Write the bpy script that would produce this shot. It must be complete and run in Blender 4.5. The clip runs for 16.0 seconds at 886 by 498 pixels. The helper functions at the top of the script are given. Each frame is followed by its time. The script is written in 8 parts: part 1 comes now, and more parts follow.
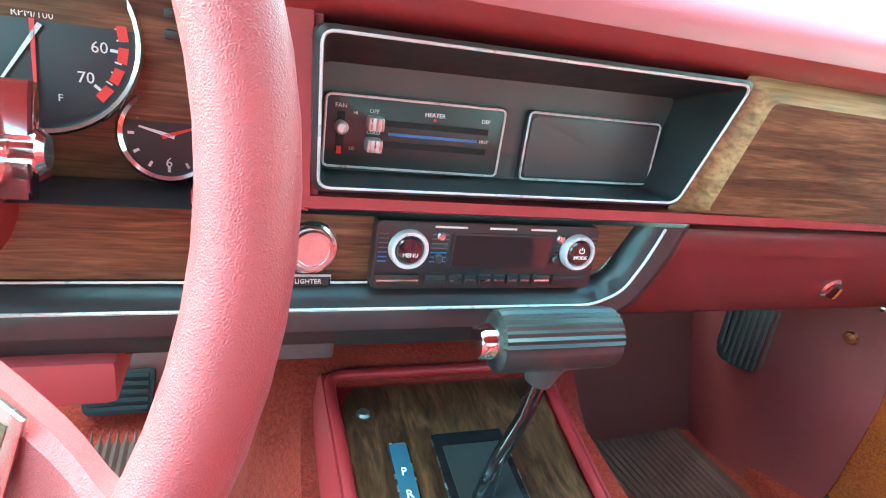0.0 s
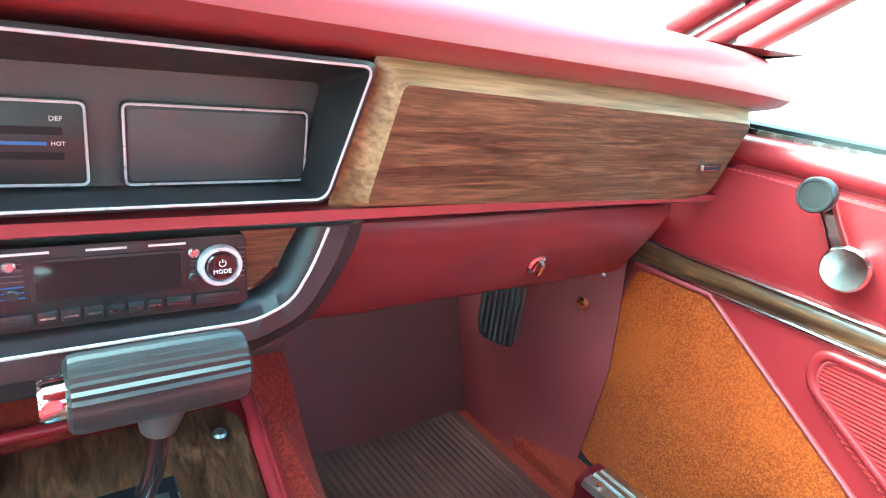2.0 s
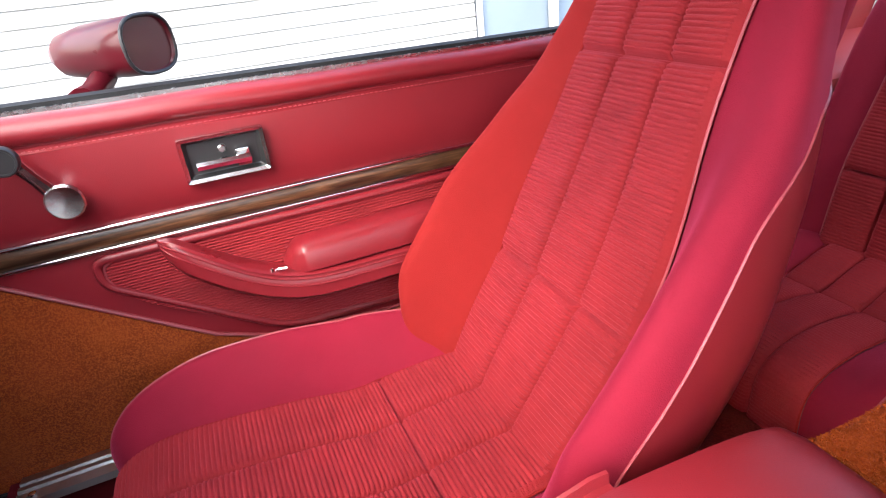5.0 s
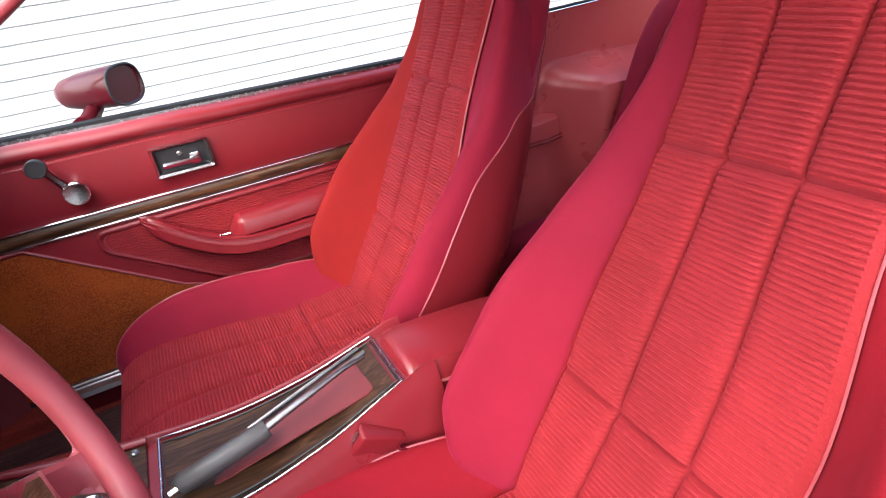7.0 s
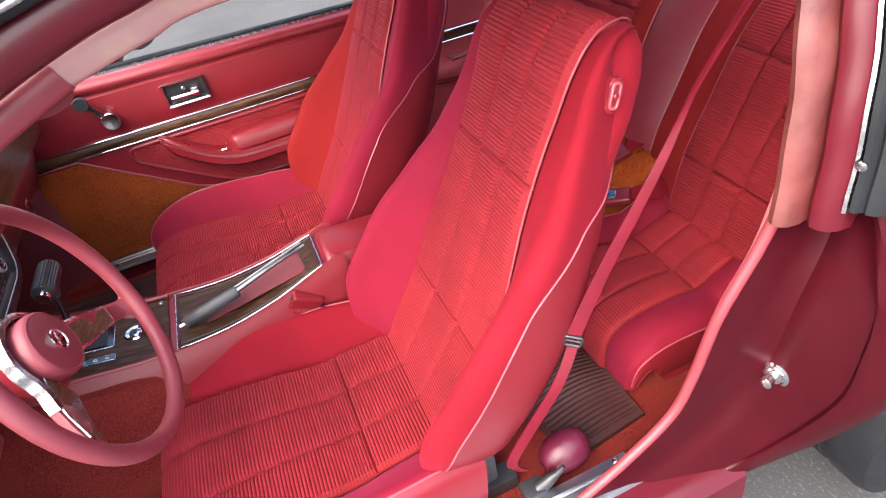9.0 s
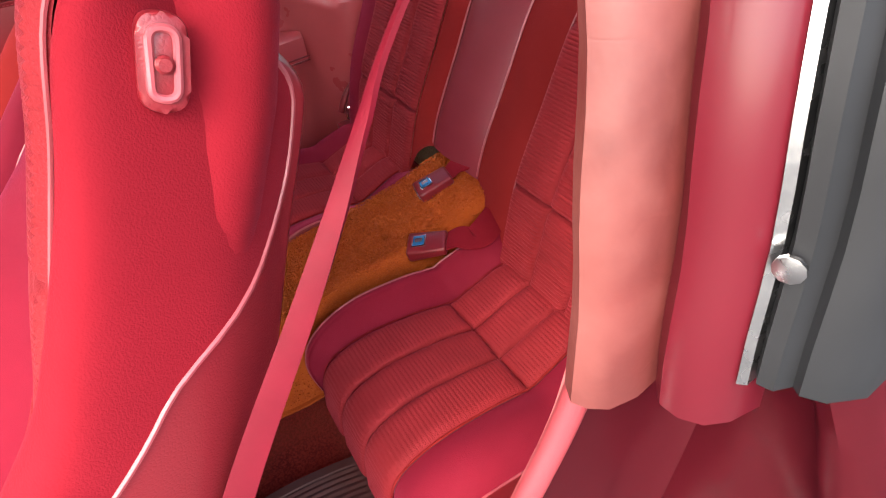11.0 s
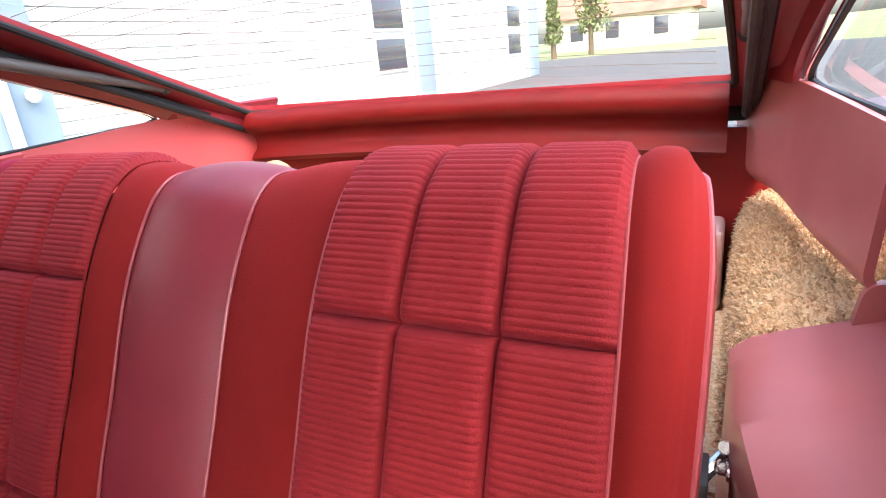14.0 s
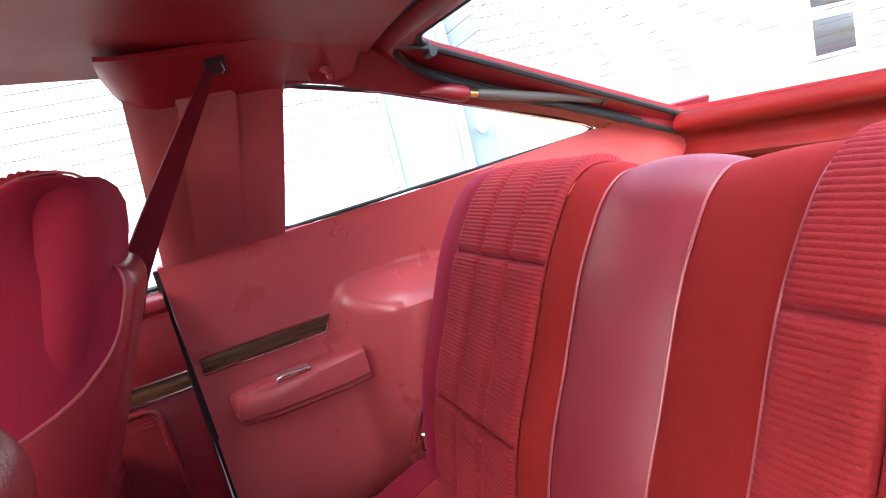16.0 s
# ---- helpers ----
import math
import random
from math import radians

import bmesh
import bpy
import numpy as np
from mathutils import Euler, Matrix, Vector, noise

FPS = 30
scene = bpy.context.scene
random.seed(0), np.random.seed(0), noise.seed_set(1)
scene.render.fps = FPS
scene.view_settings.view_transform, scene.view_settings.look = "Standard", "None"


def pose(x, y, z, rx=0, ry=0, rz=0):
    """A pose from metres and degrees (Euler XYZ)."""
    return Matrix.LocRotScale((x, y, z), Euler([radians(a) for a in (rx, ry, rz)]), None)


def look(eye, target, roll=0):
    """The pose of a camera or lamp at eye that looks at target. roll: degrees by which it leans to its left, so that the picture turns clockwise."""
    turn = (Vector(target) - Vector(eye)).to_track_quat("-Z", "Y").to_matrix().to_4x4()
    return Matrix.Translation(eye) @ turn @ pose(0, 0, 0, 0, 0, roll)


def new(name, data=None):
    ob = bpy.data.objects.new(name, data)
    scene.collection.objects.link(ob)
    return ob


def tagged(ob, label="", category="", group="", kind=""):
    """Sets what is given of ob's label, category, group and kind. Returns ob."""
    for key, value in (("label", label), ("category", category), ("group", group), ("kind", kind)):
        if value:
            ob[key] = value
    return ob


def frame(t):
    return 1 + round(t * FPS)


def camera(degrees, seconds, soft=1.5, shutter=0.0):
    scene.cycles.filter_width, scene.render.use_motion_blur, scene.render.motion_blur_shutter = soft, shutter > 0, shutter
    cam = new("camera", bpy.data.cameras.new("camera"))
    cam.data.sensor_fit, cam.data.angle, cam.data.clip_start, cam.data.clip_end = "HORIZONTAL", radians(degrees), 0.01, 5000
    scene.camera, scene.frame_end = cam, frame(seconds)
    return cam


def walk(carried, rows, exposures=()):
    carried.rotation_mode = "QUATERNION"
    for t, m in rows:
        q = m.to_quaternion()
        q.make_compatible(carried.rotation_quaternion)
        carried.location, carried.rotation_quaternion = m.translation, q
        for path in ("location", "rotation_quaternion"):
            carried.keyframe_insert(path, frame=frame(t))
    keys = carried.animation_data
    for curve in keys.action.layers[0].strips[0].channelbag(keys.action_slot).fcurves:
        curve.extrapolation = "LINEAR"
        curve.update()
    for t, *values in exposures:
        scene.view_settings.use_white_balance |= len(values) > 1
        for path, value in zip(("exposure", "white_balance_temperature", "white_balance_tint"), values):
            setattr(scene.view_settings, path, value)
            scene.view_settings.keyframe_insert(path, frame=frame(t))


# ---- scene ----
cam = camera(75.4, 16.0, soft=1.1)
PATH = [
    (0, pose(-0.187, 0.218, 0.910, 70.09, -7.89, -17.93)),
    (0.5, pose(-0.134, 0.208, 0.911, 69.99, -8.26, -17.59)),
    (1, pose(-0.081, 0.201, 0.919, 69.97, -8.44, -18.17)),
    (1.5, pose(-0.058, 0.199, 0.929, 70.36, -9.05, -23.54)),
    (2, pose(-0.037, 0.208, 0.924, 71.26, -7.69, -35.06)),
    (2.5, pose(-0.035, 0.208, 0.915, 71.38, -6.56, -51.80)),
    (3, pose(-0.038, 0.212, 0.895, 71.62, -4.88, -70.23)),
    (3.5, pose(-0.068, 0.217, 0.906, 67.48, -1.33, -86.79)),
    (4, pose(-0.095, 0.203, 0.920, 63.91, 2.08, -99.31)),
    (4.5, pose(-0.142, 0.209, 0.949, 63.51, 4.07, -108.77)),
    (5, pose(-0.210, 0.213, 0.998, 63.49, 5.92, -113.78)),
    (5.2, pose(-0.249, 0.216, 1.014, 63.65, 6.55, -114.96)),
    (7.3, pose(-0.722, 0.197, 1.130, 61.33, 8.10, -117.73)),
    (7.5, pose(-0.768, 0.196, 1.158, 59.32, 8.43, -117.60)),
    (8, pose(-0.891, 0.202, 1.230, 55.90, 8.46, -117.08)),
    (8.5, pose(-0.973, 0.162, 1.318, 53.15, 8.69, -116.29)),
    (9, pose(-1.046, 0.049, 1.338, 50.53, 8.92, -113.17)),
    (9.2, pose(-1.066, -0.026, 1.330, 49.92, 8.95, -111.31)),
    (11.3, pose(-0.716, -0.387, 1.059, 51.47, 3.66, -124.61)),
    (11.5, pose(-0.674, -0.413, 1.043, 51.76, 2.96, -127.47)),
    (12, pose(-0.611, -0.445, 0.992, 52.97, 1.46, -136.41)),
    (12.5, pose(-0.572, -0.491, 0.969, 55.87, 1.65, -145.99)),
    (13, pose(-0.532, -0.532, 0.982, 61.68, 3.07, -150.79)),
    (13.5, pose(-0.499, -0.557, 0.999, 67.77, 4.55, -153.17)),
    (14, pose(-0.484, -0.563, 1.020, 71.19, 5.54, -153.73)),
    (14.5, pose(-0.466, -0.564, 1.028, 72.77, 6.45, -151.40)),
    (15, pose(-0.456, -0.551, 1.025, 74.94, 9.62, -138.71)),
    (15.5, pose(-0.454, -0.533, 1.028, 77.57, 12.66, -124.13)),
    (16, pose(-0.462, -0.515, 1.012, 78.96, 13.75, -115.35)),
]


EXPOSURE = [(0.0, 4.65, 5000, -54), (0.5, 4.85, 5000, -54), (1.0, 5.0, 5000, -54), (2.0, 4.85, 5300, -40), (3.0, 3.8, 6150, -14), (3.5, 3.25, 6300, -8), (4.0, 3.1, 6500, 4), (5.0, 2.65, 6500, 10), (8.0, 2.35, 6400, 10),
            (9.2, 2.45, 6400, 10), (11.5, 2.65, 6900, 10), (12.0, 3.35, 6850, 8), (12.5, 3.35, 6650, 6), (14.0, 2.85, 6500, 8), (15.0, 2.85, 6500, 8), (16.0, 3.2, 6500, 8)]
walk(cam, PATH, EXPOSURE)

# hazy daylight: a soft, slightly warm sun from ahead, through the windscreen
SUN_FROM = Vector((-0.36, 0.55, 0.72)).normalized()
world = bpy.data.worlds.new("sky")
scene.world = world
world.use_nodes = True
_n = world.node_tree.nodes
_sky = _n.new("ShaderNodeTexSky")
_sky.sky_type, _sky.sun_disc = "NISHITA", False
_sky.sun_elevation = math.asin(SUN_FROM.z)
_sky.sun_rotation = math.atan2(SUN_FROM.x, SUN_FROM.y)
_sky.air_density, _sky.dust_density, _sky.ozone_density = 1.0, 4.0, 1.0
world.node_tree.links.new(_sky.outputs[0], _n["Background"].inputs[0])
_n["Background"].inputs[1].default_value = 0.15
_sun = bpy.data.lights.new("sun", "SUN")
_sun.energy, _sun.angle, _sun.color = 1.3, radians(115), (1.0, 0.97, 0.93)
sun = new("sun", _sun)
sun.matrix_world = look(SUN_FROM * 20, (0, 0, 0))


# ---- shaping tools ----
def part(name, bm, material, parent=None, label="", angle=40):
    """One mesh object out of a bmesh in place coordinates, under a thing or under a part."""
    bmesh.ops.recalc_face_normals(bm, faces=bm.faces)
    me = bpy.data.meshes.new(name)
    bm.to_mesh(me)
    bm.free()
    me.materials.append(material)
    me.polygons.foreach_set("use_smooth", [True] * len(me.polygons))
    me.set_sharp_from_angle(angle=radians(angle))
    ob = new(name, me)
    if parent is not None:
        ob.parent = parent
        if parent.type == "EMPTY":
            ob.location = -parent.location
    if label:
        ob["label"] = label
    return ob


def thing(name, at, label, category, group="", kind=""):
    ob = new(name)
    ob.empty_display_size = 0.05
    ob.location = at
    return tagged(ob, label, category, group, kind)


def box(bm, x0, x1, y0, y1, z0, z1, bevel=0.0, seg=2, fn=None):
    """A bevelled box; fn moves its corners first."""
    vs = [bm.verts.new((x, y, z)) for x in (x0, x1) for y in (y0, y1) for z in (z0, z1)]
    fs = [bm.faces.new([vs[i] for i in q]) for q in ((0, 1, 3, 2), (4, 6, 7, 5), (0, 4, 5, 1), (2, 3, 7, 6), (0, 2, 6, 4), (1, 5, 7, 3))]
    if fn:
        for v in vs:
            v.co = Vector(fn(*v.co))
    if bevel:
        edges = list({e for f in fs for e in f.edges})
        bmesh.ops.bevel(bm, geom=edges, offset=bevel, segments=seg, profile=0.6, affect="EDGES", clamp_overlap=True)
    return bm


def rounded(points, radius, seg=5):
    """A 2D outline with its corners rounded; radius: one number, or one for each corner."""
    out, n = [], len(points)
    for i, p in enumerate(points):
        r = radius[i] if isinstance(radius, (list, tuple)) else radius
        p = Vector(p)
        a, b = Vector(points[i - 1]) - p, Vector(points[(i + 1) % n]) - p
        r = min(r, a.length * 0.49, b.length * 0.49)
        if r < 1e-5:
            out.append(p)
            continue
        a, b = p + a.normalized() * r, p + b.normalized() * r
        for k in range(seg + 1):
            t = k / seg
            out.append(a * (1 - t) ** 2 + p * 2 * t * (1 - t) + b * t * t)
    return out


def slab(bm, outline, put, d0, d1, bevel=0.0, seg=2, dome=0.0):
    """A plate with the 2D outline from depth d0 to d1; put(u, v, d) lays it into the place. dome: how far its middle swells."""
    lo = [bm.verts.new(put(p[0], p[1], d0)) for p in outline]
    hi = [bm.verts.new(put(p[0], p[1], d1)) for p in outline]
    n = len(outline)
    for i in range(n):
        bm.faces.new((lo[i], lo[(i + 1) % n], hi[(i + 1) % n], hi[i]))
    bm.faces.new(lo[::-1])
    top = bm.faces.new(hi)
    if bevel:
        bmesh.ops.bevel(bm, geom=list(top.edges), offset=bevel, segments=seg, profile=0.6, affect="EDGES", clamp_overlap=True)
    return bm


def tube(bm, pts, r, seg=8, closed=False, cap=True):
    """A round rod along points; r: one radius, or one for each point."""
    pts = [Vector(p) for p in pts]
    n = len(pts)
    rr = r if isinstance(r, (list, tuple)) else [r] * n
    rings, up = [], None
    for i, p in enumerate(pts):
        a = pts[i - 1] if (closed or i > 0) else p
        b = pts[(i + 1) % n] if (closed or i < n - 1) else p
        d = (b - a).normalized()
        if up is None:
            up = d.orthogonal().normalized()
        up = (up - d * up.dot(d)).normalized()
        side = d.cross(up)
        rings.append([bm.verts.new(p + (up * math.cos(2 * math.pi * k / seg) + side * math.sin(2 * math.pi * k / seg)) * rr[i]) for k in range(seg)])
    for i in range(n if closed else n - 1):
        a, b = rings[i], rings[(i + 1) % n]
        shift = 0
        if closed and i == n - 1:
            shift = min(range(seg), key=lambda s: (a[0].co - b[s].co).length)
        for k in range(seg):
            bm.faces.new((a[k], a[(k + 1) % seg], b[(k + 1 + shift) % seg], b[(k + shift) % seg]))
    if cap and not closed:
        bm.faces.new(rings[0][::-1])
        bm.faces.new(rings[-1])
    return bm


def skin(bm, sections, closed=True, cap=True):
    """Joins rows of points with equal counts. closed: each row is a ring."""
    rows = [[bm.verts.new(p) for p in s] for s in sections]
    m = len(rows[0])
    for a, b in zip(rows, rows[1:]):
        for k in range(m if closed else m - 1):
            bm.faces.new((a[k], a[(k + 1) % m], b[(k + 1) % m], b[k]))
    if cap and closed:
        bm.faces.new(rows[0][::-1])
        bm.faces.new(rows[-1])
    return bm


def lathe(bm, profile, put, seg=24):
    """Turns (radius, height) pairs round an axis; put(u, v, d) lays it into the place."""
    rings = []
    for r, h in profile:
        if r < 1e-6:
            rings.append([bm.verts.new(put(0, 0, h))])
        else:
            rings.append([bm.verts.new(put(r * math.cos(2 * math.pi * k / seg), r * math.sin(2 * math.pi * k / seg), h)) for k in range(seg)])
    for a, b in zip(rings, rings[1:]):
        for k in range(seg):
            q = [a[k % len(a)], a[(k + 1) % len(a)], b[(k + 1) % len(b)], b[k % len(b)]]
            q = list(dict.fromkeys(q))
            if len(q) > 2:
                bm.faces.new(q)
    if len(rings[0]) > 1:
        bm.faces.new(rings[0][::-1])
    if len(rings[-1]) > 1:
        bm.faces.new(rings[-1])
    return bm


def sheet(bm, nu, nv, fn):
    """A grid of fn(u, v), both from 0 to 1; nu: a count, or a list of places."""
    us = nu if isinstance(nu, list) else [i / nu for i in range(nu + 1)]
    g = [[bm.verts.new(fn(u, j / nv)) for j in range(nv + 1)] for u in us]
    for i in range(len(us) - 1):
        for j in range(nv):
            bm.faces.new((g[i][j], g[i + 1][j], g[i + 1][j + 1], g[i][j + 1]))
    return g


def ease(x, table):
    """Smooth reading of a table of (x, value) pairs."""
    if x <= table[0][0]:
        return table[0][1]
    if x >= table[-1][0]:
        return table[-1][1]
    n = len(table)
    k = next(i for i in range(n - 1) if x <= table[i + 1][0])
    rise = [(table[i + 1][1] - table[i][1]) / (table[i + 1][0] - table[i][0]) for i in range(n - 1)]

    def lean(i):
        if i == 0 or i == n - 1:
            return rise[0] if i == 0 else rise[-1]
        a, b = rise[i - 1], rise[i]
        return 2 * a * b / (a + b) if a * b > 0 else 0.0
    (a, va), (b, vb) = table[k], table[k + 1]
    h = b - a
    t = (x - a) / h
    return (va * (1 + 2 * t) * (1 - t) ** 2 + lean(k) * h * t * (1 - t) ** 2 + vb * t * t * (3 - 2 * t) + lean(k + 1) * h * t * t * (t - 1))


def curve(points, n):
    """n + 1 points of a smooth line through the given ones."""
    pts = [Vector(p) for p in points]
    pts = [pts[0] * 2 - pts[1]] + pts + [pts[-1] * 2 - pts[-2]]
    out, m = [], len(pts) - 3
    for k in range(n + 1):
        s = k / n * m
        i = min(int(s), m - 1)
        t = s - i
        a, b, c, d = pts[i:i + 4]
        out.append(0.5 * (2 * b + (c - a) * t + (2 * a - 5 * b + 4 * c - d) * t * t + (3 * b - a - 3 * c + d) * t ** 3))
    return out


def axes(centre, normal, up=(0, 0, 1)):
    """put() for a flat thing: u to the right and v up as seen from its front, d towards the viewer."""
    c, n = Vector(centre), Vector(normal).normalized()
    v = (Vector(up) - n * Vector(up).dot(n)).normalized()
    u = v.cross(n)
    return lambda a, b, d: c + u * a + v * b + n * d


def word(text, put, u, v, size, material, parent, name="lettering", depth=0.0004, align="CENTER"):
    """Raised letters in the built-in font, made into a mesh."""
    data = bpy.data.curves.new(name, "FONT")
    data.body, data.size, data.align_x, data.align_y, data.extrude = text, size, align, "CENTER", depth
    data.resolution_u = 2
    ob = bpy.data.objects.new(name, data)
    scene.collection.objects.link(ob)
    me = bpy.data.meshes.new_from_object(ob.evaluated_get(bpy.context.evaluated_depsgraph_get()))
    bpy.data.objects.remove(ob)
    bpy.data.curves.remove(data)
    for vert in me.vertices:
        x, y, z = vert.co
        vert.co = put(u + x, v + y, z)
    me.materials.clear()
    me.materials.append(material)
    o = new(name, me)
    o.parent = parent
    if parent.type == "EMPTY":
        o.location = -parent.location
    return o


# ---- materials ----
def surface(name, base, rough=0.5, metal=0.0, vary=0.12, scale=6.0, grain=0.0, grain_scale=400.0, sheen=0.0, coat=0.0, spec=0.5,
            rough_vary=0.1, second=None, second_scale=3.0, second_at=(0.45, 0.62), aniso=None, nap=None):
    """A surface with stains at one scale, grain with relief at another, and an optional second colour in patches."""
    m = bpy.data.materials.new(name)
    m.use_nodes = True
    nt = m.node_tree
    b = nt.nodes["Principled BSDF"]
    tc = nt.nodes.new("ShaderNodeTexCoord")
    src = tc.outputs["Object"]
    if aniso:
        mp = nt.nodes.new("ShaderNodeMapping")
        mp.inputs["Scale"].default_value = aniso
        nt.links.new(src, mp.inputs["Vector"])
        src = mp.outputs[0]

    def noise_node(s, detail=4.0):
        n = nt.nodes.new("ShaderNodeTexNoise")
        n.inputs["Scale"].default_value, n.inputs["Detail"].default_value = s, detail
        nt.links.new(src, n.inputs["Vector"])
        return n.outputs["Fac"]

    big = noise_node(scale)
    ramp = nt.nodes.new("ShaderNodeValToRGB")
    ramp.color_ramp.elements[0].position, ramp.color_ramp.elements[1].position = 0.3, 0.72
    ramp.color_ramp.elements[0].color = (*[c * (1 - vary) for c in base], 1)
    ramp.color_ramp.elements[1].color = (*[min(1, c * (1 + vary)) for c in base], 1)
    nt.links.new(big, ramp.inputs[0])
    col = ramp.outputs[0]
    if second:
        patch = nt.nodes.new("ShaderNodeValToRGB")
        patch.color_ramp.elements[0].position, patch.color_ramp.elements[1].position = second_at
        nt.links.new(noise_node(second_scale, 6.0), patch.inputs[0])
        mix = nt.nodes.new("ShaderNodeMix")
        mix.data_type = "RGBA"
        nt.links.new(patch.outputs[0], mix.inputs["Factor"])
        nt.links.new(col, mix.inputs["A"])
        mix.inputs["B"].default_value = (*second, 1)
        col = mix.outputs["Result"]
    nt.links.new(col, b.inputs["Base Color"])
    b.inputs["Metallic"].default_value = metal
    b.inputs["Specular IOR Level"].default_value = spec
    rm = nt.nodes.new("ShaderNodeMapRange")
    rm.inputs["To Min"].default_value, rm.inputs["To Max"].default_value = max(0.02, rough - rough_vary), min(1, rough + rough_vary)
    nt.links.new(noise_node(scale * 2.7), rm.inputs["Value"])
    nt.links.new(rm.outputs[0], b.inputs["Roughness"])
    if sheen:
        b.inputs["Sheen Weight"].default_value, b.inputs["Sheen Roughness"].default_value = sheen, 0.4
        b.inputs["Sheen Tint"].default_value = (*(nap or [min(1, c * 1.6 + 0.12) for c in base]), 1)
    if coat:
        b.inputs["Coat Weight"].default_value, b.inputs["Coat Roughness"].default_value = coat, 0.06
    if grain:
        bp = nt.nodes.new("ShaderNodeBump")
        bp.inputs["Strength"].default_value, bp.inputs["Distance"].default_value = grain, 0.002
        nt.links.new(noise_node(grain_scale, 3.0), bp.inputs["Height"])
        nt.links.new(bp.outputs[0], b.inputs["Normal"])
    return m


def leather(name, base, rough=0.4, cell=420.0, strength=0.25, **more):
    """Grained vinyl: small cells in relief over soft stains."""
    m = surface(name, base, rough, **more)
    nt = m.node_tree
    v = nt.nodes.new("ShaderNodeTexVoronoi")
    v.feature = "DISTANCE_TO_EDGE"
    v.inputs["Scale"].default_value = cell
    tc = nt.nodes.new("ShaderNodeTexCoord")
    nt.links.new(tc.outputs["Object"], v.inputs["Vector"])
    bp = nt.nodes.new("ShaderNodeBump")
    bp.inputs["Strength"].default_value, bp.inputs["Distance"].default_value = strength, 0.001
    nt.links.new(v.outputs["Distance"], bp.inputs["Height"])
    nt.links.new(bp.outputs[0], nt.nodes["Principled BSDF"].inputs["Normal"])
    return m


def pile(name, base, tip, scale=260.0, strength=0.9, patch=None, sheen=0.5):
    """Carpet: dark roots and light tips of tufts, with trodden patches."""
    m = surface(name, base, 0.95, vary=0.25, scale=9.0, sheen=sheen, second=patch, second_scale=7.0, spec=0.1)
    nt = m.node_tree
    b = nt.nodes["Principled BSDF"]
    tc = nt.nodes.new("ShaderNodeTexCoord")
    n = nt.nodes.new("ShaderNodeTexNoise")
    n.inputs["Scale"].default_value, n.inputs["Detail"].default_value, n.inputs["Roughness"].default_value = scale, 3.0, 0.7
    nt.links.new(tc.outputs["Object"], n.inputs["Vector"])
    mix = nt.nodes.new("ShaderNodeMix")
    mix.data_type = "RGBA"
    old = b.inputs["Base Color"].links[0].from_socket
    r = nt.nodes.new("ShaderNodeValToRGB")
    r.color_ramp.elements[0].position, r.color_ramp.elements[1].position = 0.42, 0.62
    nt.links.new(n.outputs["Fac"], r.inputs[0])
    nt.links.new(r.outputs[0], mix.inputs["Factor"])
    nt.links.new(old, mix.inputs["A"])
    mix.inputs["B"].default_value = (*tip, 1)
    nt.links.new(mix.outputs["Result"], b.inputs["Base Color"])
    bp = nt.nodes.new("ShaderNodeBump")
    bp.inputs["Strength"].default_value, bp.inputs["Distance"].default_value = strength, 0.004
    nt.links.new(n.outputs["Fac"], bp.inputs["Height"])
    nt.links.new(bp.outputs[0], b.inputs["Normal"])
    return m


def timber(name, dark, light, along="Y", rough=0.3, scale=1.0):
    """Printed wood grain running along one axis, under a thin gloss."""
    m = bpy.data.materials.new(name)
    m.use_nodes = True
    nt = m.node_tree
    b = nt.nodes["Principled BSDF"]
    tc, mp = nt.nodes.new("ShaderNodeTexCoord"), nt.nodes.new("ShaderNodeMapping")
    s = [60.0 * scale] * 3
    s["XYZ".index(along)] = 4.0 * scale
    mp.inputs["Scale"].default_value = s
    nt.links.new(tc.outputs["Object"], mp.inputs["Vector"])
    outs = []
    for k, (sc, det, dist) in enumerate(((1.0, 8.0, 1.2), (5.0, 3.0, 0.0))):
        n = nt.nodes.new("ShaderNodeTexNoise")
        n.inputs["Scale"].default_value, n.inputs["Detail"].default_value, n.inputs["Distortion"].default_value = sc, det, dist
        nt.links.new(mp.outputs[0], n.inputs["Vector"])
        outs.append(n.outputs["Fac"])
    r = nt.nodes.new("ShaderNodeValToRGB")
    e = r.color_ramp.elements
    e[0].position, e[0].color = 0.3, (*dark, 1)
    e[1].position, e[1].color = 0.7, (*light, 1)
    mid = e.new(0.5)
    mid.color = (*[(a + c) * 0.42 for a, c in zip(dark, light)], 1)
    nt.links.new(outs[0], r.inputs[0])
    mix = nt.nodes.new("ShaderNodeMix")
    mix.data_type, mix.blend_type = "RGBA", "MULTIPLY"
    mix.inputs["Factor"].default_value = 0.55
    r2 = nt.nodes.new("ShaderNodeValToRGB")
    r2.color_ramp.elements[0].position, r2.color_ramp.elements[0].color = 0.35, (0.35, 0.3, 0.28, 1)
    r2.color_ramp.elements[1].position = 0.55
    nt.links.new(outs[1], r2.inputs[0])
    nt.links.new(r.outputs[0], mix.inputs["A"])
    nt.links.new(r2.outputs[0], mix.inputs["B"])
    nt.links.new(mix.outputs["Result"], b.inputs["Base Color"])
    b.inputs["Roughness"].default_value = rough
    bp = nt.nodes.new("ShaderNodeBump")
    bp.inputs["Strength"].default_value, bp.inputs["Distance"].default_value = 0.12, 0.001
    nt.links.new(outs[1], bp.inputs["Height"])
    nt.links.new(bp.outputs[0], b.inputs["Normal"])
    return m


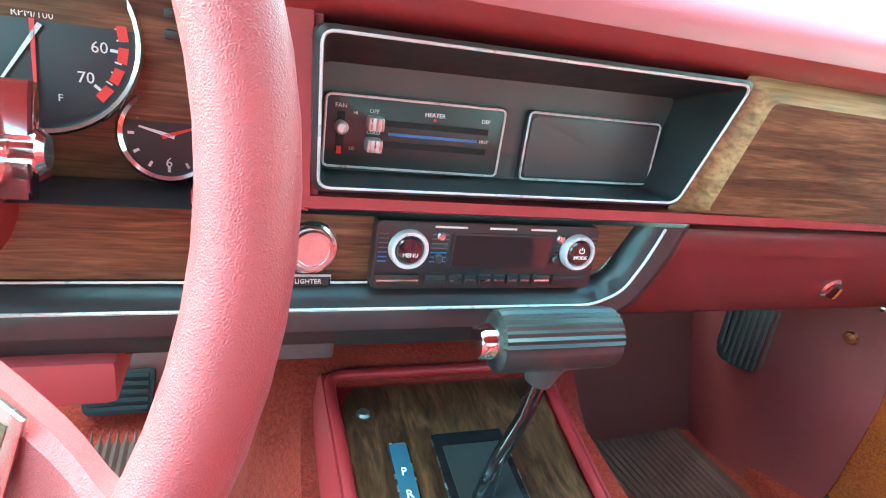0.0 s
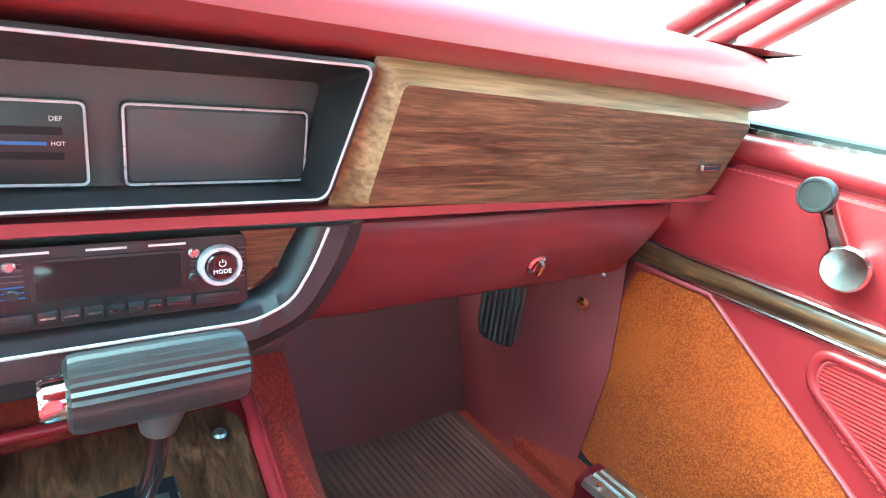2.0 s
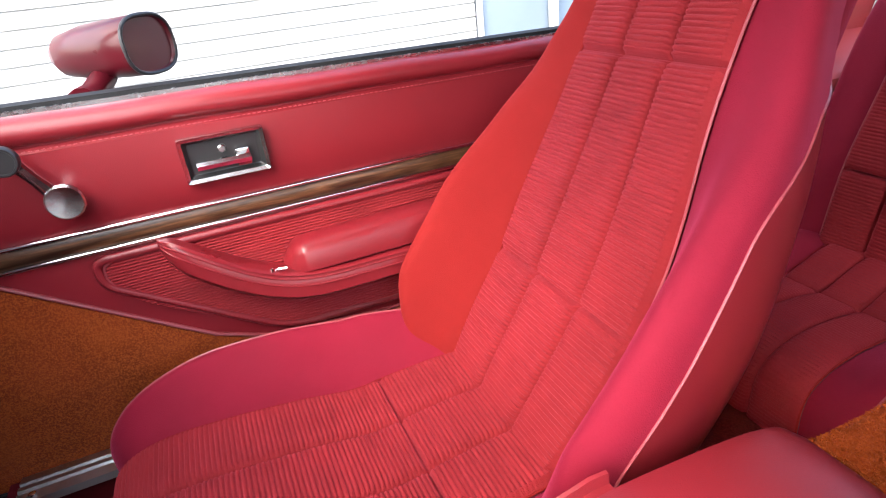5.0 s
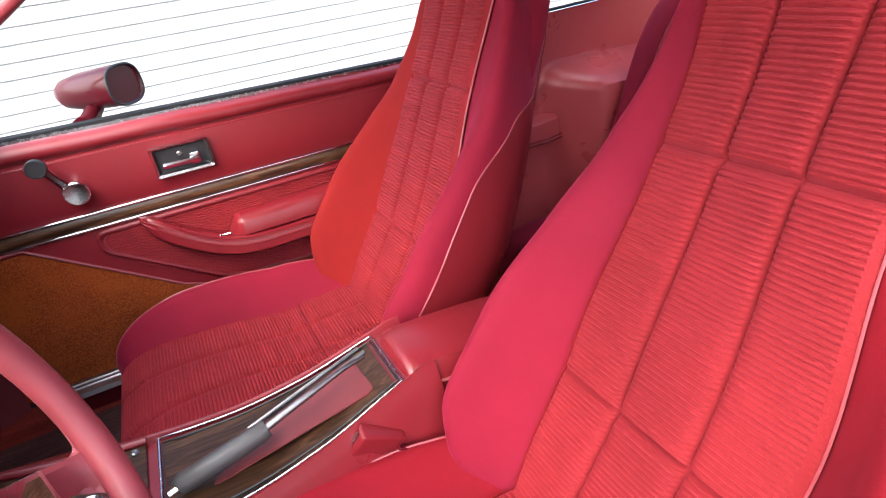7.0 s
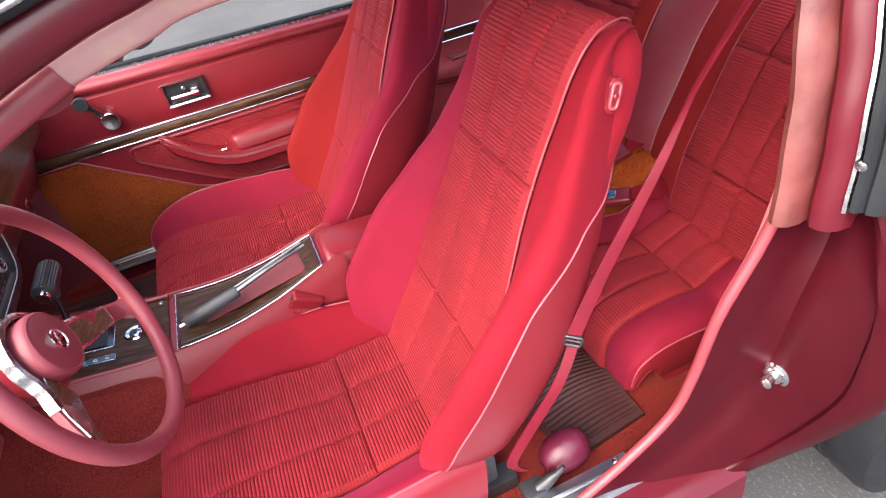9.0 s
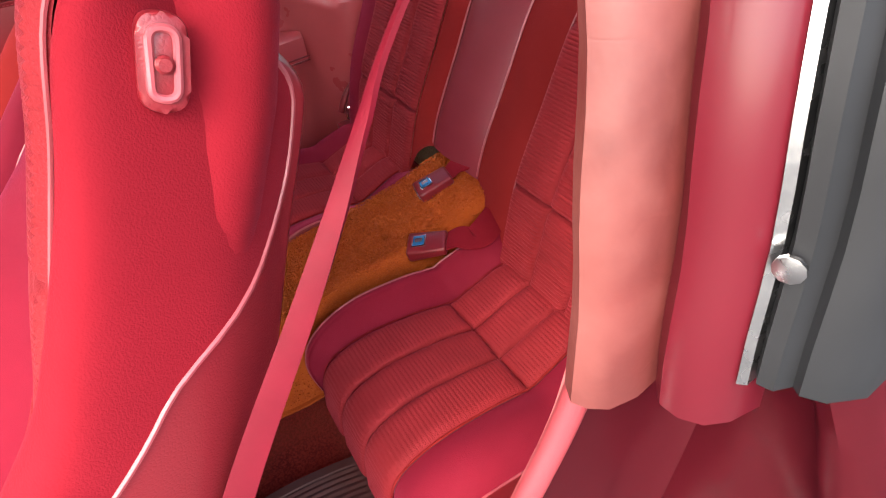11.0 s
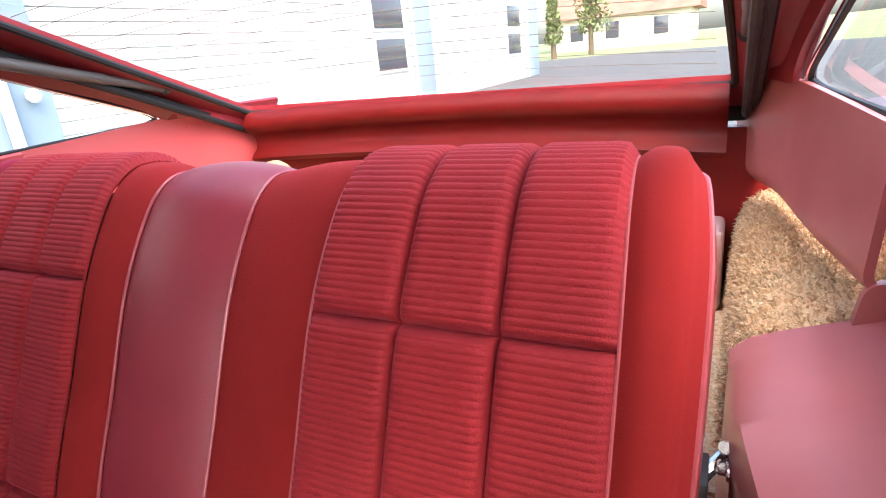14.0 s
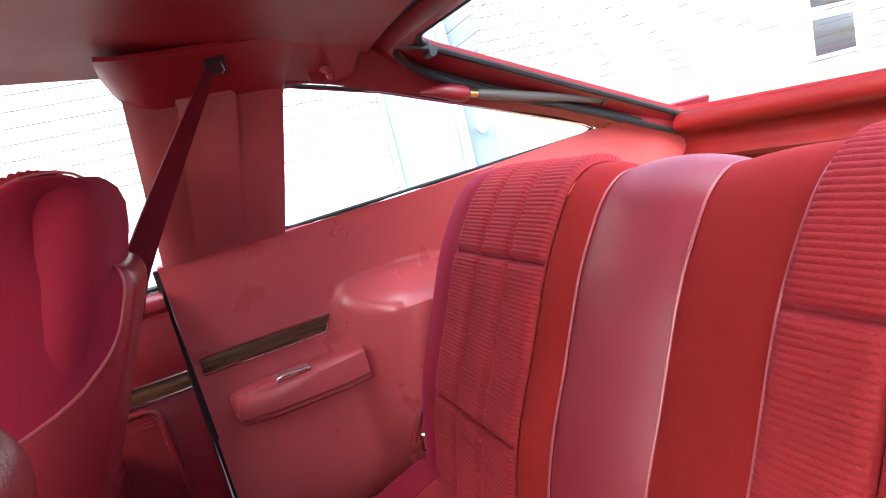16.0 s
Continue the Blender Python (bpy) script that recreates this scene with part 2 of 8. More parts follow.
VINYL = leather("red_vinyl", (0.20, 0.014, 0.021), 0.32, spec=0.48, vary=0.1, scale=5.0)
VINYL_DASH = leather("dash_vinyl", (0.27, 0.042, 0.052), 0.38, cell=700.0, strength=0.12, vary=0.08, scale=4.0)
VINYL_FADED = surface("faded_vinyl", (0.40, 0.115, 0.120), 0.36, vary=0.12, scale=5.0, grain=0.05, grain_scale=500.0,
                      second=(0.45, 0.155, 0.155), second_scale=4.0, second_at=(0.42, 0.75))
VINYL_TRIM = surface("quarter_vinyl", (0.48, 0.078, 0.088), 0.30, vary=0.10, scale=4.0, grain=0.05, grain_scale=500.0, spec=0.5)
WHEEL_VINYL = leather("wheel_vinyl", (0.25, 0.042, 0.054), 0.40, cell=1100.0, strength=0.32, vary=0.15, scale=14.0)
VINYL_BENCH = leather("bench_vinyl", (0.23, 0.022, 0.036), 0.44, vary=0.1, scale=6.0)
VELOUR = surface("red_velour", (0.225, 0.014, 0.014), 0.9, vary=0.10, scale=6.0, grain=0.3, grain_scale=700.0, sheen=0.24, spec=0.10, nap=(0.85, 0.14, 0.18))
# Deep and rosy copies of the red velour: the nap's sheen put into the colour.
VELOUR_DEEP = surface("deep_red_velour", (0.21, 0.008, 0.016), 0.85, vary=0.12, scale=6.0, grain=0.3, grain_scale=700.0, sheen=0.16, spec=0.10, nap=(0.88, 0.12, 0.22))
VELOUR_SHEEN = surface("sheen_toned_velour", (0.215, 0.009, 0.026), 0.8, vary=0.10, scale=6.0, grain=0.3, grain_scale=700.0, sheen=0.34, spec=0.14, nap=(0.90, 0.12, 0.30))
CORD = surface("red_corduroy", (0.255, 0.017, 0.023), 0.72, vary=0.14, scale=7.0, grain=0.6, grain_scale=600.0, sheen=0.26, spec=0.18, nap=(0.90, 0.15, 0.23))
HEADLINER = leather("headliner_vinyl", (0.27, 0.014, 0.024), 0.46, spec=0.3, cell=500.0, strength=0.15, vary=0.1, scale=3.0)
PIPING = surface("pink_piping", (0.36, 0.070, 0.085), 0.35, vary=0.15, scale=30.0)
CARPET = pile("red_carpet", (0.12, 0.012, 0.010), (0.21, 0.025, 0.019), patch=(0.15, 0.022, 0.014), strength=0.6, sheen=0.3)
CARPET_RUST = pile("rust_carpet", (0.21, 0.036, 0.011), (0.40, 0.088, 0.018), patch=(0.30, 0.058, 0.012), scale=420.0, strength=0.4)
SHAG_RUST = pile("rust_shag", (0.40, 0.075, 0.014), (0.46, 0.100, 0.018), patch=(0.34, 0.055, 0.012), scale=500.0, strength=0.25)
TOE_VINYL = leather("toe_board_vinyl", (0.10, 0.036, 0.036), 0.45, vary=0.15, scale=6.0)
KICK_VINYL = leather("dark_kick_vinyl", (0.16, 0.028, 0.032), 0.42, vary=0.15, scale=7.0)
CARPET_TAN = pile("tan_carpet", (0.60, 0.40, 0.24), (0.82, 0.64, 0.44), scale=200.0, patch=(0.64, 0.36, 0.18))
WOOD_Y = timber("wood_along_car", (0.030, 0.012, 0.007), (0.17, 0.080, 0.036), "Y", 0.32, 1.9)
WOOD_X = timber("wood_across_car", (0.050, 0.027, 0.015), (0.225, 0.125, 0.063), "X", 0.38, 2.3)
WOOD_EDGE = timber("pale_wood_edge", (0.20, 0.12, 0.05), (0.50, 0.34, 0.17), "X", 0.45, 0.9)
WOOD_CON = timber("console_wood", (0.035, 0.015, 0.010), (0.22, 0.105, 0.055), "Y", 0.3, 1.3)
CHROME = surface("chrome", (0.80, 0.80, 0.81), 0.10, 1.0, vary=0.03, rough_vary=0.04)
SPUN = surface("spun_aluminium", (0.66, 0.66, 0.67), 0.22, 1.0, vary=0.06, scale=30.0, grain=0.06, grain_scale=160.0)
CHROME_DULL = surface("dull_bright_metal", (0.52, 0.52, 0.53), 0.26, 1.0, vary=0.12, scale=30.0, grain=0.08, grain_scale=200.0)
STEEL = surface("bare_steel", (0.26, 0.25, 0.25), 0.36, 1.0, vary=0.2, scale=40.0, grain=0.1, grain_scale=300.0)
SILVER = surface("silvered_plastic", (0.60, 0.60, 0.61), 0.3, 0.25, vary=0.08, scale=40.0)
DEEP_RED = leather("deep_red_vinyl", (0.19, 0.009, 0.009), 0.40, spec=0.25, vary=0.12, scale=6.0)
BLACK = surface("black_plastic", (0.024, 0.024, 0.026), 0.34, vary=0.2, scale=20.0, grain=0.05, grain_scale=600.0)
BLACK_SATIN = surface("satin_black", (0.060, 0.056, 0.058), 0.42, vary=0.15, scale=8.0, grain=0.1, grain_scale=900.0)
GLOSS_BLACK = surface("gloss_black", (0.008, 0.008, 0.010), 0.08, vary=0.1, coat=0.5, rough_vary=0.03)
RUBBER = surface("black_rubber", (0.014, 0.015, 0.017), 0.5, vary=0.2, scale=15.0, spec=0.25)
PAINT = surface("maroon_paint", (0.085, 0.006, 0.012), 0.32, vary=0.12, scale=5.0, coat=0.15, spec=0.3)
ALU = surface("aluminium_plate", (0.55, 0.57, 0.60), 0.32, 1.0, vary=0.15, scale=14.0, grain=0.2, grain_scale=260.0)
WHITE_PRINT = surface("white_print", (0.75, 0.75, 0.73), 0.5, vary=0.05)
GREY_PRINT = surface("grey_print", (0.12, 0.12, 0.12), 0.4, vary=0.1)
RED_PRINT = surface("red_print", (0.65, 0.03, 0.03), 0.4, vary=0.05)
BLUE_PRINT = surface("blue_print", (0.05, 0.16, 0.42), 0.4, vary=0.1)
MAT_VINYL = surface("smoky_mat_vinyl", (0.050, 0.017, 0.017), 0.6, vary=0.2, scale=5.0, grain=0.2, grain_scale=120.0, spec=0.2, second=(0.075, 0.032, 0.030), second_scale=5.0)
WEBBING = surface("red_webbing", (0.12, 0.004, 0.013), 0.6, vary=0.1, scale=40.0, grain=0.12, grain_scale=1400.0, spec=0.2)

BLEACHED = surface("bleached_pad", (0.52, 0.26, 0.25), 0.42, vary=0.12, scale=9.0, grain=0.15, grain_scale=120.0, second=(0.55, 0.32, 0.26), second_scale=22.0, second_at=(0.56, 0.70))
WORN_PAD = surface("worn_pad", (0.105, 0.020, 0.018), 0.5, vary=0.3, scale=14.0, grain=0.3, grain_scale=60.0, second=(0.17, 0.048, 0.042), second_scale=12.0)


def cracked(m, scale, depth):
    """Adds a net of shallow cracks to a surface."""
    nt = m.node_tree
    b = nt.nodes["Principled BSDF"]
    tc, n, v = nt.nodes.new("ShaderNodeTexCoord"), nt.nodes.new("ShaderNodeTexNoise"), nt.nodes.new("ShaderNodeTexVoronoi")
    n.inputs["Scale"].default_value = 30.0
    mx = nt.nodes.new("ShaderNodeMix")
    mx.data_type = "VECTOR"
    mx.inputs["Factor"].default_value = 0.10
    nt.links.new(tc.outputs["Object"], n.inputs["Vector"])
    nt.links.new(tc.outputs["Object"], mx.inputs[4])
    nt.links.new(n.outputs["Color"], mx.inputs[5])
    v.feature = "DISTANCE_TO_EDGE"
    v.inputs["Scale"].default_value = scale
    nt.links.new(mx.outputs[1], v.inputs["Vector"])
    r = nt.nodes.new("ShaderNodeValToRGB")
    r.color_ramp.elements[1].position = 0.05
    nt.links.new(v.outputs["Distance"], r.inputs[0])
    bp = nt.nodes.new("ShaderNodeBump")
    bp.inputs["Strength"].default_value, bp.inputs["Distance"].default_value = 0.10, depth
    nt.links.new(r.outputs[0], bp.inputs["Height"])
    if b.inputs["Normal"].links:
        nt.links.new(b.inputs["Normal"].links[0].from_socket, bp.inputs["Normal"])
    nt.links.new(bp.outputs[0], b.inputs["Normal"])


cracked(WORN_PAD, 15.0, 0.0004)


# ---- seats ----
RIB = 0.0062


def polyline(points):
    """Even reading of a smooth line: returns its length and at(s) with s from 0 to 1."""
    pts = curve(points, 160)
    run = [0.0]
    for a, b in zip(pts, pts[1:]):
        run.append(run[-1] + (b - a).length)
    total = run[-1]

    def at(s):
        d = min(max(s, 0.0), 1.0) * total
        lo, hi = 0, len(run) - 1
        while hi - lo > 1:
            mid = (lo + hi) // 2
            lo, hi = (mid, hi) if run[mid] <= d else (lo, mid)
        t = (d - run[lo]) / max(run[hi] - run[lo], 1e-9)
        p = pts[lo].lerp(pts[hi], t)
        a, b = pts[max(lo - 2, 0)], pts[min(hi + 2, len(pts) - 1)]
        return p, (b - a).normalized()
    return total, at


def wale(t):
    """Profile of one corduroy rib: a broad round with a narrow valley."""
    return 0.35 - 1.35 * abs(math.cos(math.pi * t)) ** 4


def puff(x, seams, soft):
    """0 in a seam, 1 well away from all seams."""
    d = min(abs(x - s) for s in seams)
    t = min(d / soft, 1.0)
    return math.sqrt(max(0.0, 1 - (1 - t) ** 2))


def columns(n, seams, width):
    """Even places from 0 to 1, with more of them beside the seams (given from -1 to 1)."""
    us = {i / n for i in range(n + 1)}
    for k in seams:
        for d in (0.0, 0.0012, 0.0026, 0.0045, 0.007, 0.011):
            us |= {0.5 + 0.5 * k + d / width, 0.5 + 0.5 * k - d / width}
    out = []
    for u in sorted(u for u in us if 0.0 <= u <= 1.0):
        if not out or u - out[-1] > 0.0006 / width:
            out.append(u)
    out[-1] = 1.0
    return out


def stitch(d):
    """1 in a stitched line, falling to 0 within a few millimetres."""
    return math.exp(-(d / 0.0021) ** 2)


def padded(owner, spine, side, inner, seams_u, seams_s, cx, along, height=0.012, names=("insert", "bolster", "shell"), shell=VINYL,
           rib=RIB, split=None, s_end=1.0, rows_side=90, trim=None, soft_u=0.015, soft_s=0.016, bend=None, amp=0.0022, nap=(None, None), tuck=0.0, full=0.0):
    """An upholstered pad. spine: (y, z) line of the ribbed insert; inner(s): its half width; side(s, q): offset (x from the middle,
    depth along the normal) of the flank from the insert's edge, q = 0, round to the back's middle, q = 1. split(s): where piping parts velour from vinyl."""
    total, at = polyline([(0, p[0], p[1]) for p in spine])

    def place(x, d, s):
        p, t = at(s)
        n = Vector((0, -t.z, t.y)) * along
        return Vector((cx + x, p.y + n.y * d, p.z + n.z * d))

    trim = trim or VELOUR
    n_rib = int(total * s_end / rib)
    rows = n_rib * 6

    def face(u, v):
        s = v * s_end
        w = inner(s)
        x = (2 * u - 1) * w
        sway = bend(s) if bend else 1.0
        h = puff(x / w, [k * sway for k in seams_u] + [-1.0, 1.0], soft_u / w) * 0.88 + 0.12
        h *= full + (1 - full) * puff(s * total, [k * total for k in seams_s], soft_s)
        deep = max([stitch(x - k * sway * w) for k in seams_u] + [stitch((s - k) * total) for k in seams_s])
        deep *= 1 - abs(x / w) ** 12
        ribbing = (amp * wale(v * n_rib) * (1 - deep) - 0.0034 * deep) * (1 - abs(x / w) ** 14)
        return place(x, height * h + ribbing - tuck * max(0.0, (v - 0.90) / 0.10) ** 2, s)

    bm = bmesh.new()
    sheet(bm, columns(30, seams_u, 2 * inner(0.4)), rows, face)
    part(names[0], bm, CORD, owner, "ribbed red corduroy insert with stitched seams")
    for sign in (1, -1):
        edge, outer = bmesh.new(), bmesh.new()
        cut = split or (lambda s: 0.5)

        def flank(s, q, sg=sign):
            x, d = side(s, q, sg)
            return place(sg * x, d, s)
        sheet(edge, 18, rows_side, lambda a, b: flank(b, a * cut(b)))
        # nap names the velour copy whose colour holds this side's sheen
        cloth = (nap[0] if sign > 0 else nap[1]) or VELOUR
        part(names[1], edge, cloth, owner, "smooth %s velour side bolster" % ("sheen-toned red" if cloth is VELOUR_SHEEN else "red"))
        sheet(outer, 22, rows_side, lambda a, b: flank(b, cut(b) + a * (1 - cut(b))))
        part(names[2], outer, shell, owner, "red vinyl side and back")
        bm = bmesh.new()
        tube(bm, [flank(k / 80, cut(k / 80)) for k in range(3, 79)], 0.0019, 6)
        part("piping", bm, PIPING, owner, "pink piping on the outer edge")
        bm = bmesh.new()
        tube(bm, [place(sign * inner(k / 80 * s_end), 0.005, k / 80 * s_end) for k in range(2, 80)], 0.0015 if sign < 0 else 0.0010, 6)
        part("seam_piping", bm, trim if sign < 0 else VELOUR, owner)
    return place


def reading(points, q):
    """A smooth 2D line through control points, read from 0 to 1 by their number."""
    pts = [Vector((*p, 0)) for p in points]
    pts = [pts[0] * 2 - pts[1]] + pts + [pts[-1] * 2 - pts[-2]]
    m = len(pts) - 3
    s = min(max(q, 0), 1) * m
    i = min(int(s), m - 1)
    t = s - i
    a, b, c, d = pts[i:i + 4]
    r = 0.5 * (2 * b + (c - a) * t + (2 * a - 5 * b + 4 * c - d) * t * t + (3 * b - a - 3 * c + d) * t ** 3)
    return r.x, r.y


BACK_LINE = [(-0.028, 0.425), (-0.082, 0.51), (-0.139, 0.597), (-0.200, 0.72), (-0.262, 0.862), (-0.305, 0.955), (-0.335, 1.025), (-0.372, 1.062),
             (-0.415, 1.066), (-0.440, 1.05)]


def back_inner(s):
    return ease(s, [(0, 0.132), (0.2, 0.146), (0.35, 0.146), (0.6, 0.122), (0.72, 0.117), (0.84, 0.122), (0.92, 0.114), (1.0, 0.094)])


def back_side(s, q, sg=1):
    wi = back_inner(s)
    wo = ease(s, [(0, 0.185), (0.06, 0.222), (0.14, 0.243), (0.3, 0.246), (0.5, 0.226), (0.62, 0.204), (0.72, 0.180), (0.86, 0.158), (0.95, 0.130), (1.0, 0.105)])
    k = ease(s, [(0, 0.030), (0.07, 0.080), (0.16, 0.104), (0.32, 0.092), (0.5, 0.045), (0.62, 0.012), (0.75, 0.004), (1.0, 0.0)])
    t = ease(s, [(0, 0.10), (0.3, 0.115), (0.6, 0.125), (0.78, 0.125), (0.88, 0.085), (0.95, 0.035), (1.0, 0.004)])
    g = wo - wi
    pts = [(wi, 0), (wi + 0.30 * g, 0.42 * k), (wi + 0.62 * g, 0.95 * k), (wi + 0.86 * g, 0.98 * k), (wo, 0.70 * k - 0.01 * (t / 0.1)), (wo - 0.012, -0.35 * t),
           (wo - 0.034, -0.72 * t), (wo - 0.07, -t), (wo * 0.5, -t * 1.12), (0, -t * 1.15)]
    return reading(pts, q)


def back_split(s):
    return ease(s, [(0, 0.45), (0.45, 0.45), (0.6, 0.56), (0.68, 0.72), (0.75, 0.79), (1.0, 0.80)])


CUSHION_LINE = [(-0.085, 0.445), (-0.03, 0.452), (0.06, 0.447), (0.118, 0.441), (0.20, 0.452), (0.30, 0.458), (0.38, 0.452), (0.428, 0.43), (0.446, 0.39), (0.445, 0.33)]


def cushion_inner(s):
    return ease(s, [(0, 0.140), (0.3, 0.150), (0.6, 0.162), (0.85, 0.180), (1.0, 0.185)])


def cushion_side(s, q, sg=1):
    wi = cushion_inner(s)
    wo = ease(s, [(0, 0.235), (0.3, 0.258), (0.7, 0.262), (0.85, 0.25), (1.0, 0.23)])
    k = ease(s, [(0, 0.030), (0.15, 0.058), (0.35, 0.078), (0.6, 0.072), (0.75, 0.050), (0.9, 0.016), (1.0, 0.002)])
    g = wo - wi
    t = ease(s, [(0, 0.13), (0.7, 0.125), (0.85, 0.06), (1.0, 0.02)])
    pts = [(wi, 0), (wi + 0.35 * g, 0.55 * k), (wi + 0.7 * g, 0.98 * k), (wo - 0.008, 0.8 * k), (wo, 0.25 * k - 0.006), (wo + 0.006, -0.35 * t), (wo, -0.7 * t),
           (wo - 0.02, -t), (wo - 0.12, -t), (0, -t)]
    return reading(pts, q)


def front_seat(cx, who, look_words):
    seat = thing("bucket_seat", (cx, 0.0, 0.30), look_words, "car seat", "front bucket seats")
    padded(seat, CUSHION_LINE, cushion_side, cushion_inner, (-0.33, 0.33), (0.002, 0.262), cx, 1.0, 0.014,
           ("cushion_insert", "cushion_bolster", "cushion_skirt"), split=lambda s: 0.265, full=0.30, soft_s=0.010, bend=lambda s: 1 + 0.5 * max(0, s - 0.3) ** 2,
           nap=(VELOUR_DEEP, VELOUR_SHEEN) if who == "driver" else (VELOUR_SHEEN, VELOUR_SHEEN))
    place = padded(seat, BACK_LINE, back_side, back_inner, (-0.33, 0.33), (0.002, 0.272, 0.640), cx, -1.0, 0.015,
                   ("back_insert", "back_bolster", "back_shell"), split=back_split, trim=PIPING, tuck=0.030,
                   nap=(VELOUR_SHEEN, VELOUR_DEEP) if who == "driver" else (None, VELOUR_SHEEN))
    out = -1 if who == "driver" else 1
    # rounded rear of the head section
    bm = bmesh.new()
    rings = []
    for z, w, y0, y1 in ((0.80, 0.152, -0.26, -0.360), (0.88, 0.156, -0.30, -0.400), (0.95, 0.153, -0.33, -0.432), (1.00, 0.146, -0.35, -0.449), (1.03, 0.136, -0.362, -0.455), (1.050, 0.120, -0.372, -0.452), (1.062, 0.100, -0.385, -0.443)):
        ring, n = [], 28
        for k in range(n):
            a = 2 * math.pi * k / n
            c, s = math.cos(a), math.sin(a)
            ring.append((cx + w * math.copysign(abs(c) ** 0.6, c), (y0 + y1) / 2 + (y0 - y1) / 2 * math.copysign(abs(s) ** 0.8, s), z))
        rings.append(ring)
    skin(bm, rings)
    part("head_back", bm, VELOUR_DEEP if who == "driver" else VELOUR_SHEEN, seat, "velour rear of the head section")
    # belt guide on the outer cheek of the head section
    wo = back_side(0.835, 0.5)[0]
    c = place(out * (wo - 0.001), -0.040, 0.835)
    put = axes(c, (out, -0.05, 0.12), (0, -0.35, 1))
    bm = bmesh.new()
    slab(bm, rounded([(-0.0115, -0.023), (0.0115, -0.023), (0.0115, 0.023), (-0.0115, 0.023)], 0.011, 6), put, -0.006, 0.004, 0.003)
    guide = part("belt_guide", bm, VINYL, seat, "raised red plastic belt guide")
    bm = bmesh.new()
    tube(bm, [put(p.x, p.y, 0.0045) for p in rounded([(-0.006, -0.016), (0.006, -0.016), (0.006, 0.016), (-0.006, 0.016)], 0.006, 5)], 0.0022, 8, closed=True)
    part("guide_loop", bm, PIPING, guide, "raised loop of the guide")
    bm = bmesh.new()
    lathe(bm, [(0.0042, 0.002), (0.0045, 0.007), (0.003, 0.0085), (0, 0.0085)], put, 14)
    part("button", bm, VINYL, guide)
    # runners under the cushion
    for sx in (-0.19, 0.19):
        bm = bmesh.new()
        box(bm, cx + sx - 0.02, cx + sx + 0.02, -0.15, 0.36, 0.285, 0.345, 0.005)
        part("runner", bm, BLACK, seat, "black steel seat runner")
    bm = bmesh.new()
    box(bm, cx - 0.2, cx + 0.2, -0.12, 0.40, 0.335, 0.43, 0.02)
    part("cushion_base", bm, BLACK_SATIN, seat)
    return seat


front_seat(-0.33, "driver", "red corduroy and velour bucket seat with high back")
front_seat(0.33, "passenger", "red corduroy bucket seat beside the closed door")

# rear bench: folding back with two seats and a vinyl middle
BENCH_LINE = [(-0.770, 0.425), (-0.786, 0.48), (-0.818, 0.60), (-0.868, 0.71), (-0.916, 0.813), (-0.962, 0.882), (-0.994, 0.912), (-1.028, 0.923), (-1.068, 0.914), (-1.095, 0.88)]


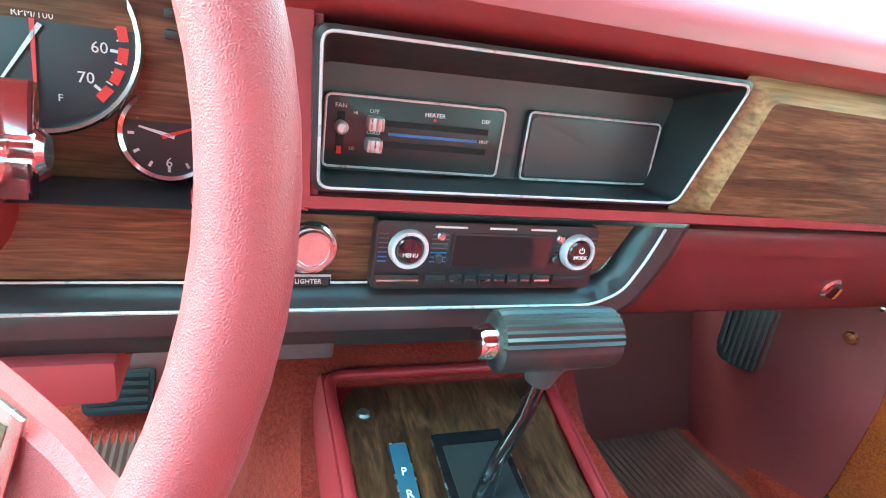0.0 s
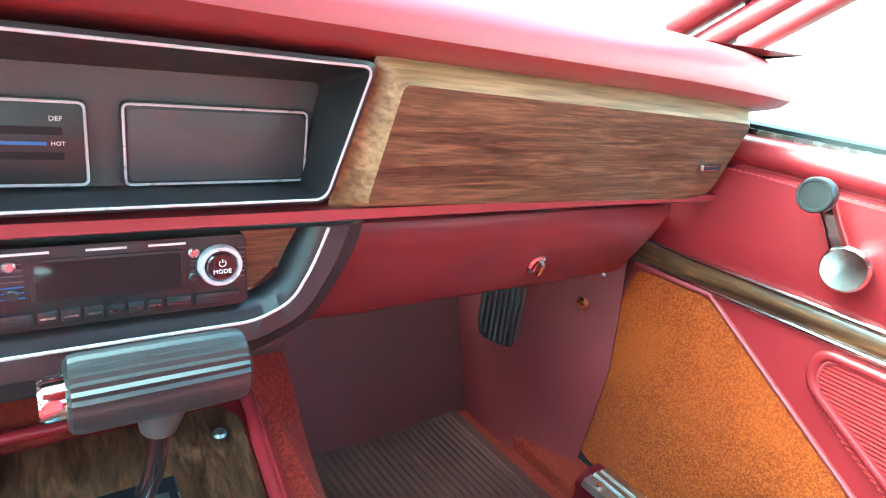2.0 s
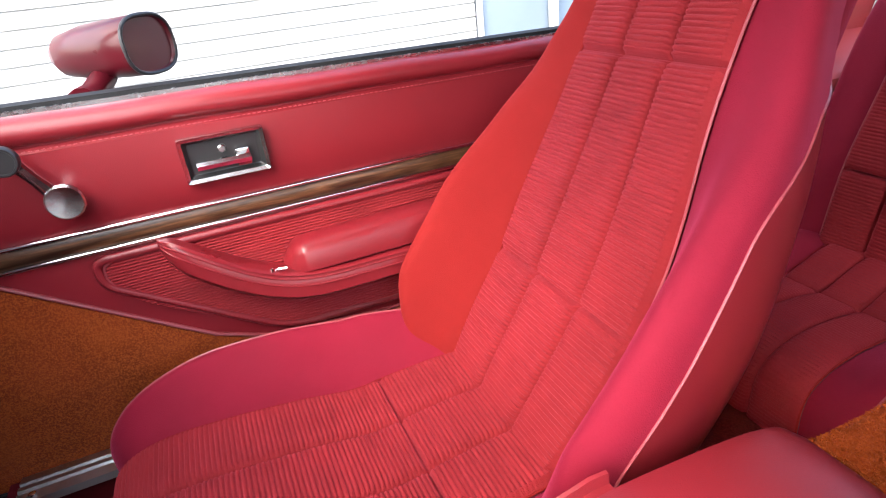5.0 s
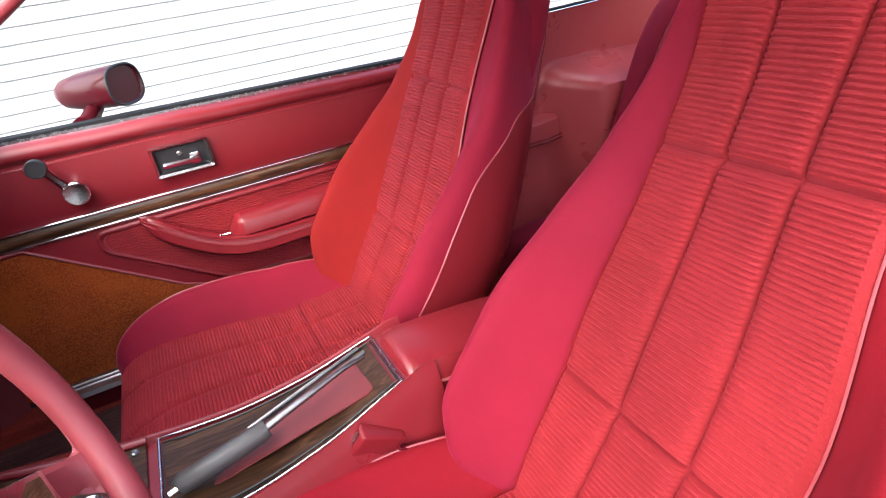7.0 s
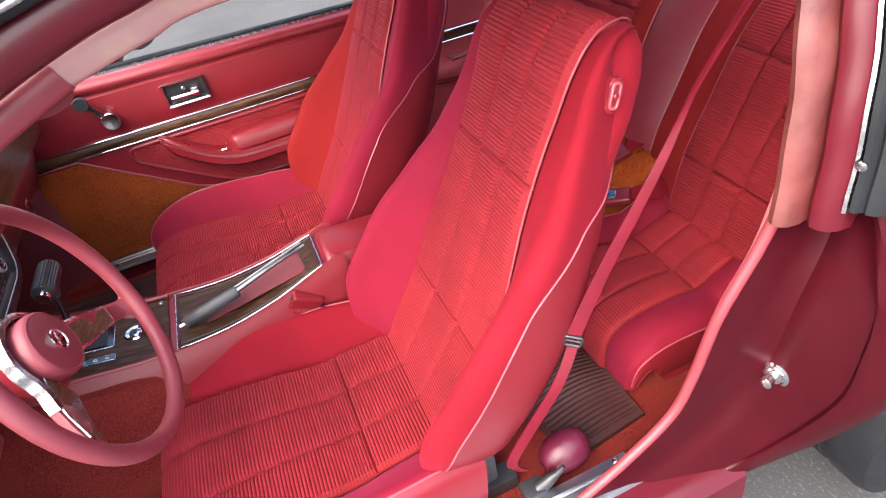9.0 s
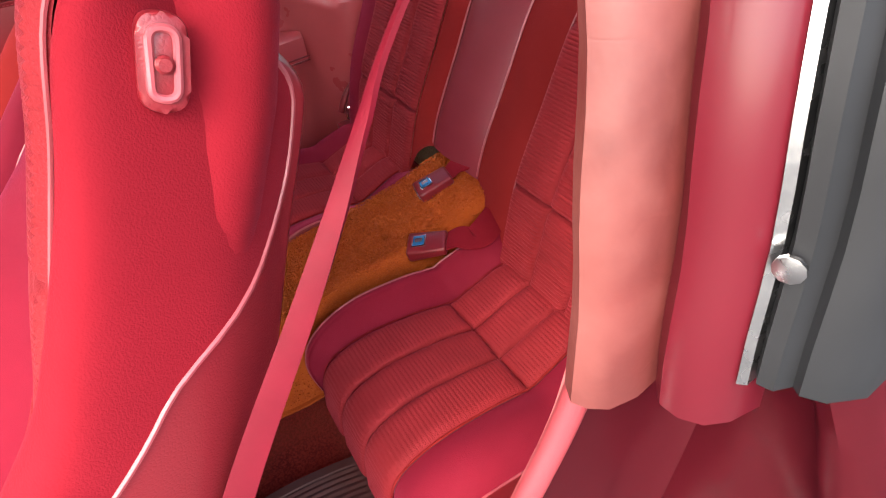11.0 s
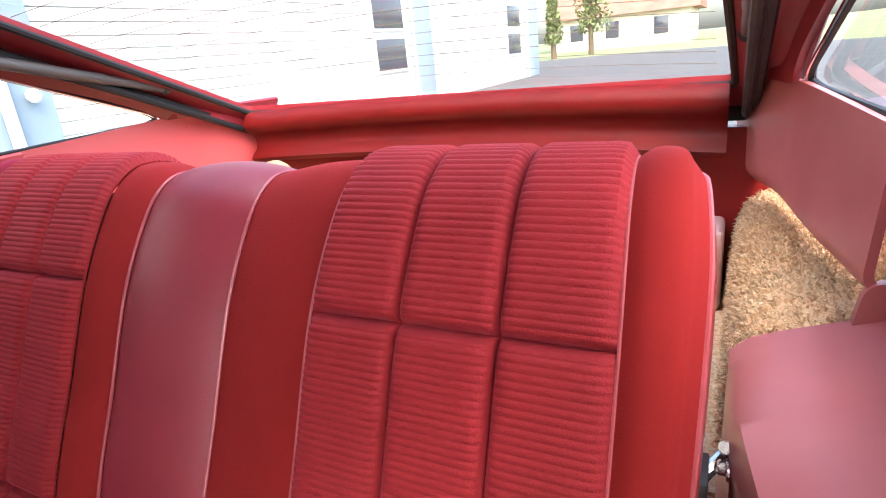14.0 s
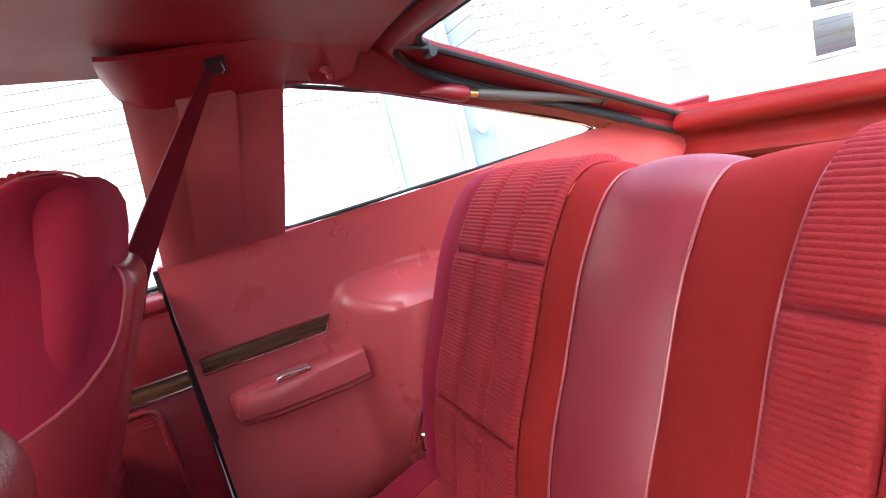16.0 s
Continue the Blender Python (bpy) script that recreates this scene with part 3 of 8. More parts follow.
def rear_bench_back():
    owner = thing("folding_bench", (0, -0.9, 0.42), "folding red rear seat back with vinyl centre panel", "car seat")
    total, at = polyline([(0, p[0], p[1]) for p in BENCH_LINE])

    def place(x, d, s):
        p, t = at(s)
        return Vector((x, p.y + t.z * d, p.z - t.y * d))

    def low(x):
        """Where the pad's lower edge lies."""
        a = abs(x - 0.0275)
        return ease(a, [(0, 0.20), (0.08, 0.19), (0.115, 0.15), (0.14, 0.07), (0.17, 0.0), (1, 0.0)])

    s_g, s_l = 0.632, 0.262
    n_rib = int(total / RIB)
    for sg in (-1, 1):
        def face(u, v):
            s = v
            spread = ease(s, [(0, 0.93), (0.3, 0.985), (0.6, 1.0), (0.8, 0.97), (1, 0.9)])
            x = 0.2915 + (u - 0.5) * 0.261 * spread
            w = (u - 0.5) * 2
            h = puff(w, (-1.0, -0.33, 0.33, 1.0), 0.10) * 0.88 + 0.12
            h *= puff(s * total, (s_g * total, s_l * total, -0.004), 0.014)
            deep = max(stitch((w - 0.33) * 0.1305), stitch((w + 0.33) * 0.1305), stitch((s - s_g) * total), stitch((s - s_l) * total))
            deep *= 1 - abs(w) ** 12
            h = max(h, 0.35 * abs(w) ** 12)
            return place(sg * x, 0.017 * h + 0.0010 * wale(v * n_rib) * (1 - deep) - 0.0036 * deep - 0.02 * max(0, s - 0.9), s)
        bm = bmesh.new()
        sheet(bm, columns(34, (-0.33, 0.33), 0.261), n_rib * 6, face)
        part("insert", bm, CORD, owner, "ribbed red corduroy insert with stitched seams")

        def edge(s, inner_side):
            spread = ease(s, [(0, 0.93), (0.3, 0.985), (0.6, 1.0), (0.8, 0.97), (1, 0.9)])
            return 0.2915 + (-0.5 if inner_side else 0.5) * 0.261 * spread
        bm = bmesh.new()

        def inner_band(u, v):
            x0 = edge(v, True)
            x = x0 + ((0.105 if sg > 0 else 0.050) - x0) * u
            s = low(sg * x) + (1 - low(sg * x)) * v
            return place(sg * x, 0.004 + 0.004 * math.sin(math.pi * u) - 0.012 * u, s)
        sheet(bm, 14, 90, inner_band)
        part("inner_bolster", bm, VELOUR, owner, "smooth red velour band")
        bm = bmesh.new()

        def outer_band(u, v):
            x0 = edge(v, False)
            wo = ease(v, [(0, 0.440), (0.2, 0.462), (0.7, 0.474), (0.86, 0.466), (0.94, 0.450), (1, 0.425)]) + (0.036 if sg > 0 else 0)
            x, d = reading([(x0, 0.004), (x0 + 0.3 * (wo - x0), 0.012), (x0 + 0.7 * (wo - x0), 0.011), (wo - 0.008, 0.002), (wo, -0.010)], u)
            return place(sg * x, d, v)
        sheet(bm, 18, 90, outer_band)
        part("outer_bolster", bm, VELOUR_SHEEN if sg > 0 else VELOUR, owner, "smooth velour side bolster")
        bm = bmesh.new()

        def cheek(u, v):
            wo = ease(v, [(0, 0.440), (0.2, 0.462), (0.7, 0.474), (0.86, 0.466), (0.94, 0.450), (1, 0.425)]) + (0.036 if sg > 0 else 0)
            x, d = reading([(wo, -0.010), (wo + 0.003, -0.040), (wo - 0.014, -0.066), (wo - 0.10, -0.078)], u)
            return place(sg * x, d * ease(v, [(0, 1), (0.85, 1), (1, 0.3)]) if u > 0.02 else d, v)
        sheet(bm, 10, 90, cheek)
        part("side_panel", bm, VINYL, owner, "red vinyl side of the folding back")
        bm = bmesh.new()
        tube(bm, [outer_band(1.0, k / 80) for k in range(2, 80)], 0.0022, 6)
        part("piping", bm, PIPING, owner, "pink piping on the outer edge")
        bm = bmesh.new()
        tube(bm, [outer_band(0.0, k / 80) + Vector((0, 0.003, 0.001)) for k in range(2, 80)], 0.0014, 6)
        part("seam_piping", bm, PIPING, owner)
        bm = bmesh.new()
        tube(bm, [inner_band(0.0, k / 80) + Vector((0, 0.003, 0.001)) for k in range(2, 80)], 0.0012, 6)
        part("seam_piping", bm, PIPING if sg < 0 else VELOUR, owner)
        bm = bmesh.new()
        tube(bm, [inner_band(1.0, k / 80) + Vector((0, 0.003, 0.001)) for k in range(1, 80)], 0.0018, 6)
        part("seam_piping", bm, PIPING, owner)
    bm = bmesh.new()

    def middle(u, v):
        x = 0.0275 + (u - 0.5) * 2 * 0.0775
        s = low(x) + (1 - low(x)) * v
        return place(x, -0.008 + 0.012 * math.cos((u - 0.5) * math.pi) ** 0.7, s)
    sheet(bm, 20, 80, middle)
    part("centre_panel", bm, VINYL_BENCH, owner, "smooth mauve-red vinyl centre panel")
    bm = bmesh.new()

    def rear(u, v):
        return place((u - 0.5) * 0.76, -0.079 * ease(v, [(0, 1), (0.85, 1), (1, 0.2)]), 0.02 + v * 0.98)
    sheet(bm, 10, 40, rear)
    part("back_board", bm, CARPET_TAN, owner, "tan carpet on the rear of the seat back")
    return place


rear_bench_back()

REAR_LINE = [(-0.815, 0.455), (-0.76, 0.462), (-0.70, 0.440), (-0.665, 0.428), (-0.60, 0.438), (-0.52, 0.440), (-0.465, 0.425), (-0.44, 0.395), (-0.432, 0.33)]


def rear_side(s, q, sg=1, inboard=0, reach=0.2):
    """sg == inboard: the flank beside the tunnel, which stands up to a piped edge."""
    wi = ease(s, [(0, 0.098), (0.4, 0.106), (0.8, 0.114), (1.0, 0.12)])
    t = ease(s, [(0, 0.13), (0.7, 0.12), (0.88, 0.05), (1.0, 0.02)])
    if sg == inboard:
        wo = ease(s, [(0, reach - 0.012), (0.3, reach), (0.75, reach), (1.0, reach - 0.02)])
        k = ease(s, [(0, 0.034), (0.3, 0.044), (0.6, 0.042), (0.85, 0.022), (1.0, 0.0)])
        g = wo - wi
        return reading([(wi, 0), (wi + 0.30 * g, 0.30 * k), (wi + 0.66 * g, 0.78 * k), (wo - 0.012, 0.99 * k), (wo - 0.003, k), (wo, 0.8 * k - 0.004), (wo + 0.002, -0.35 * t), (wo, -0.75 * t),
                        (wo - 0.02, -t), (0, -t)], q)
    wo = ease(s, [(0, 0.175), (0.3, 0.202), (0.75, 0.205), (1.0, 0.195)])
    k = ease(s, [(0, 0.022), (0.5, 0.026), (0.8, 0.012), (1.0, 0.0)])
    g = wo - wi
    return reading([(wi, 0), (wi + 0.35 * g, 0.55 * k), (wi + 0.7 * g, 0.5 * k), (wo - 0.012, 0.0), (wo - 0.004, -0.010), (wo, -0.35 * t), (wo, -0.55 * t),
                    (wo - 0.005, -0.8 * t), (wo - 0.02, -t), (0, -t)], q)


def rear_cushion(cx, reach):
    owner = thing("rear_seat_cushion", (cx, -0.6, 0.30), "red corduroy rear seat cushion edged in velour", "car seat", "rear seat cushions")
    inboard = 1 if cx < 0 else -1
    padded(owner, REAR_LINE, lambda s, q, sg: rear_side(s, q, sg, inboard, reach), lambda s: rear_side(s, 0)[0], (-0.33, 0.33), (0.002, 0.345), cx, 1.0, 0.010,
           ("insert", "bolster", "skirt"), split=lambda s: 0.43, amp=0.0005, trim=VELOUR, nap=(VELOUR_SHEEN, VELOUR_SHEEN))
    bm = bmesh.new()
    box(bm, cx - 0.13, cx + 0.13, -0.80, -0.45, 0.28, 0.42, 0.02)
    part("cushion_base", bm, BLACK_SATIN, owner)
    return owner


rear_cushion(-0.287, 0.158)
rear_cushion(0.29, 0.198)


# ---- the car's inner shell ----
def sweep_x(bm, profile, x0, x1, n=1, fn=None):
    """A (y, z) profile carried across the car."""
    rows = []
    for i in range(n + 1):
        x = x0 + (x1 - x0) * i / n
        rows.append([fn(x, *p) if fn else (x, *p) for p in profile])
    return skin(bm, rows, closed=False, cap=False)


def shell(name, bm, material, thick, label="", kind="structure", parent=None):
    """A skin given thickness away from its front."""
    bmesh.ops.recalc_face_normals(bm, faces=bm.faces)
    bmesh.ops.solidify(bm, geom=bm.faces[:], thickness=thick)
    ob = part(name, bm, material, parent, label)
    if parent is None:
        tagged(ob, label, "", "", kind)
    return ob


# floor: two footwells, the tunnel between them, and the toe boards
def floor_z(x, y):
    a = abs(x)
    base = ease(y, [(-1.2, 0.36), (-0.95, 0.36), (-0.80, 0.31), (-0.45, 0.285), (0.80, 0.28), (0.93, 0.30), (1.12, 0.46), (1.25, 0.62)])
    top = ease(y, [(-0.95, 0.52), (-0.80, 0.503), (-0.70, 0.472), (-0.55, 0.446), (-0.40, 0.430), (0.0, 0.43), (0.34, 0.47), (0.42, 0.506), (0.55, 0.530), (0.66, 0.560), (0.72, 0.600), (1.0, 0.64), (1.25, 0.66)])
    wide = ease(y, [(-0.95, 0.050), (-0.40, 0.052), (0.0, 0.09), (0.34, 0.100), (0.42, 0.116), (0.66, 0.130), (1.0, 0.15), (1.25, 0.20)])
    t = min(max((a - wide) / 0.055, 0.0), 1.0)
    t = t * t * (3 - 2 * t)
    return max(top, base) * (1 - t) + base * t


def tunnel_top(x, y):
    """Top of the shag that lies over the tunnel."""
    return floor_z(max(abs(x) - 0.031, 0.0), y) + 0.0345


bm = bmesh.new()
sheet(bm, 66, 96, lambda u, v: (-0.66 + 1.32 * u, -1.16 + 2.41 * v, floor_z(-0.66 + 1.32 * u, -1.16 + 2.41 * v)))
shell("floor", bm, CARPET, 0.03, "worn red carpet over the car floor and tunnel")
bm = bmesh.new()
sheet(bm, 40, 60, lambda u, v: ((u - 0.5) * 0.29, -0.86 + 0.62 * v, tunnel_top((u - 0.5) * 0.29, -0.86 + 0.62 * v) + 0.002 * math.sin(u * 31 + v * 47)))
shell("tunnel_carpet", bm, SHAG_RUST, 0.004, "shaggy rust carpet on the rear tunnel")

# cargo floor and the panel below the hatch
bm = bmesh.new()
sheet(bm, 30, 30, lambda u, v: (-0.62 + 1.24 * u, -1.66 + 0.62 * v, 0.60 + 0.004 * math.sin(u * 40) * math.sin(v * 31)))
shell("cargo_floor", bm, CARPET_TAN, 0.02, "sunlit tan carpet on the cargo floor")

# sill and side walls; the passenger side is closed, the driver's door stands open
for sg in (-1, 1):
    bm = bmesh.new()
    sheet(bm, 12, 60, lambda u, v: (sg * ease(u, [(0, 0.60), (0.18, 0.605), (0.3, 0.63), (0.75, 0.70), (0.85, 0.72), (1, 0.725)]), -0.50 + 1.13 * v,
                                    ease(u, [(0, 0.27), (0.18, 0.345), (0.3, 0.357), (0.75, 0.352), (0.85, 0.33), (1, 0.20)])))
    shell("door_sill", bm, PAINT, 0.012, "maroon painted door sill")
    plate = thing("sill_plate", (sg * 0.63, 0.1, 0.36), "ribbed bright aluminium sill plate on the door sill", "sill plate", "sill plates")
    bm = bmesh.new()
    prof = [(0.592, 0.352), (0.596, 0.362), (0.612, 0.365), (0.616, 0.361), (0.62, 0.365), (0.628, 0.365), (0.632, 0.361), (0.636, 0.365), (0.652, 0.363), (0.658, 0.352)]
    skin(bm, [[(sg * a, y, b) for a, b in prof] for y in (-0.335, 0.612)])
    part("plate", bm, ALU, plate)
    for y in (-0.31, 0.1, 0.590):
        bm = bmesh.new()
        lathe(bm, [(0.006, 0), (0.006, 0.002), (0.003, 0.0035), (0, 0.0035)], axes((sg * 0.605, y, 0.364), (0, 0, 1), (0, 1, 0)), 10)
        part("screw", bm, CHROME, plate)

    bm = bmesh.new()
    box(bm, sg * 0.6525 - 0.055, sg * 0.6525 + 0.055, 0.625, 1.0, 0.255, 0.338, 0.012, 3)
    tagged(part("side_carpet", bm, CARPET), "red carpet at the side of the footwell", "", "", "structure")

# firewall and kick panels
bm = bmesh.new()
sheet(bm, 20, 10, lambda u, v: (-0.68 + 1.36 * u, 1.20 + 0.02 * math.sin(v * 3), 0.28 + 0.7 * v))
shell("firewall", bm, BLACK_SATIN, 0.02, "dark padded firewall behind the dashboard")
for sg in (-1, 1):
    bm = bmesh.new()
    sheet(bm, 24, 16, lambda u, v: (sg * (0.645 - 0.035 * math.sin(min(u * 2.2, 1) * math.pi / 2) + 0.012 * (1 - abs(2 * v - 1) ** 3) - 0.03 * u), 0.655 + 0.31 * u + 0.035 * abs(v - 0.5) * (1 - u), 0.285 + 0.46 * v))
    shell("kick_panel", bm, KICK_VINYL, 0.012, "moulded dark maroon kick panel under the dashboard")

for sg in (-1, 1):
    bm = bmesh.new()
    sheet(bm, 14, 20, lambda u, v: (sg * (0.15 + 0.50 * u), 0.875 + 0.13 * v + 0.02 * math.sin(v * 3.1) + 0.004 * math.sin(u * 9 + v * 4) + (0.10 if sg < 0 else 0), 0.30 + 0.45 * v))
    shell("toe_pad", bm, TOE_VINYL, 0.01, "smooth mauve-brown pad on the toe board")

# roof, headliner and rails
bm = bmesh.new()


def head(u, v):
    x = (u - 0.5) * 2
    y = 0.20 - 1.075 * v
    top = ease(y, [(-0.875, 1.222), (-0.6, 1.243), (-0.2, 1.280), (0.05, 1.278), (0.2, 1.256)])
    return (x * ease(y, [(-0.875, 0.515), (-0.3, 0.565), (0.2, 0.575)]), y, top - 0.020 * abs(x) ** 3)


sheet(bm, 30, 40, head)
shell("ceiling", bm, HEADLINER, 0.02, "red vinyl headliner")
bm = bmesh.new()
sheet(bm, 24, 30, lambda u, v: (Vector(head(u, v)) + Vector((0.03 * (u - 0.5) * 2, 0.02 * (1 - 2 * v), 0.056))))
shell("roof_skin", bm, PAINT, 0.004, "maroon painted roof")


def bar(name, pts, w, h, material, label, n=24, kind="structure", parent=None):
    """A soft padded bar along a line."""
    bm = bmesh.new()
    line = curve(pts, n)
    secs = []
    for i, p in enumerate(line):
        d = (line[min(i + 1, n)] - line[max(i - 1, 0)]).normalized()
        side = d.cross(Vector((0, 0, 1))).normalized()
        up = side.cross(d)
        ring = []
        for k in range(14):
            a = 2 * math.pi * k / 14
            c, s = math.cos(a), math.sin(a)
            ring.append(p + side * (w * math.copysign(abs(c) ** 0.7, c)) + up * (h * math.copysign(abs(s) ** 0.7, s)))
        secs.append(ring)
    skin(bm, secs)
    ob = part(name, bm, material, parent, label)
    if parent is None:
        tagged(ob, label, "", "", kind)
    return ob


for sg in (-1, 1):
    bar("roof_rail", [(sg * 0.592, 0.172, 1.224), (sg * 0.590, 0.135, 1.234), (sg * 0.587, 0.10, 1.242), (sg * 0.584, 0.04, 1.253), (sg * 0.578, -0.20, 1.260), (sg * 0.560, -0.55, 1.230)], 0.016, 0.0125, BLEACHED,
        "sun-bleached pink padded trim along the roof rail", 40)
    bar("pillar_front", [(sg * 0.594, 0.158, 1.227), (sg * 0.606, 0.23, 1.199), (sg * 0.616, 0.28, 1.175), (sg * 0.652, 0.45, 1.072), (sg * 0.676, 0.60, 0.982)], 0.014, 0.0125, VINYL_DASH, "faded red trimmed windscreen pillar")
    bar("trim_edge", [(sg * 0.612, 0.03, 1.268), (sg * 0.614, 0.10, 1.258), (sg * 0.617, 0.177, 1.240), (sg * 0.619, 0.229, 1.219), (sg * 0.622, 0.287, 1.188), (sg * 0.660, 0.45, 1.088), (sg * 0.684, 0.60, 0.998)], 0.004, 0.003, SILVER,
        "narrow grey edge of the pillar trim")
    bar("door_channel", [(sg * 0.686, 0.70, 0.955), (sg * 0.668, 0.46, 1.102), (sg * 0.637, 0.25, 1.218), (sg * 0.635, 0.20, 1.243), (sg * 0.632, 0.15, 1.261), (sg * 0.630, 0.10, 1.274), (sg * 0.622, 0.03, 1.282), (sg * 0.605, -0.25, 1.284), (sg * 0.588, -0.55, 1.252)], 0.014, 0.017, PAINT,
        "dark maroon channel round the door opening", 40)
    bar("door_seal", [(sg * 0.694, 0.62, 1.030), (sg * 0.680, 0.46, 1.128), (sg * 0.656, 0.25, 1.242), (sg * 0.653, 0.20, 1.267), (sg * 0.650, 0.15, 1.284), (sg * 0.646, 0.05, 1.300), (sg * 0.625, -0.25, 1.302), (sg * 0.600, -0.55, 1.262)], 0.008, 0.010, RUBBER,
        "black rubber seal along the door opening", 40)
    bar("bright_bead", [(sg * 0.702, 0.62, 1.028), (sg * 0.688, 0.46, 1.126), (sg * 0.664, 0.25, 1.239), (sg * 0.661, 0.20, 1.264), (sg * 0.658, 0.15, 1.281), (sg * 0.654, 0.05, 1.297), (sg * 0.633, -0.25, 1.299), (sg * 0.608, -0.55, 1.259)], 0.0022, 0.0022, CHROME_DULL,
        "thin bright bead on the door seal", 40)
    bar("roof_edge", [(sg * 0.672, 0.70, 1.000), (sg * 0.664, 0.46, 1.146), (sg * 0.648, 0.25, 1.268), (sg * 0.645, 0.20, 1.292), (sg * 0.640, 0.15, 1.308), (sg * 0.632, 0.03, 1.322), (sg * 0.612, -0.25, 1.324), (sg * 0.595, -0.55, 1.282)], 0.022, 0.018, PAINT,
        "maroon painted roof edge over the door", 40)
bar("windscreen_header", [(-0.595, 0.185, 1.222), (-0.3, 0.235, 1.238), (0, 0.245, 1.245), (0.3, 0.235, 1.238), (0.595, 0.185, 1.222)], 0.03, 0.022, VINYL, "red vinyl header above the windscreen")
bm = bmesh.new()
sheet(bm, 20, 10, lambda u, v: ((2 * u - 1) * (0.665 - 0.10 * v), 1.02 - 0.30 * (2 * u - 1) ** 2 * (1 - v) - v * 0.79 + 0.02 * v * (2 * u - 1) ** 2, 0.955 + 0.285 * v - 0.03 * v * (2 * u - 1) ** 2))
GLASS = bpy.data.materials.new("clear_glass")
GLASS.use_nodes = True
_gn = GLASS.node_tree
_mixs, _tr, _gl, _lw, _pw = (_gn.nodes.new(k) for k in ("ShaderNodeMixShader", "ShaderNodeBsdfTransparent", "ShaderNodeBsdfGlossy", "ShaderNodeLayerWeight", "ShaderNodeMath"))
_gl.inputs["Roughness"].default_value = 0.01
_lw.inputs["Blend"].default_value = 0.5
_pw.operation = "POWER"
_pw.inputs[1].default_value = 4.5
_tr.inputs["Color"].default_value = (0.93, 0.96, 0.95, 1)
_gn.links.new(_lw.outputs["Facing"], _pw.inputs[0])
_gn.links.new(_pw.outputs[0], _mixs.inputs[0])
_gn.links.new(_tr.outputs[0], _mixs.inputs[1])
_gn.links.new(_gl.outputs[0], _mixs.inputs[2])
_gn.links.new(_mixs.outputs[0], _gn.nodes["Material Output"].inputs["Surface"])
glass = part("windscreen", bm, GLASS)
glass.visible_shadow = False
tagged(glass, "curved clear windscreen glass", "", "", "structure")


# side trim behind the doors, with the quarter window cut through
def quarter_x(y, z):
    """Half width of the trim: the wall leans in above the waist, and bulges over the wheel."""
    lean = ease(z, [(0.30, 0.672), (0.72, 0.690), (0.88, 0.668), (1.0, 0.622), (1.20, 0.555)])
    back = ease(y, [(-1.62, 0.52), (-1.3, 0.60), (-1.0, 0.655), (-0.8, 0.69), (-0.4, 0.69)])
    w = lean - max(0.69 - back, 0.0) * 0.9
    # armrest-high bulge over the wheel arch
    fy = min(max((-0.712 - y) / 0.146, 0), 1)
    fz = 1 - min(max((z - 0.718) / 0.066, 0), 1)
    fy *= 1 - min(max((-1.15 - y) / 0.03, 0), 1)
    fy, fz = fy ** 3 * (fy * (fy * 6 - 15) + 10), fz * fz * (3 - 2 * fz)
    return w - ease(-y, [(0.7, 0.160), (0.98, 0.160), (1.12, 0.140)]) * fy * fz


WINDOW = [(-0.668, 0.915), (-0.722, 1.165), (-0.90, 1.122), (-1.10, 1.052), (-1.33, 0.968), (-1.355, 0.952), (-1.33, 0.944), (-1.10, 0.932)]


def window_low(y):
    return ease(-y, [(0.668, 0.915), (1.10, 0.932), (1.355, 0.952)])


def window_high(y):
    return ease(-y, [(0.668, 0.915), (0.722, 1.165), (0.90, 1.122), (1.10, 1.052), (1.33, 0.968), (1.355, 0.952)])


def seal_z(y):
    """Height of the hatch opening's edge."""
    return ease(-y, [(0.86, 1.215), (0.883, 1.207), (0.914, 1.160), (1.013, 1.102), (1.25, 1.010), (1.57, 0.884)])


def wall_top(y):
    return ease(-y, [(0.44, 1.228), (0.70, 1.224), (0.86, 1.208), (0.95, 1.155), (1.05, 1.092), (1.25, 1.018), (1.40, 0.968), (1.62, 0.955)])


def left_edge(z):
    return ease(z, [(0.29, -0.36), (0.46, -0.39), (0.55, -0.418), (0.69, -0.446), (0.80, -0.492), (0.90, -0.512)])


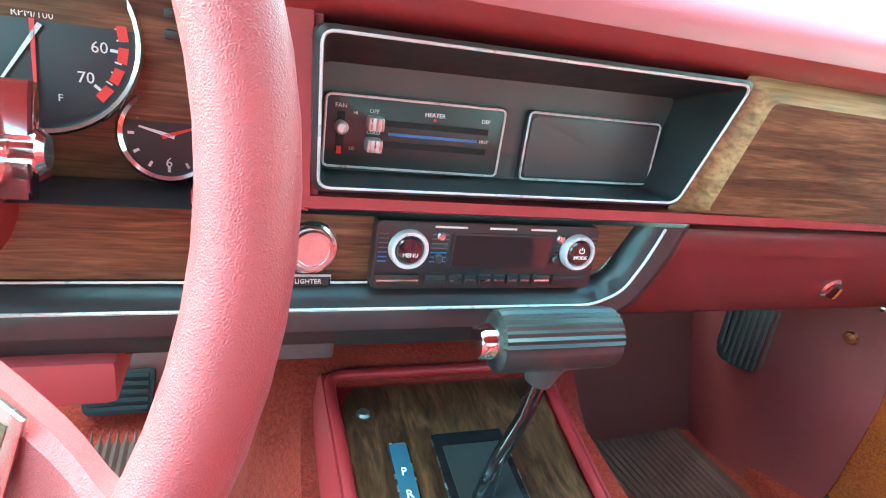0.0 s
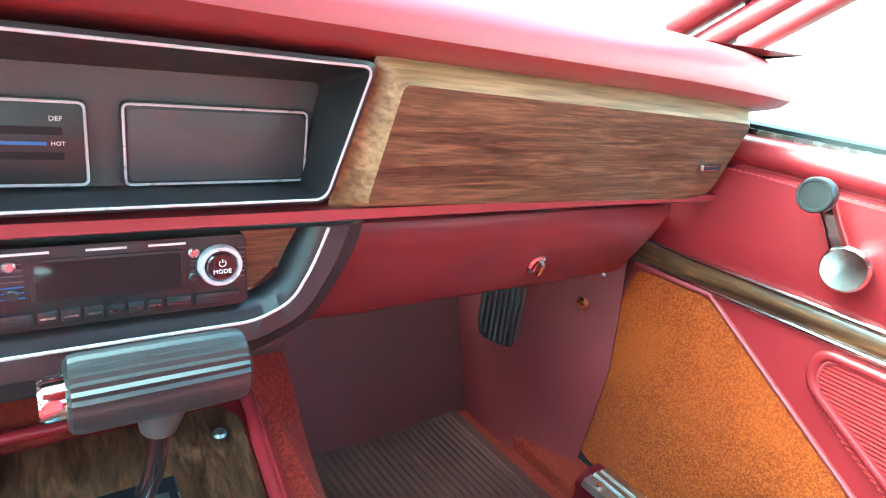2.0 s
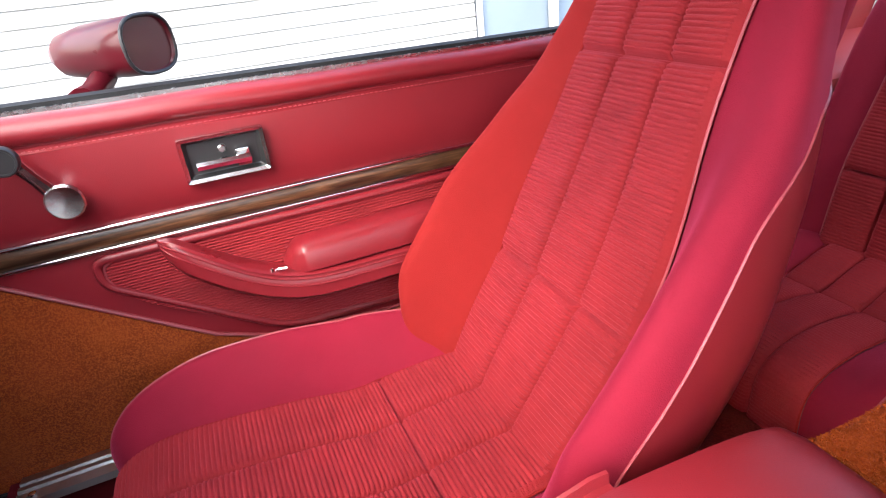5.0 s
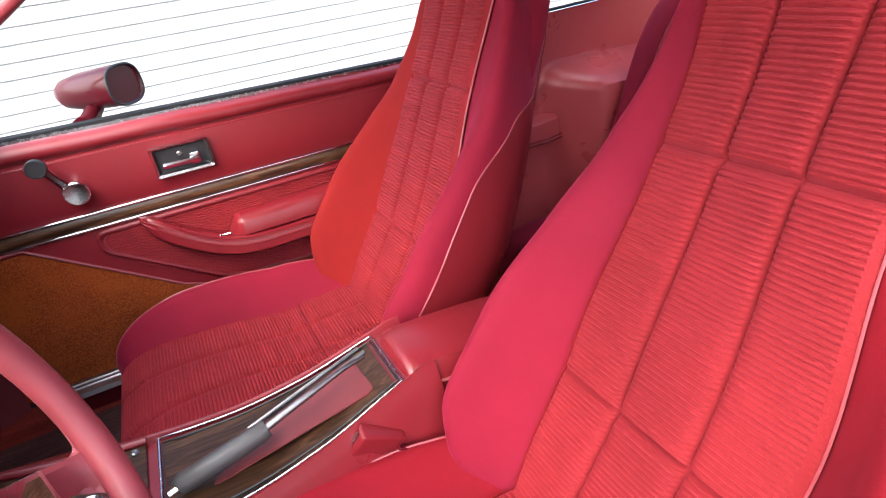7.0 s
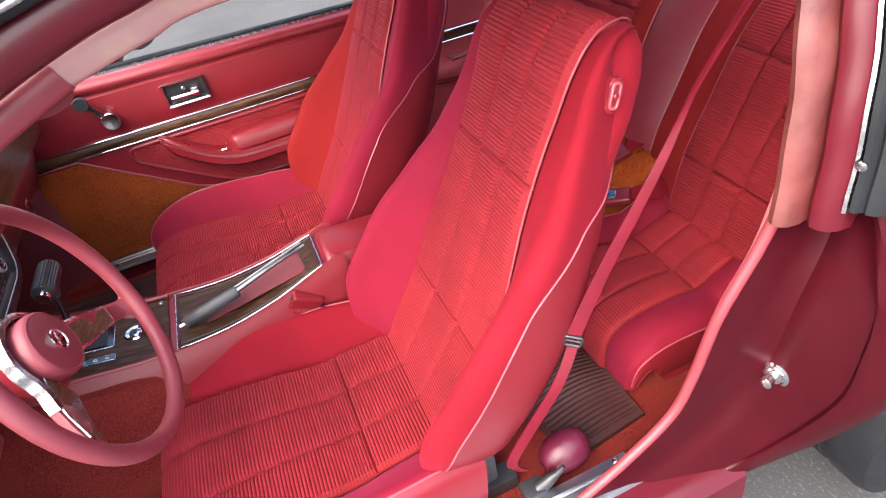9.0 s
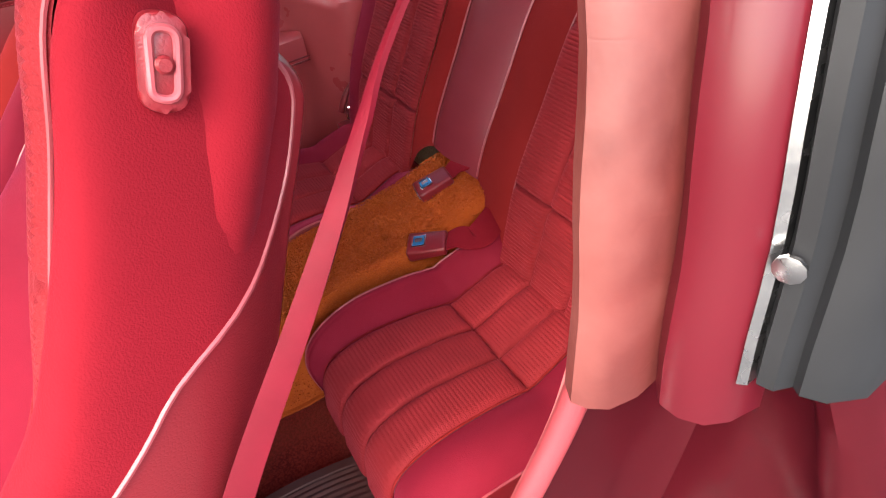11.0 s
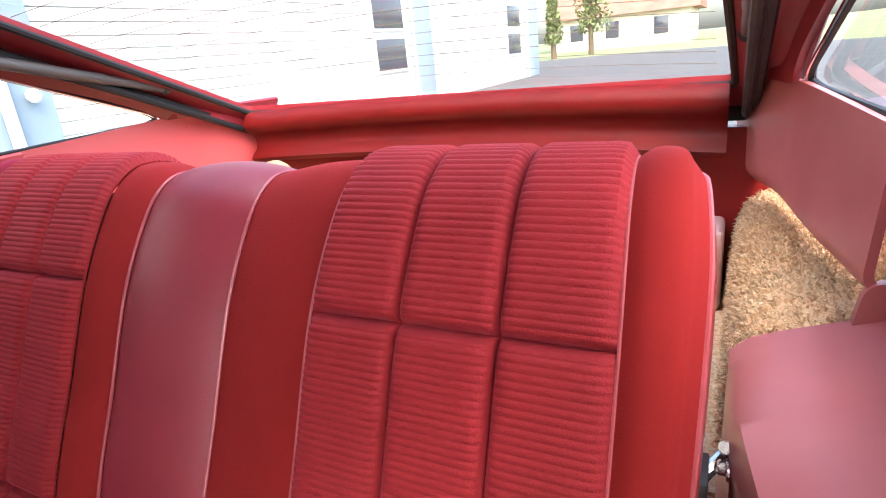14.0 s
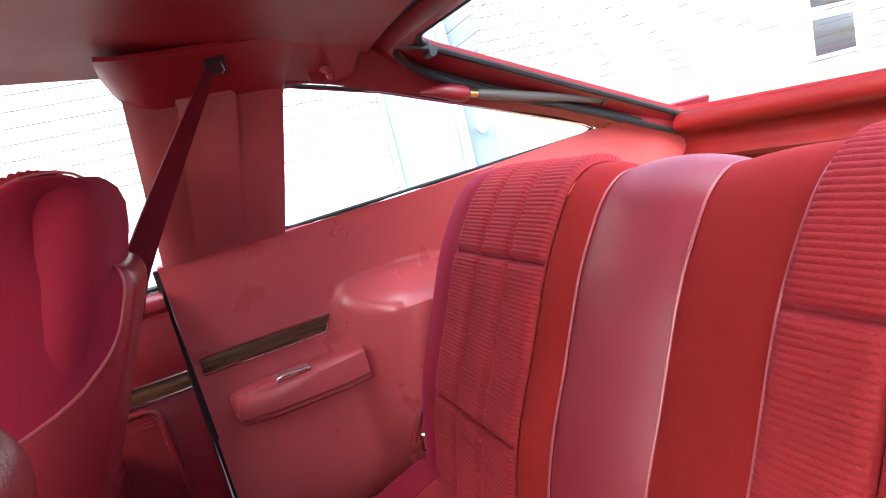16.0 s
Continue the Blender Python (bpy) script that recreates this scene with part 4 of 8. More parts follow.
for sg in (-1, 1):
    name = "wall_right" if sg > 0 else "wall_left"
    wall = thing(name, (sg * 0.69, -0.9, 0.30), "faded red moulded trim around the quarter window", "car trim", "", "structure")
    skin_vinyl = VINYL_TRIM if sg > 0 else VINYL_FADED
    bm = bmesh.new()  # below the window

    def lower(u, v):
        start = left_edge(0.29 + 0.62 * v) if sg < 0 else -0.446
        y = start - (1.118 + start) * u
        top = window_low(y) if y < -0.668 and y > -1.355 else (0.915 if y >= -0.668 else 0.952)
        z = 0.29 + (top - 0.29) * v
        w = quarter_x(y, z)
        if sg < 0:
            lim = ease(start - y, [(0, 0.640), (0.10, 0.652), (0.26, 0.69)])
            soft = max(0.04 - abs(w - lim), 0.0)
            w = min(w, lim) - soft * soft / 0.16
        return (sg * w, y, z)
    sheet(bm, 90, 60, lower)
    shell("lower_trim", bm, skin_vinyl, 0.01, "", parent=wall)
    bm = bmesh.new()  # shelf over the wheelhouse

    def shelf(u, v):
        y = -1.113 - 0.509 * u
        top = window_low(y) if y > -1.355 else 0.952
        foot = ease(-y, [(1.11, 0.796), (1.437, 0.798), (1.62, 0.79)])
        lip = ease(-y, [(1.11, 0.592), (1.16, 0.582), (1.30, 0.556), (1.437, 0.537), (1.62, 0.49)])
        out = quarter_x(y, top)
        k = min(v / 0.12, 1)
        return (sg * (lip + (out - lip) * v + 0.012 * (1 - k) ** 2), y, foot + (top - foot) * v)
    sheet(bm, 40, 24, shelf)
    shell("shelf_trim", bm, skin_vinyl, 0.008, "", parent=wall)
    bm = bmesh.new()  # rounded end of the shelf down to the wheel bulge
    cut = rounded([(0.578, 0.742), (0.588, 0.806), (0.66, 0.806), (0.66, 0.742)], [0.01, 0.016, 0.004, 0.004], 5)
    slab(bm, cut, lambda a, b, d: (sg * a, -1.108 - d, b), 0.0, 0.012, 0.003)
    part("shelf_end", bm, skin_vinyl, wall)
    bm = bmesh.new()  # pillar between door and window

    def pillar(u, v):
        z = 0.915 + 0.315 * v
        rear = -0.668 - 0.054 * (z - 0.915) / 0.25
        ahead = -0.462 - 0.03 * v if sg > 0 else -0.545 - 0.01 * v
        y = ahead + (rear - ahead) * u
        edge = 0.012 * (1 - min(u / 0.12, 1)) ** 2 + 0.006 * (1 - min((1 - u) / 0.1, 1)) ** 2
        return (sg * (quarter_x(y, z) - (0.018 if sg > 0 else -0.008) + edge), y, z)
    sheet(bm, 24, 30, pillar)
    shell("pillar_trim", bm, VINYL_DASH if sg > 0 else VINYL, 0.01, "", parent=wall)
    bm = bmesh.new()  # above and behind the window

    def upper(u, v):
        y = -0.715 - 0.905 * u if u < 0.999 else -1.62
        low = window_high(y) if y > -1.355 else 0.952
        z = low + (max(wall_top(y), low + 0.012) - low) * v
        return (sg * (quarter_x(y, z) - 0.004), y, z)
    sheet(bm, 60, 12, upper)
    shell("upper_trim", bm, VINYL, 0.01, "", parent=wall)
    # raised panel on the pillar
    bm = bmesh.new()
    pts = rounded([(-0.515, 0.925), (-0.598, 0.925), (-0.648, 1.165), (-0.556, 1.175)], 0.018, 5)
    slab(bm, pts, lambda a, b, d: (sg * (quarter_x(a, b) - (0.036 if sg > 0 else 0.010) - d), a, b), 0.0, 0.006, 0.003)
    part("pillar_panel", bm, VINYL_DASH if sg > 0 else VINYL, wall, "raised panel on the pillar trim")
    # wood strip with bright edges
    bm = bmesh.new()
    y0, xs = (-0.462, 0.676) if sg > 0 else (-0.62, 0.668)
    slab(bm, [(y0, 0.699), (y0, 0.728), (-0.712, 0.726), (-0.700, 0.697)], lambda a, b, d: (sg * (xs - d), a, b), -0.004, 0.008, 0.002)
    strip = part("wood_strip", bm, WOOD_Y, wall, "printed wood strip")
    for z0, y1 in ((0.729, -0.713), (0.697, -0.699)):
        bm = bmesh.new()
        tube(bm, [(sg * (xs - 0.007), y0 + 0.002, z0), (sg * (xs - 0.007), y1, z0 - 0.001)], 0.0032, 8)
        part("bright_edge", bm, CHROME, strip)
    bm = bmesh.new()
    tube(bm, [(sg * (xs - 0.007), -0.713, 0.727), (sg * (xs - 0.007), -0.699, 0.697)], 0.0026, 8)
    part("bright_edge", bm, CHROME, strip)
    # small armrest with an ashtray
    arm = bmesh.new()
    secs = []
    for y, z0, z1, p in ((-0.488, 0.596, 0.637, 0.012), (-0.50, 0.582, 0.641, 0.048), (-0.55, 0.576, 0.646, 0.066), (-0.68, 0.574, 0.647, 0.070), (-0.752, 0.576, 0.650, 0.062), (-0.760, 0.584, 0.645, 0.02)):
        secs.append([(sg * 0.70, y, z0 - 0.02), (sg * (0.695 - p * 0.75), y, z0), (sg * (0.69 - p), y, z0 + 0.012), (sg * (0.69 - p - 0.004), y, (z0 + z1) / 2), (sg * (0.69 - p), y, z1 - 0.008),
                     (sg * (0.69 - p * 0.85), y, z1), (sg * 0.70, y, z1 + 0.004)])
    if sg < 0:
        secs = [[(x, max(-0.76, y - 0.10 * min(1, (0.76 + y) / 0.2)), z) for x, y, z in s] for s in secs]
    skin(arm, secs)
    a = part("armrest", arm, skin_vinyl, wall, "moulded red vinyl armrest")
    for dz in (0.0, -0.010):
        bm = bmesh.new()
        tube(bm, [(sg * 0.628, -0.500 if sg > 0 else -0.60, 0.600 + dz), (sg * 0.613, -0.56 if sg > 0 else -0.64, 0.598 + dz), (sg * 0.612, -0.70, 0.597 + dz), (sg * 0.621, -0.756, 0.598 + dz)], 0.0022, 6)
        part("ridge", bm, VINYL, a)
    bm = bmesh.new()
    top = lambda q, b, d: (sg * b, q, 0.6480 + (-q - 0.55) * 0.005 + d)
    slab(bm, rounded([(-0.575, 0.628), (-0.645, 0.628), (-0.645, 0.660), (-0.575, 0.660)], 0.003, 3), top, -0.004, 0.005, 0.0015)
    part("ashtray_frame", bm, CHROME, a, "small bright ashtray lid")
    bm = bmesh.new()
    slab(bm, rounded([(-0.581, 0.633), (-0.639, 0.633), (-0.639, 0.655), (-0.581, 0.655)], 0.002, 2), top, 0.004, 0.007, 0.001)
    part("ashtray_lid", bm, VINYL_FADED, a)
    # window frame seal and glass
    ring = [Vector((sg * (quarter_x(y, z) + 0.004), y, z)) for y, z in rounded(WINDOW, 0.02, 4)]
    bm = bmesh.new()
    tube(bm, ring, 0.005, 6, closed=True)
    win = part("window_seal", bm, RUBBER, wall, "black rubber seal with a bright inner edge")
    bm = bmesh.new()
    tube(bm, [p + Vector((-sg * 0.004, 0, -0.003)) for p in ring], 0.0018, 6, closed=True)
    part("bright_edge", bm, CHROME, win)
    bm = bmesh.new()
    bm.faces.new([bm.verts.new(p + Vector((sg * 0.012, 0, 0))) for p in ring])
    pane = part("pane", bm, GLASS, win)
    pane.visible_shadow = False


# moulded cove between the headliner and the pillars, with a raised outline round the belt anchor
def cove(y, v, lift=0.0):
    end = max(1.158, window_high(y) + 0.006 if y < -0.722 else 1.158)
    x = 0.41 + 0.152 * v
    front = min(1.0, max(0.0, (-0.470 - y) / 0.060))
    swell = math.sin(front * math.pi / 2) ** 0.7
    z = 1.217 - (1.217 - end) * v ** 1.2 * swell - 0.004 * swell + 0.06 * max(0.0, -0.78 - y) * (1 - v)
    return x, y, z - lift


for sg in (-1, 1):
    bm = bmesh.new()
    sheet(bm, 44, 16, lambda u, v: (sg * cove(-0.470 - 0.380 * u, v)[0], *cove(-0.470 - 0.380 * u, v)[1:]))
    rail = shell("roof_cove", bm, HEADLINER, 0.006, "moulded red cove under the roof edge")
    bm = bmesh.new()
    loop = rounded([(-0.560, 0.05), (-0.742, 0.05), (-0.742, 0.84), (-0.560, 0.84)], 0.02, 5)
    tube(bm, [(sg * cove(p.x, p.y)[0], p.x, cove(p.x, p.y, 0.0005)[2]) for p in loop], 0.0022, 6, closed=True)
    part("raised_outline", bm, HEADLINER, rail)


# ---- passenger door ----
def door_put(y, z, d):
    return Vector((0.662 - d, y, z))


def passenger_door():
    door = thing("door_1", (0.68, 0.1, 0.335), "closed red vinyl car door with wood strip and armrest", "car door", "", "structure")
    # upper half: waist roll, seam and flat vinyl
    prof = [(0.004, 0.716), (0.010, 0.735), (0.013, 0.77), (0.013, 0.81), (0.012, 0.833), (0.004, 0.8395), (0.004, 0.8425), (0.011, 0.846), (0.015, 0.853), (0.014, 0.863), (0.006, 0.872),
            (-0.012, 0.876), (-0.022, 0.874), (-0.03, 0.85)]
    bm = bmesh.new()
    ys = [0.70 - 1.14 * i / 40 for i in range(41)]

    def rise(y):
        return 0.010 * max(0, (y - 0.1)) / 0.5 - 0.010 * max(0, 0.1 - y) / 0.5
    skin(bm, [[door_put(y, z + rise(y) * (z - 0.716) / 0.18 + 0.0008 * math.sin(y * 23 + z * 40), d + 0.0015 * math.sin(y * 9)) for d, z in prof] for y in ys], closed=False, cap=False)
    part("upper_panel", bm, VINYL, door, "smooth red vinyl upper panel with a rolled top")
    # double stitched seam
    bm = bmesh.new()
    for k in range(150):
        y = 0.66 - k * 0.0073
        box(bm, 0.6490, 0.6500, y - 0.0042, y, 0.8352 + rise(y) * 0.65, 0.8364 + rise(y) * 0.65)
    part("stitching", bm, PIPING, door, "pale stitching")
    bm = bmesh.new()
    box(bm, 0.664, 0.72, -0.438, 0.70, 0.34, 0.862, 0.004)
    part("door_body", bm, PAINT, door, "maroon painted door frame")
    # outer belt: bright strip and black sweep
    bm = bmesh.new()
    skin(bm, [[(0.676, y, 0.870 + rise(y)), (0.676, y, 0.881 + rise(y)), (0.684, y, 0.881 + rise(y)), (0.684, y, 0.870 + rise(y))] for y in (0.70, 0.1, -0.44)])
    part("bright_strip", bm, CHROME_DULL, door)
    bm = bmesh.new()
    skin(bm, [[(0.686, y, 0.862 + rise(y)), (0.686, y, 0.886 + rise(y)), (0.698, y, 0.889 + rise(y)), (0.702, y, 0.862 + rise(y))] for y in (0.70, 0.1, -0.44)])
    part("window_sweep", bm, RUBBER, door, "black rubber window sweep")
    # wood strip
    bm = bmesh.new()
    skin(bm, [[door_put(y, z, d) for d, z in ((-0.004, 0.690), (0.006, 0.690), (0.010, 0.695), (0.011, 0.704), (0.010, 0.713), (0.006, 0.718), (-0.004, 0.718))] for y in (0.66, -0.436)])
    strip = part("wood_strip", bm, WOOD_Y, door, "printed wood strip between bright edges")
    for z, r in ((0.7195, 0.0036), (0.6885, 0.0032)):
        bm = bmesh.new()
        tube(bm, [door_put(0.66, z, 0.008), door_put(0.1, z, 0.008), door_put(-0.437, z, 0.008)], r, 10)
        part("bright_edge", bm, CHROME, strip)
    # lower half in vinyl, with the corduroy field sunk into it
    bm = bmesh.new()
    slab(bm, rounded([(0.695, 0.40), (0.66, 0.338), (-0.436, 0.338), (-0.436, 0.690), (0.66, 0.690)], [0.03, 0.03, 0.01, 0.004, 0.004], 5), door_put, -0.004, 0.004, 0.002)
    part("lower_panel", bm, VINYL, door, "red vinyl lower panel")
    field = rounded([(0.415, 0.678), (-0.376, 0.678), (-0.380, 0.462), (0.172, 0.476), (0.412, 0.636)], [0.03, 0.03, 0.03, 0.05, 0.035], 8)
    inner = rounded([(0.400, 0.670), (-0.368, 0.670), (-0.372, 0.470), (0.176, 0.484), (0.400, 0.634)], [0.025, 0.025, 0.025, 0.05, 0.03], 8)
    bm = bmesh.new()
    slab(bm, field, door_put, 0.002, 0.0085, 0.003, 3)
    tube(bm, [door_put(*p.lerp(q, 0.45), 0.0072) for p, q in zip(field, inner)], 0.0068, 10, closed=True)
    rim = part("pad_rim", bm, VINYL, door, "padded vinyl rim round the corduroy field")
    bm = bmesh.new()
    tube(bm, [door_put(p.x, p.y, 0.0095) for p in inner], 0.0022, 6, closed=True)
    part("welt", bm, VINYL_DASH, rim)

    def left(z):
        return ease(z, [(0.470, 0.15), (0.484, 0.176), (0.634, 0.398), (0.655, 0.402), (0.67, 0.385)])
    bm = bmesh.new()
    n = 42

    def ribbed(u, v):
        z = 0.472 + 0.197 * v
        zz = z
        y = left(z) - 0.002 + (-0.369 - left(z)) * u
        return door_put(y, zz, 0.0098 + 0.0011 * math.cos(2 * math.pi * v * n) + 0.002 * math.sin(u * 5) * math.sin(v * 3))
    sheet(bm, 40, n * 4, ribbed)
    part("corduroy_field", bm, CORD, door, "red corduroy field with level ribs")
    bm = bmesh.new()
    for k, (p, q) in enumerate(zip(field, field[1:] + field[:1])):
        d = q - p
        m = max(1, int(d.length / 0.0075))
        for j in range(m):
            a, b = p + d * (j / m), p + d * ((j + 0.6) / m)
            inset = 0.0035
            c = Vector((0.01, 0.575))
            a, b = a + (c - a).normalized() * inset, b + (c - b).normalized() * inset
            va = [bm.verts.new(door_put(x, y, 0.0143)) for x, y in (a, b)]
            nrm = Vector((-(b - a).y, (b - a).x)).normalized() * 0.0006
            vb = [bm.verts.new(door_put(x + nrm.x, y + nrm.y, 0.0143)) for x, y in (b, a)]
            bm.faces.new(va + vb)
    part("stitching", bm, PIPING, door, "pale stitching")
    # carpet at the foot of the door
    bm = bmesh.new()
    outline = rounded([(0.688, 0.372), (0.655, 0.346), (-0.43, 0.346), (-0.43, 0.440), (0.02, 0.448), (0.205, 0.468), (0.285, 0.500), (0.540, 0.677), (0.650, 0.677), (0.668, 0.60)],
                      [0.02, 0.03, 0.008, 0.008, 0.08, 0.06, 0.05, 0.015, 0.008, 0.08], 6)
    slab(bm, outline, door_put, 0.0, 0.0085, 0.004, 3)
    part("carpet_panel", bm, CARPET_RUST, door, "rust carpet over the foot of the door")
    bm = bmesh.new()
    tube(bm, [door_put(y, z, 0.008) for y, z in [(0.655, 0.683), (0.541, 0.683), (0.44, 0.613), (0.287, 0.507), (0.21, 0.476), (0.02, 0.456), (-0.43, 0.447)]], 0.0035, 8)
    part("welt", bm, VINYL_DASH, door)
    bm = bmesh.new()
    tube(bm, [door_put(y, z, 0.006) for y, z in curve2([(0.668, 0.69), (0.682, 0.60), (0.703, 0.45), (0.70, 0.385), (0.672, 0.345), (0.62, 0.338)], 24)], 0.004, 8)
    part("edge_seal", bm, RUBBER, door)
    # pull and armrest: one sweeping form
    rows = [(0.322, 0.672, 0.686, 0.012), (0.314, 0.655, 0.687, 0.030), (0.298, 0.632, 0.684, 0.042), (0.262, 0.603, 0.660, 0.052), (0.214, 0.574, 0.628, 0.060), (0.17, 0.555, 0.607, 0.063),
            (0.125, 0.545, 0.596, 0.066), (0.06, 0.543, 0.592, 0.068), (-0.10, 0.545, 0.592, 0.068), (-0.24, 0.549, 0.594, 0.066), (-0.285, 0.556, 0.592, 0.045), (-0.295, 0.565, 0.585, 0.012)]
    secs = []
    for y, z0, z1, p in rows:
        c, h = (z0 + z1) / 2, (z1 - z0) / 2
        secs.append([door_put(y, c + h * f, 0.004 + p * g) for f, g in ((-0.75, 0), (-1.0, 0.45), (-0.92, 0.8), (-0.55, 1.0), (0.2, 1.0), (0.62, 0.97), (0.80, 0.90), (0.84, 0.96), (1.0, 0.88), (1.0, 0.4), (0.8, 0))])
    fine = []
    for k in range(len(secs[0])):
        fine.append(curve([s[k] for s in secs], 60))
    bm = bmesh.new()
    skin(bm, [[fine[k][i] for k in range(len(fine))] for i in range(61)])
    arm = part("armrest", bm, VINYL, door, "sweeping red vinyl armrest and door pull")
    for k, lift in ((4, 0.0005), (5, 0.0008)):
        bm = bmesh.new()
        tube(bm, [p + Vector((-lift, 0, 0)) for p in fine[k][2:56]], 0.0014, 6)
        part("welt", bm, VINYL, arm)
    rows = [(0.158, 0.598, 0.606, 0.020), (0.150, 0.595, 0.618, 0.044), (0.135, 0.592, 0.636, 0.058), (0.10, 0.590, 0.641, 0.062), (-0.08, 0.590, 0.644, 0.062), (-0.25, 0.592, 0.640, 0.060), (-0.29, 0.592, 0.615, 0.02)]
    secs = []
    for y, z0, z1, p in rows:
        secs.append([door_put(y, z0 + (z1 - z0) * f, 0.004 + p * g) for f, g in ((0, 0), (0, 0.8), (0.15, 1.0), (0.7, 0.98), (0.92, 0.85), (1.0, 0.6), (1.0, 0.2), (0.95, 0))])
    fine = [curve([s[k] for s in secs], 40) for k in range(len(secs[0]))]
    bm = bmesh.new()
    skin(bm, [[fine[k][i] for k in range(len(fine))] for i in range(41)])
    part("arm_pad", bm, VINYL, arm, "padded top of the armrest")
    bm = bmesh.new()
    tube(bm, [door_put(0.176, 0.604, 0.05), door_put(0.170, 0.612, 0.058), door_put(0.158, 0.612, 0.062)], 0.003, 8)
    lathe(bm, [(0.0, 0.006), (0.004, 0.005), (0.0045, 0), (0.004, -0.005), (0, -0.006)], axes(door_put(0.178, 0.610, 0.056), (-0.5, 0.6, 0.5)), 10)
    part("lock_lever", bm, CHROME, arm, "small chrome lock lever")
    # window crank
    crank = bmesh.new()
    put = axes((0.650, 0.404, 0.775), (-1, 0, 0))
    lathe(crank, [(0.016, 0), (0.018, 0.006), (0.020, 0.016), (0.0235, 0.024), (0.0235, 0.028), (0.021, 0.0305), (0.018, 0.030), (0.006, 0.0285), (0, 0.0285)], put, 32)
    hub = part("window_crank", crank, SPUN, door, "chrome window crank with a dark knob")
    bm = bmesh.new()
    a, b = Vector((0.6265, 0.404, 0.775)), Vector((0.634, 0.447, 0.841))
    d = (b - a).normalized()
    side = d.cross(Vector((1, 0, 0))).normalized()
    skin(bm, [[p + side * (w * f) + Vector((-h * g, 0, 0)) for f, g in ((-1, 0), (-1, 0.7), (-0.6, 1), (-0.45, 0.55), (0.45, 0.55), (0.6, 1), (1, 0.7), (1, 0))]
              for p, w, h in ((a + d * 0.012, 0.0095, 0.008), (a.lerp(b, 0.55), 0.0072, 0.007), (b, 0.0085, 0.007))])
    part("arm", bm, CHROME, hub)
    bm = bmesh.new()
    lathe(bm, [(0.009, 0), (0.009, 0.004), (0.0165, 0.007), (0.0185, 0.011), (0.0185, 0.020), (0.017, 0.0225), (0.0145, 0.0225), (0.014, 0.0215), (0, 0.0215)], axes((0.628, 0.447, 0.841), (-1, 0, 0)), 28)
    part("knob", bm, BLACK, hub, "dark grey knob")
    # inside handle in its bright frame
    put = axes((0.645, 0.2, 0.789), (-1, 0, 0.0))
    w, h = 0.0585, 0.0325
    bm = bmesh.new()
    outer, innr = rounded([(-w, -h), (w, -h), (w, h), (-w, h)], 0.005, 4), rounded([(-w + 0.006, -h + 0.006), (w - 0.006, -h + 0.006), (w - 0.006, h - 0.006), (-w + 0.006, h - 0.006)], 0.003, 4)
    skin(bm, [[put(p.x, p.y, 0.0) for p in outer], [put(p.x, p.y, 0.006) for p in outer], [put(p.x * 0.985, p.y * 0.97, 0.0085) for p in outer], [put(p.x, p.y, 0.006) for p in innr], [put(p.x, p.y, -0.012) for p in innr]], cap=False)
    bez = part("handle_frame", bm, SPUN, door, "bright frame round the inside handle")
    bm = bmesh.new()
    skin(bm, [[put(p.x, p.y, 0.0055) for p in innr], [put(p.x * 0.9, p.y * 0.85, -0.002) for p in innr], [put(p.x * 0.86, p.y * 0.8, -0.0025) for p in innr]], cap=False)
    bm.faces.new([bm.verts.new(put(p.x * 0.86, p.y * 0.8, -0.0025)) for p in innr])
    part("recess", bm, BLACK, bez, "black plastic recess")
    bm = bmesh.new()
    skin(bm, [[put(x, y - 0.008, d) for y, d in ((-0.006, 0.004), (-0.006, 0.010), (0.0, 0.013), (0.005, 0.011), (0.006, 0.006), (0.003, 0.003))] for x in (-0.040, -0.034, 0.0, 0.028, 0.034)])
    box(bm, 0.636, 0.647, 0.166, 0.186, 0.770, 0.795, 0.003)
    part("lever", bm, CHROME, bez, "chrome release lever")
    bm = bmesh.new()
    lathe(bm, [(0.006, -0.004), (0.006, 0.004), (0.004, 0.006), (0, 0.006)], lambda a, b, d: put(a - 0.002, b + 0.009, d), 14)
    part("screw", bm, CHROME_DULL, bez, "brass-tinted screw")
    return door


def curve2(points, n):
    return [(p.x, p.y) for p in curve([(a, b, 0) for a, b in points], n)]


passenger_door()


# ---- dashboard ----
def dash_lean(z):
    """Depth of the dash face at a height: the upper part hangs towards the seats."""
    return ease(z, [(0.69, 0.640), (0.735, 0.603), (0.79, 0.597), (0.80, 0.585), (0.92, 0.552)])


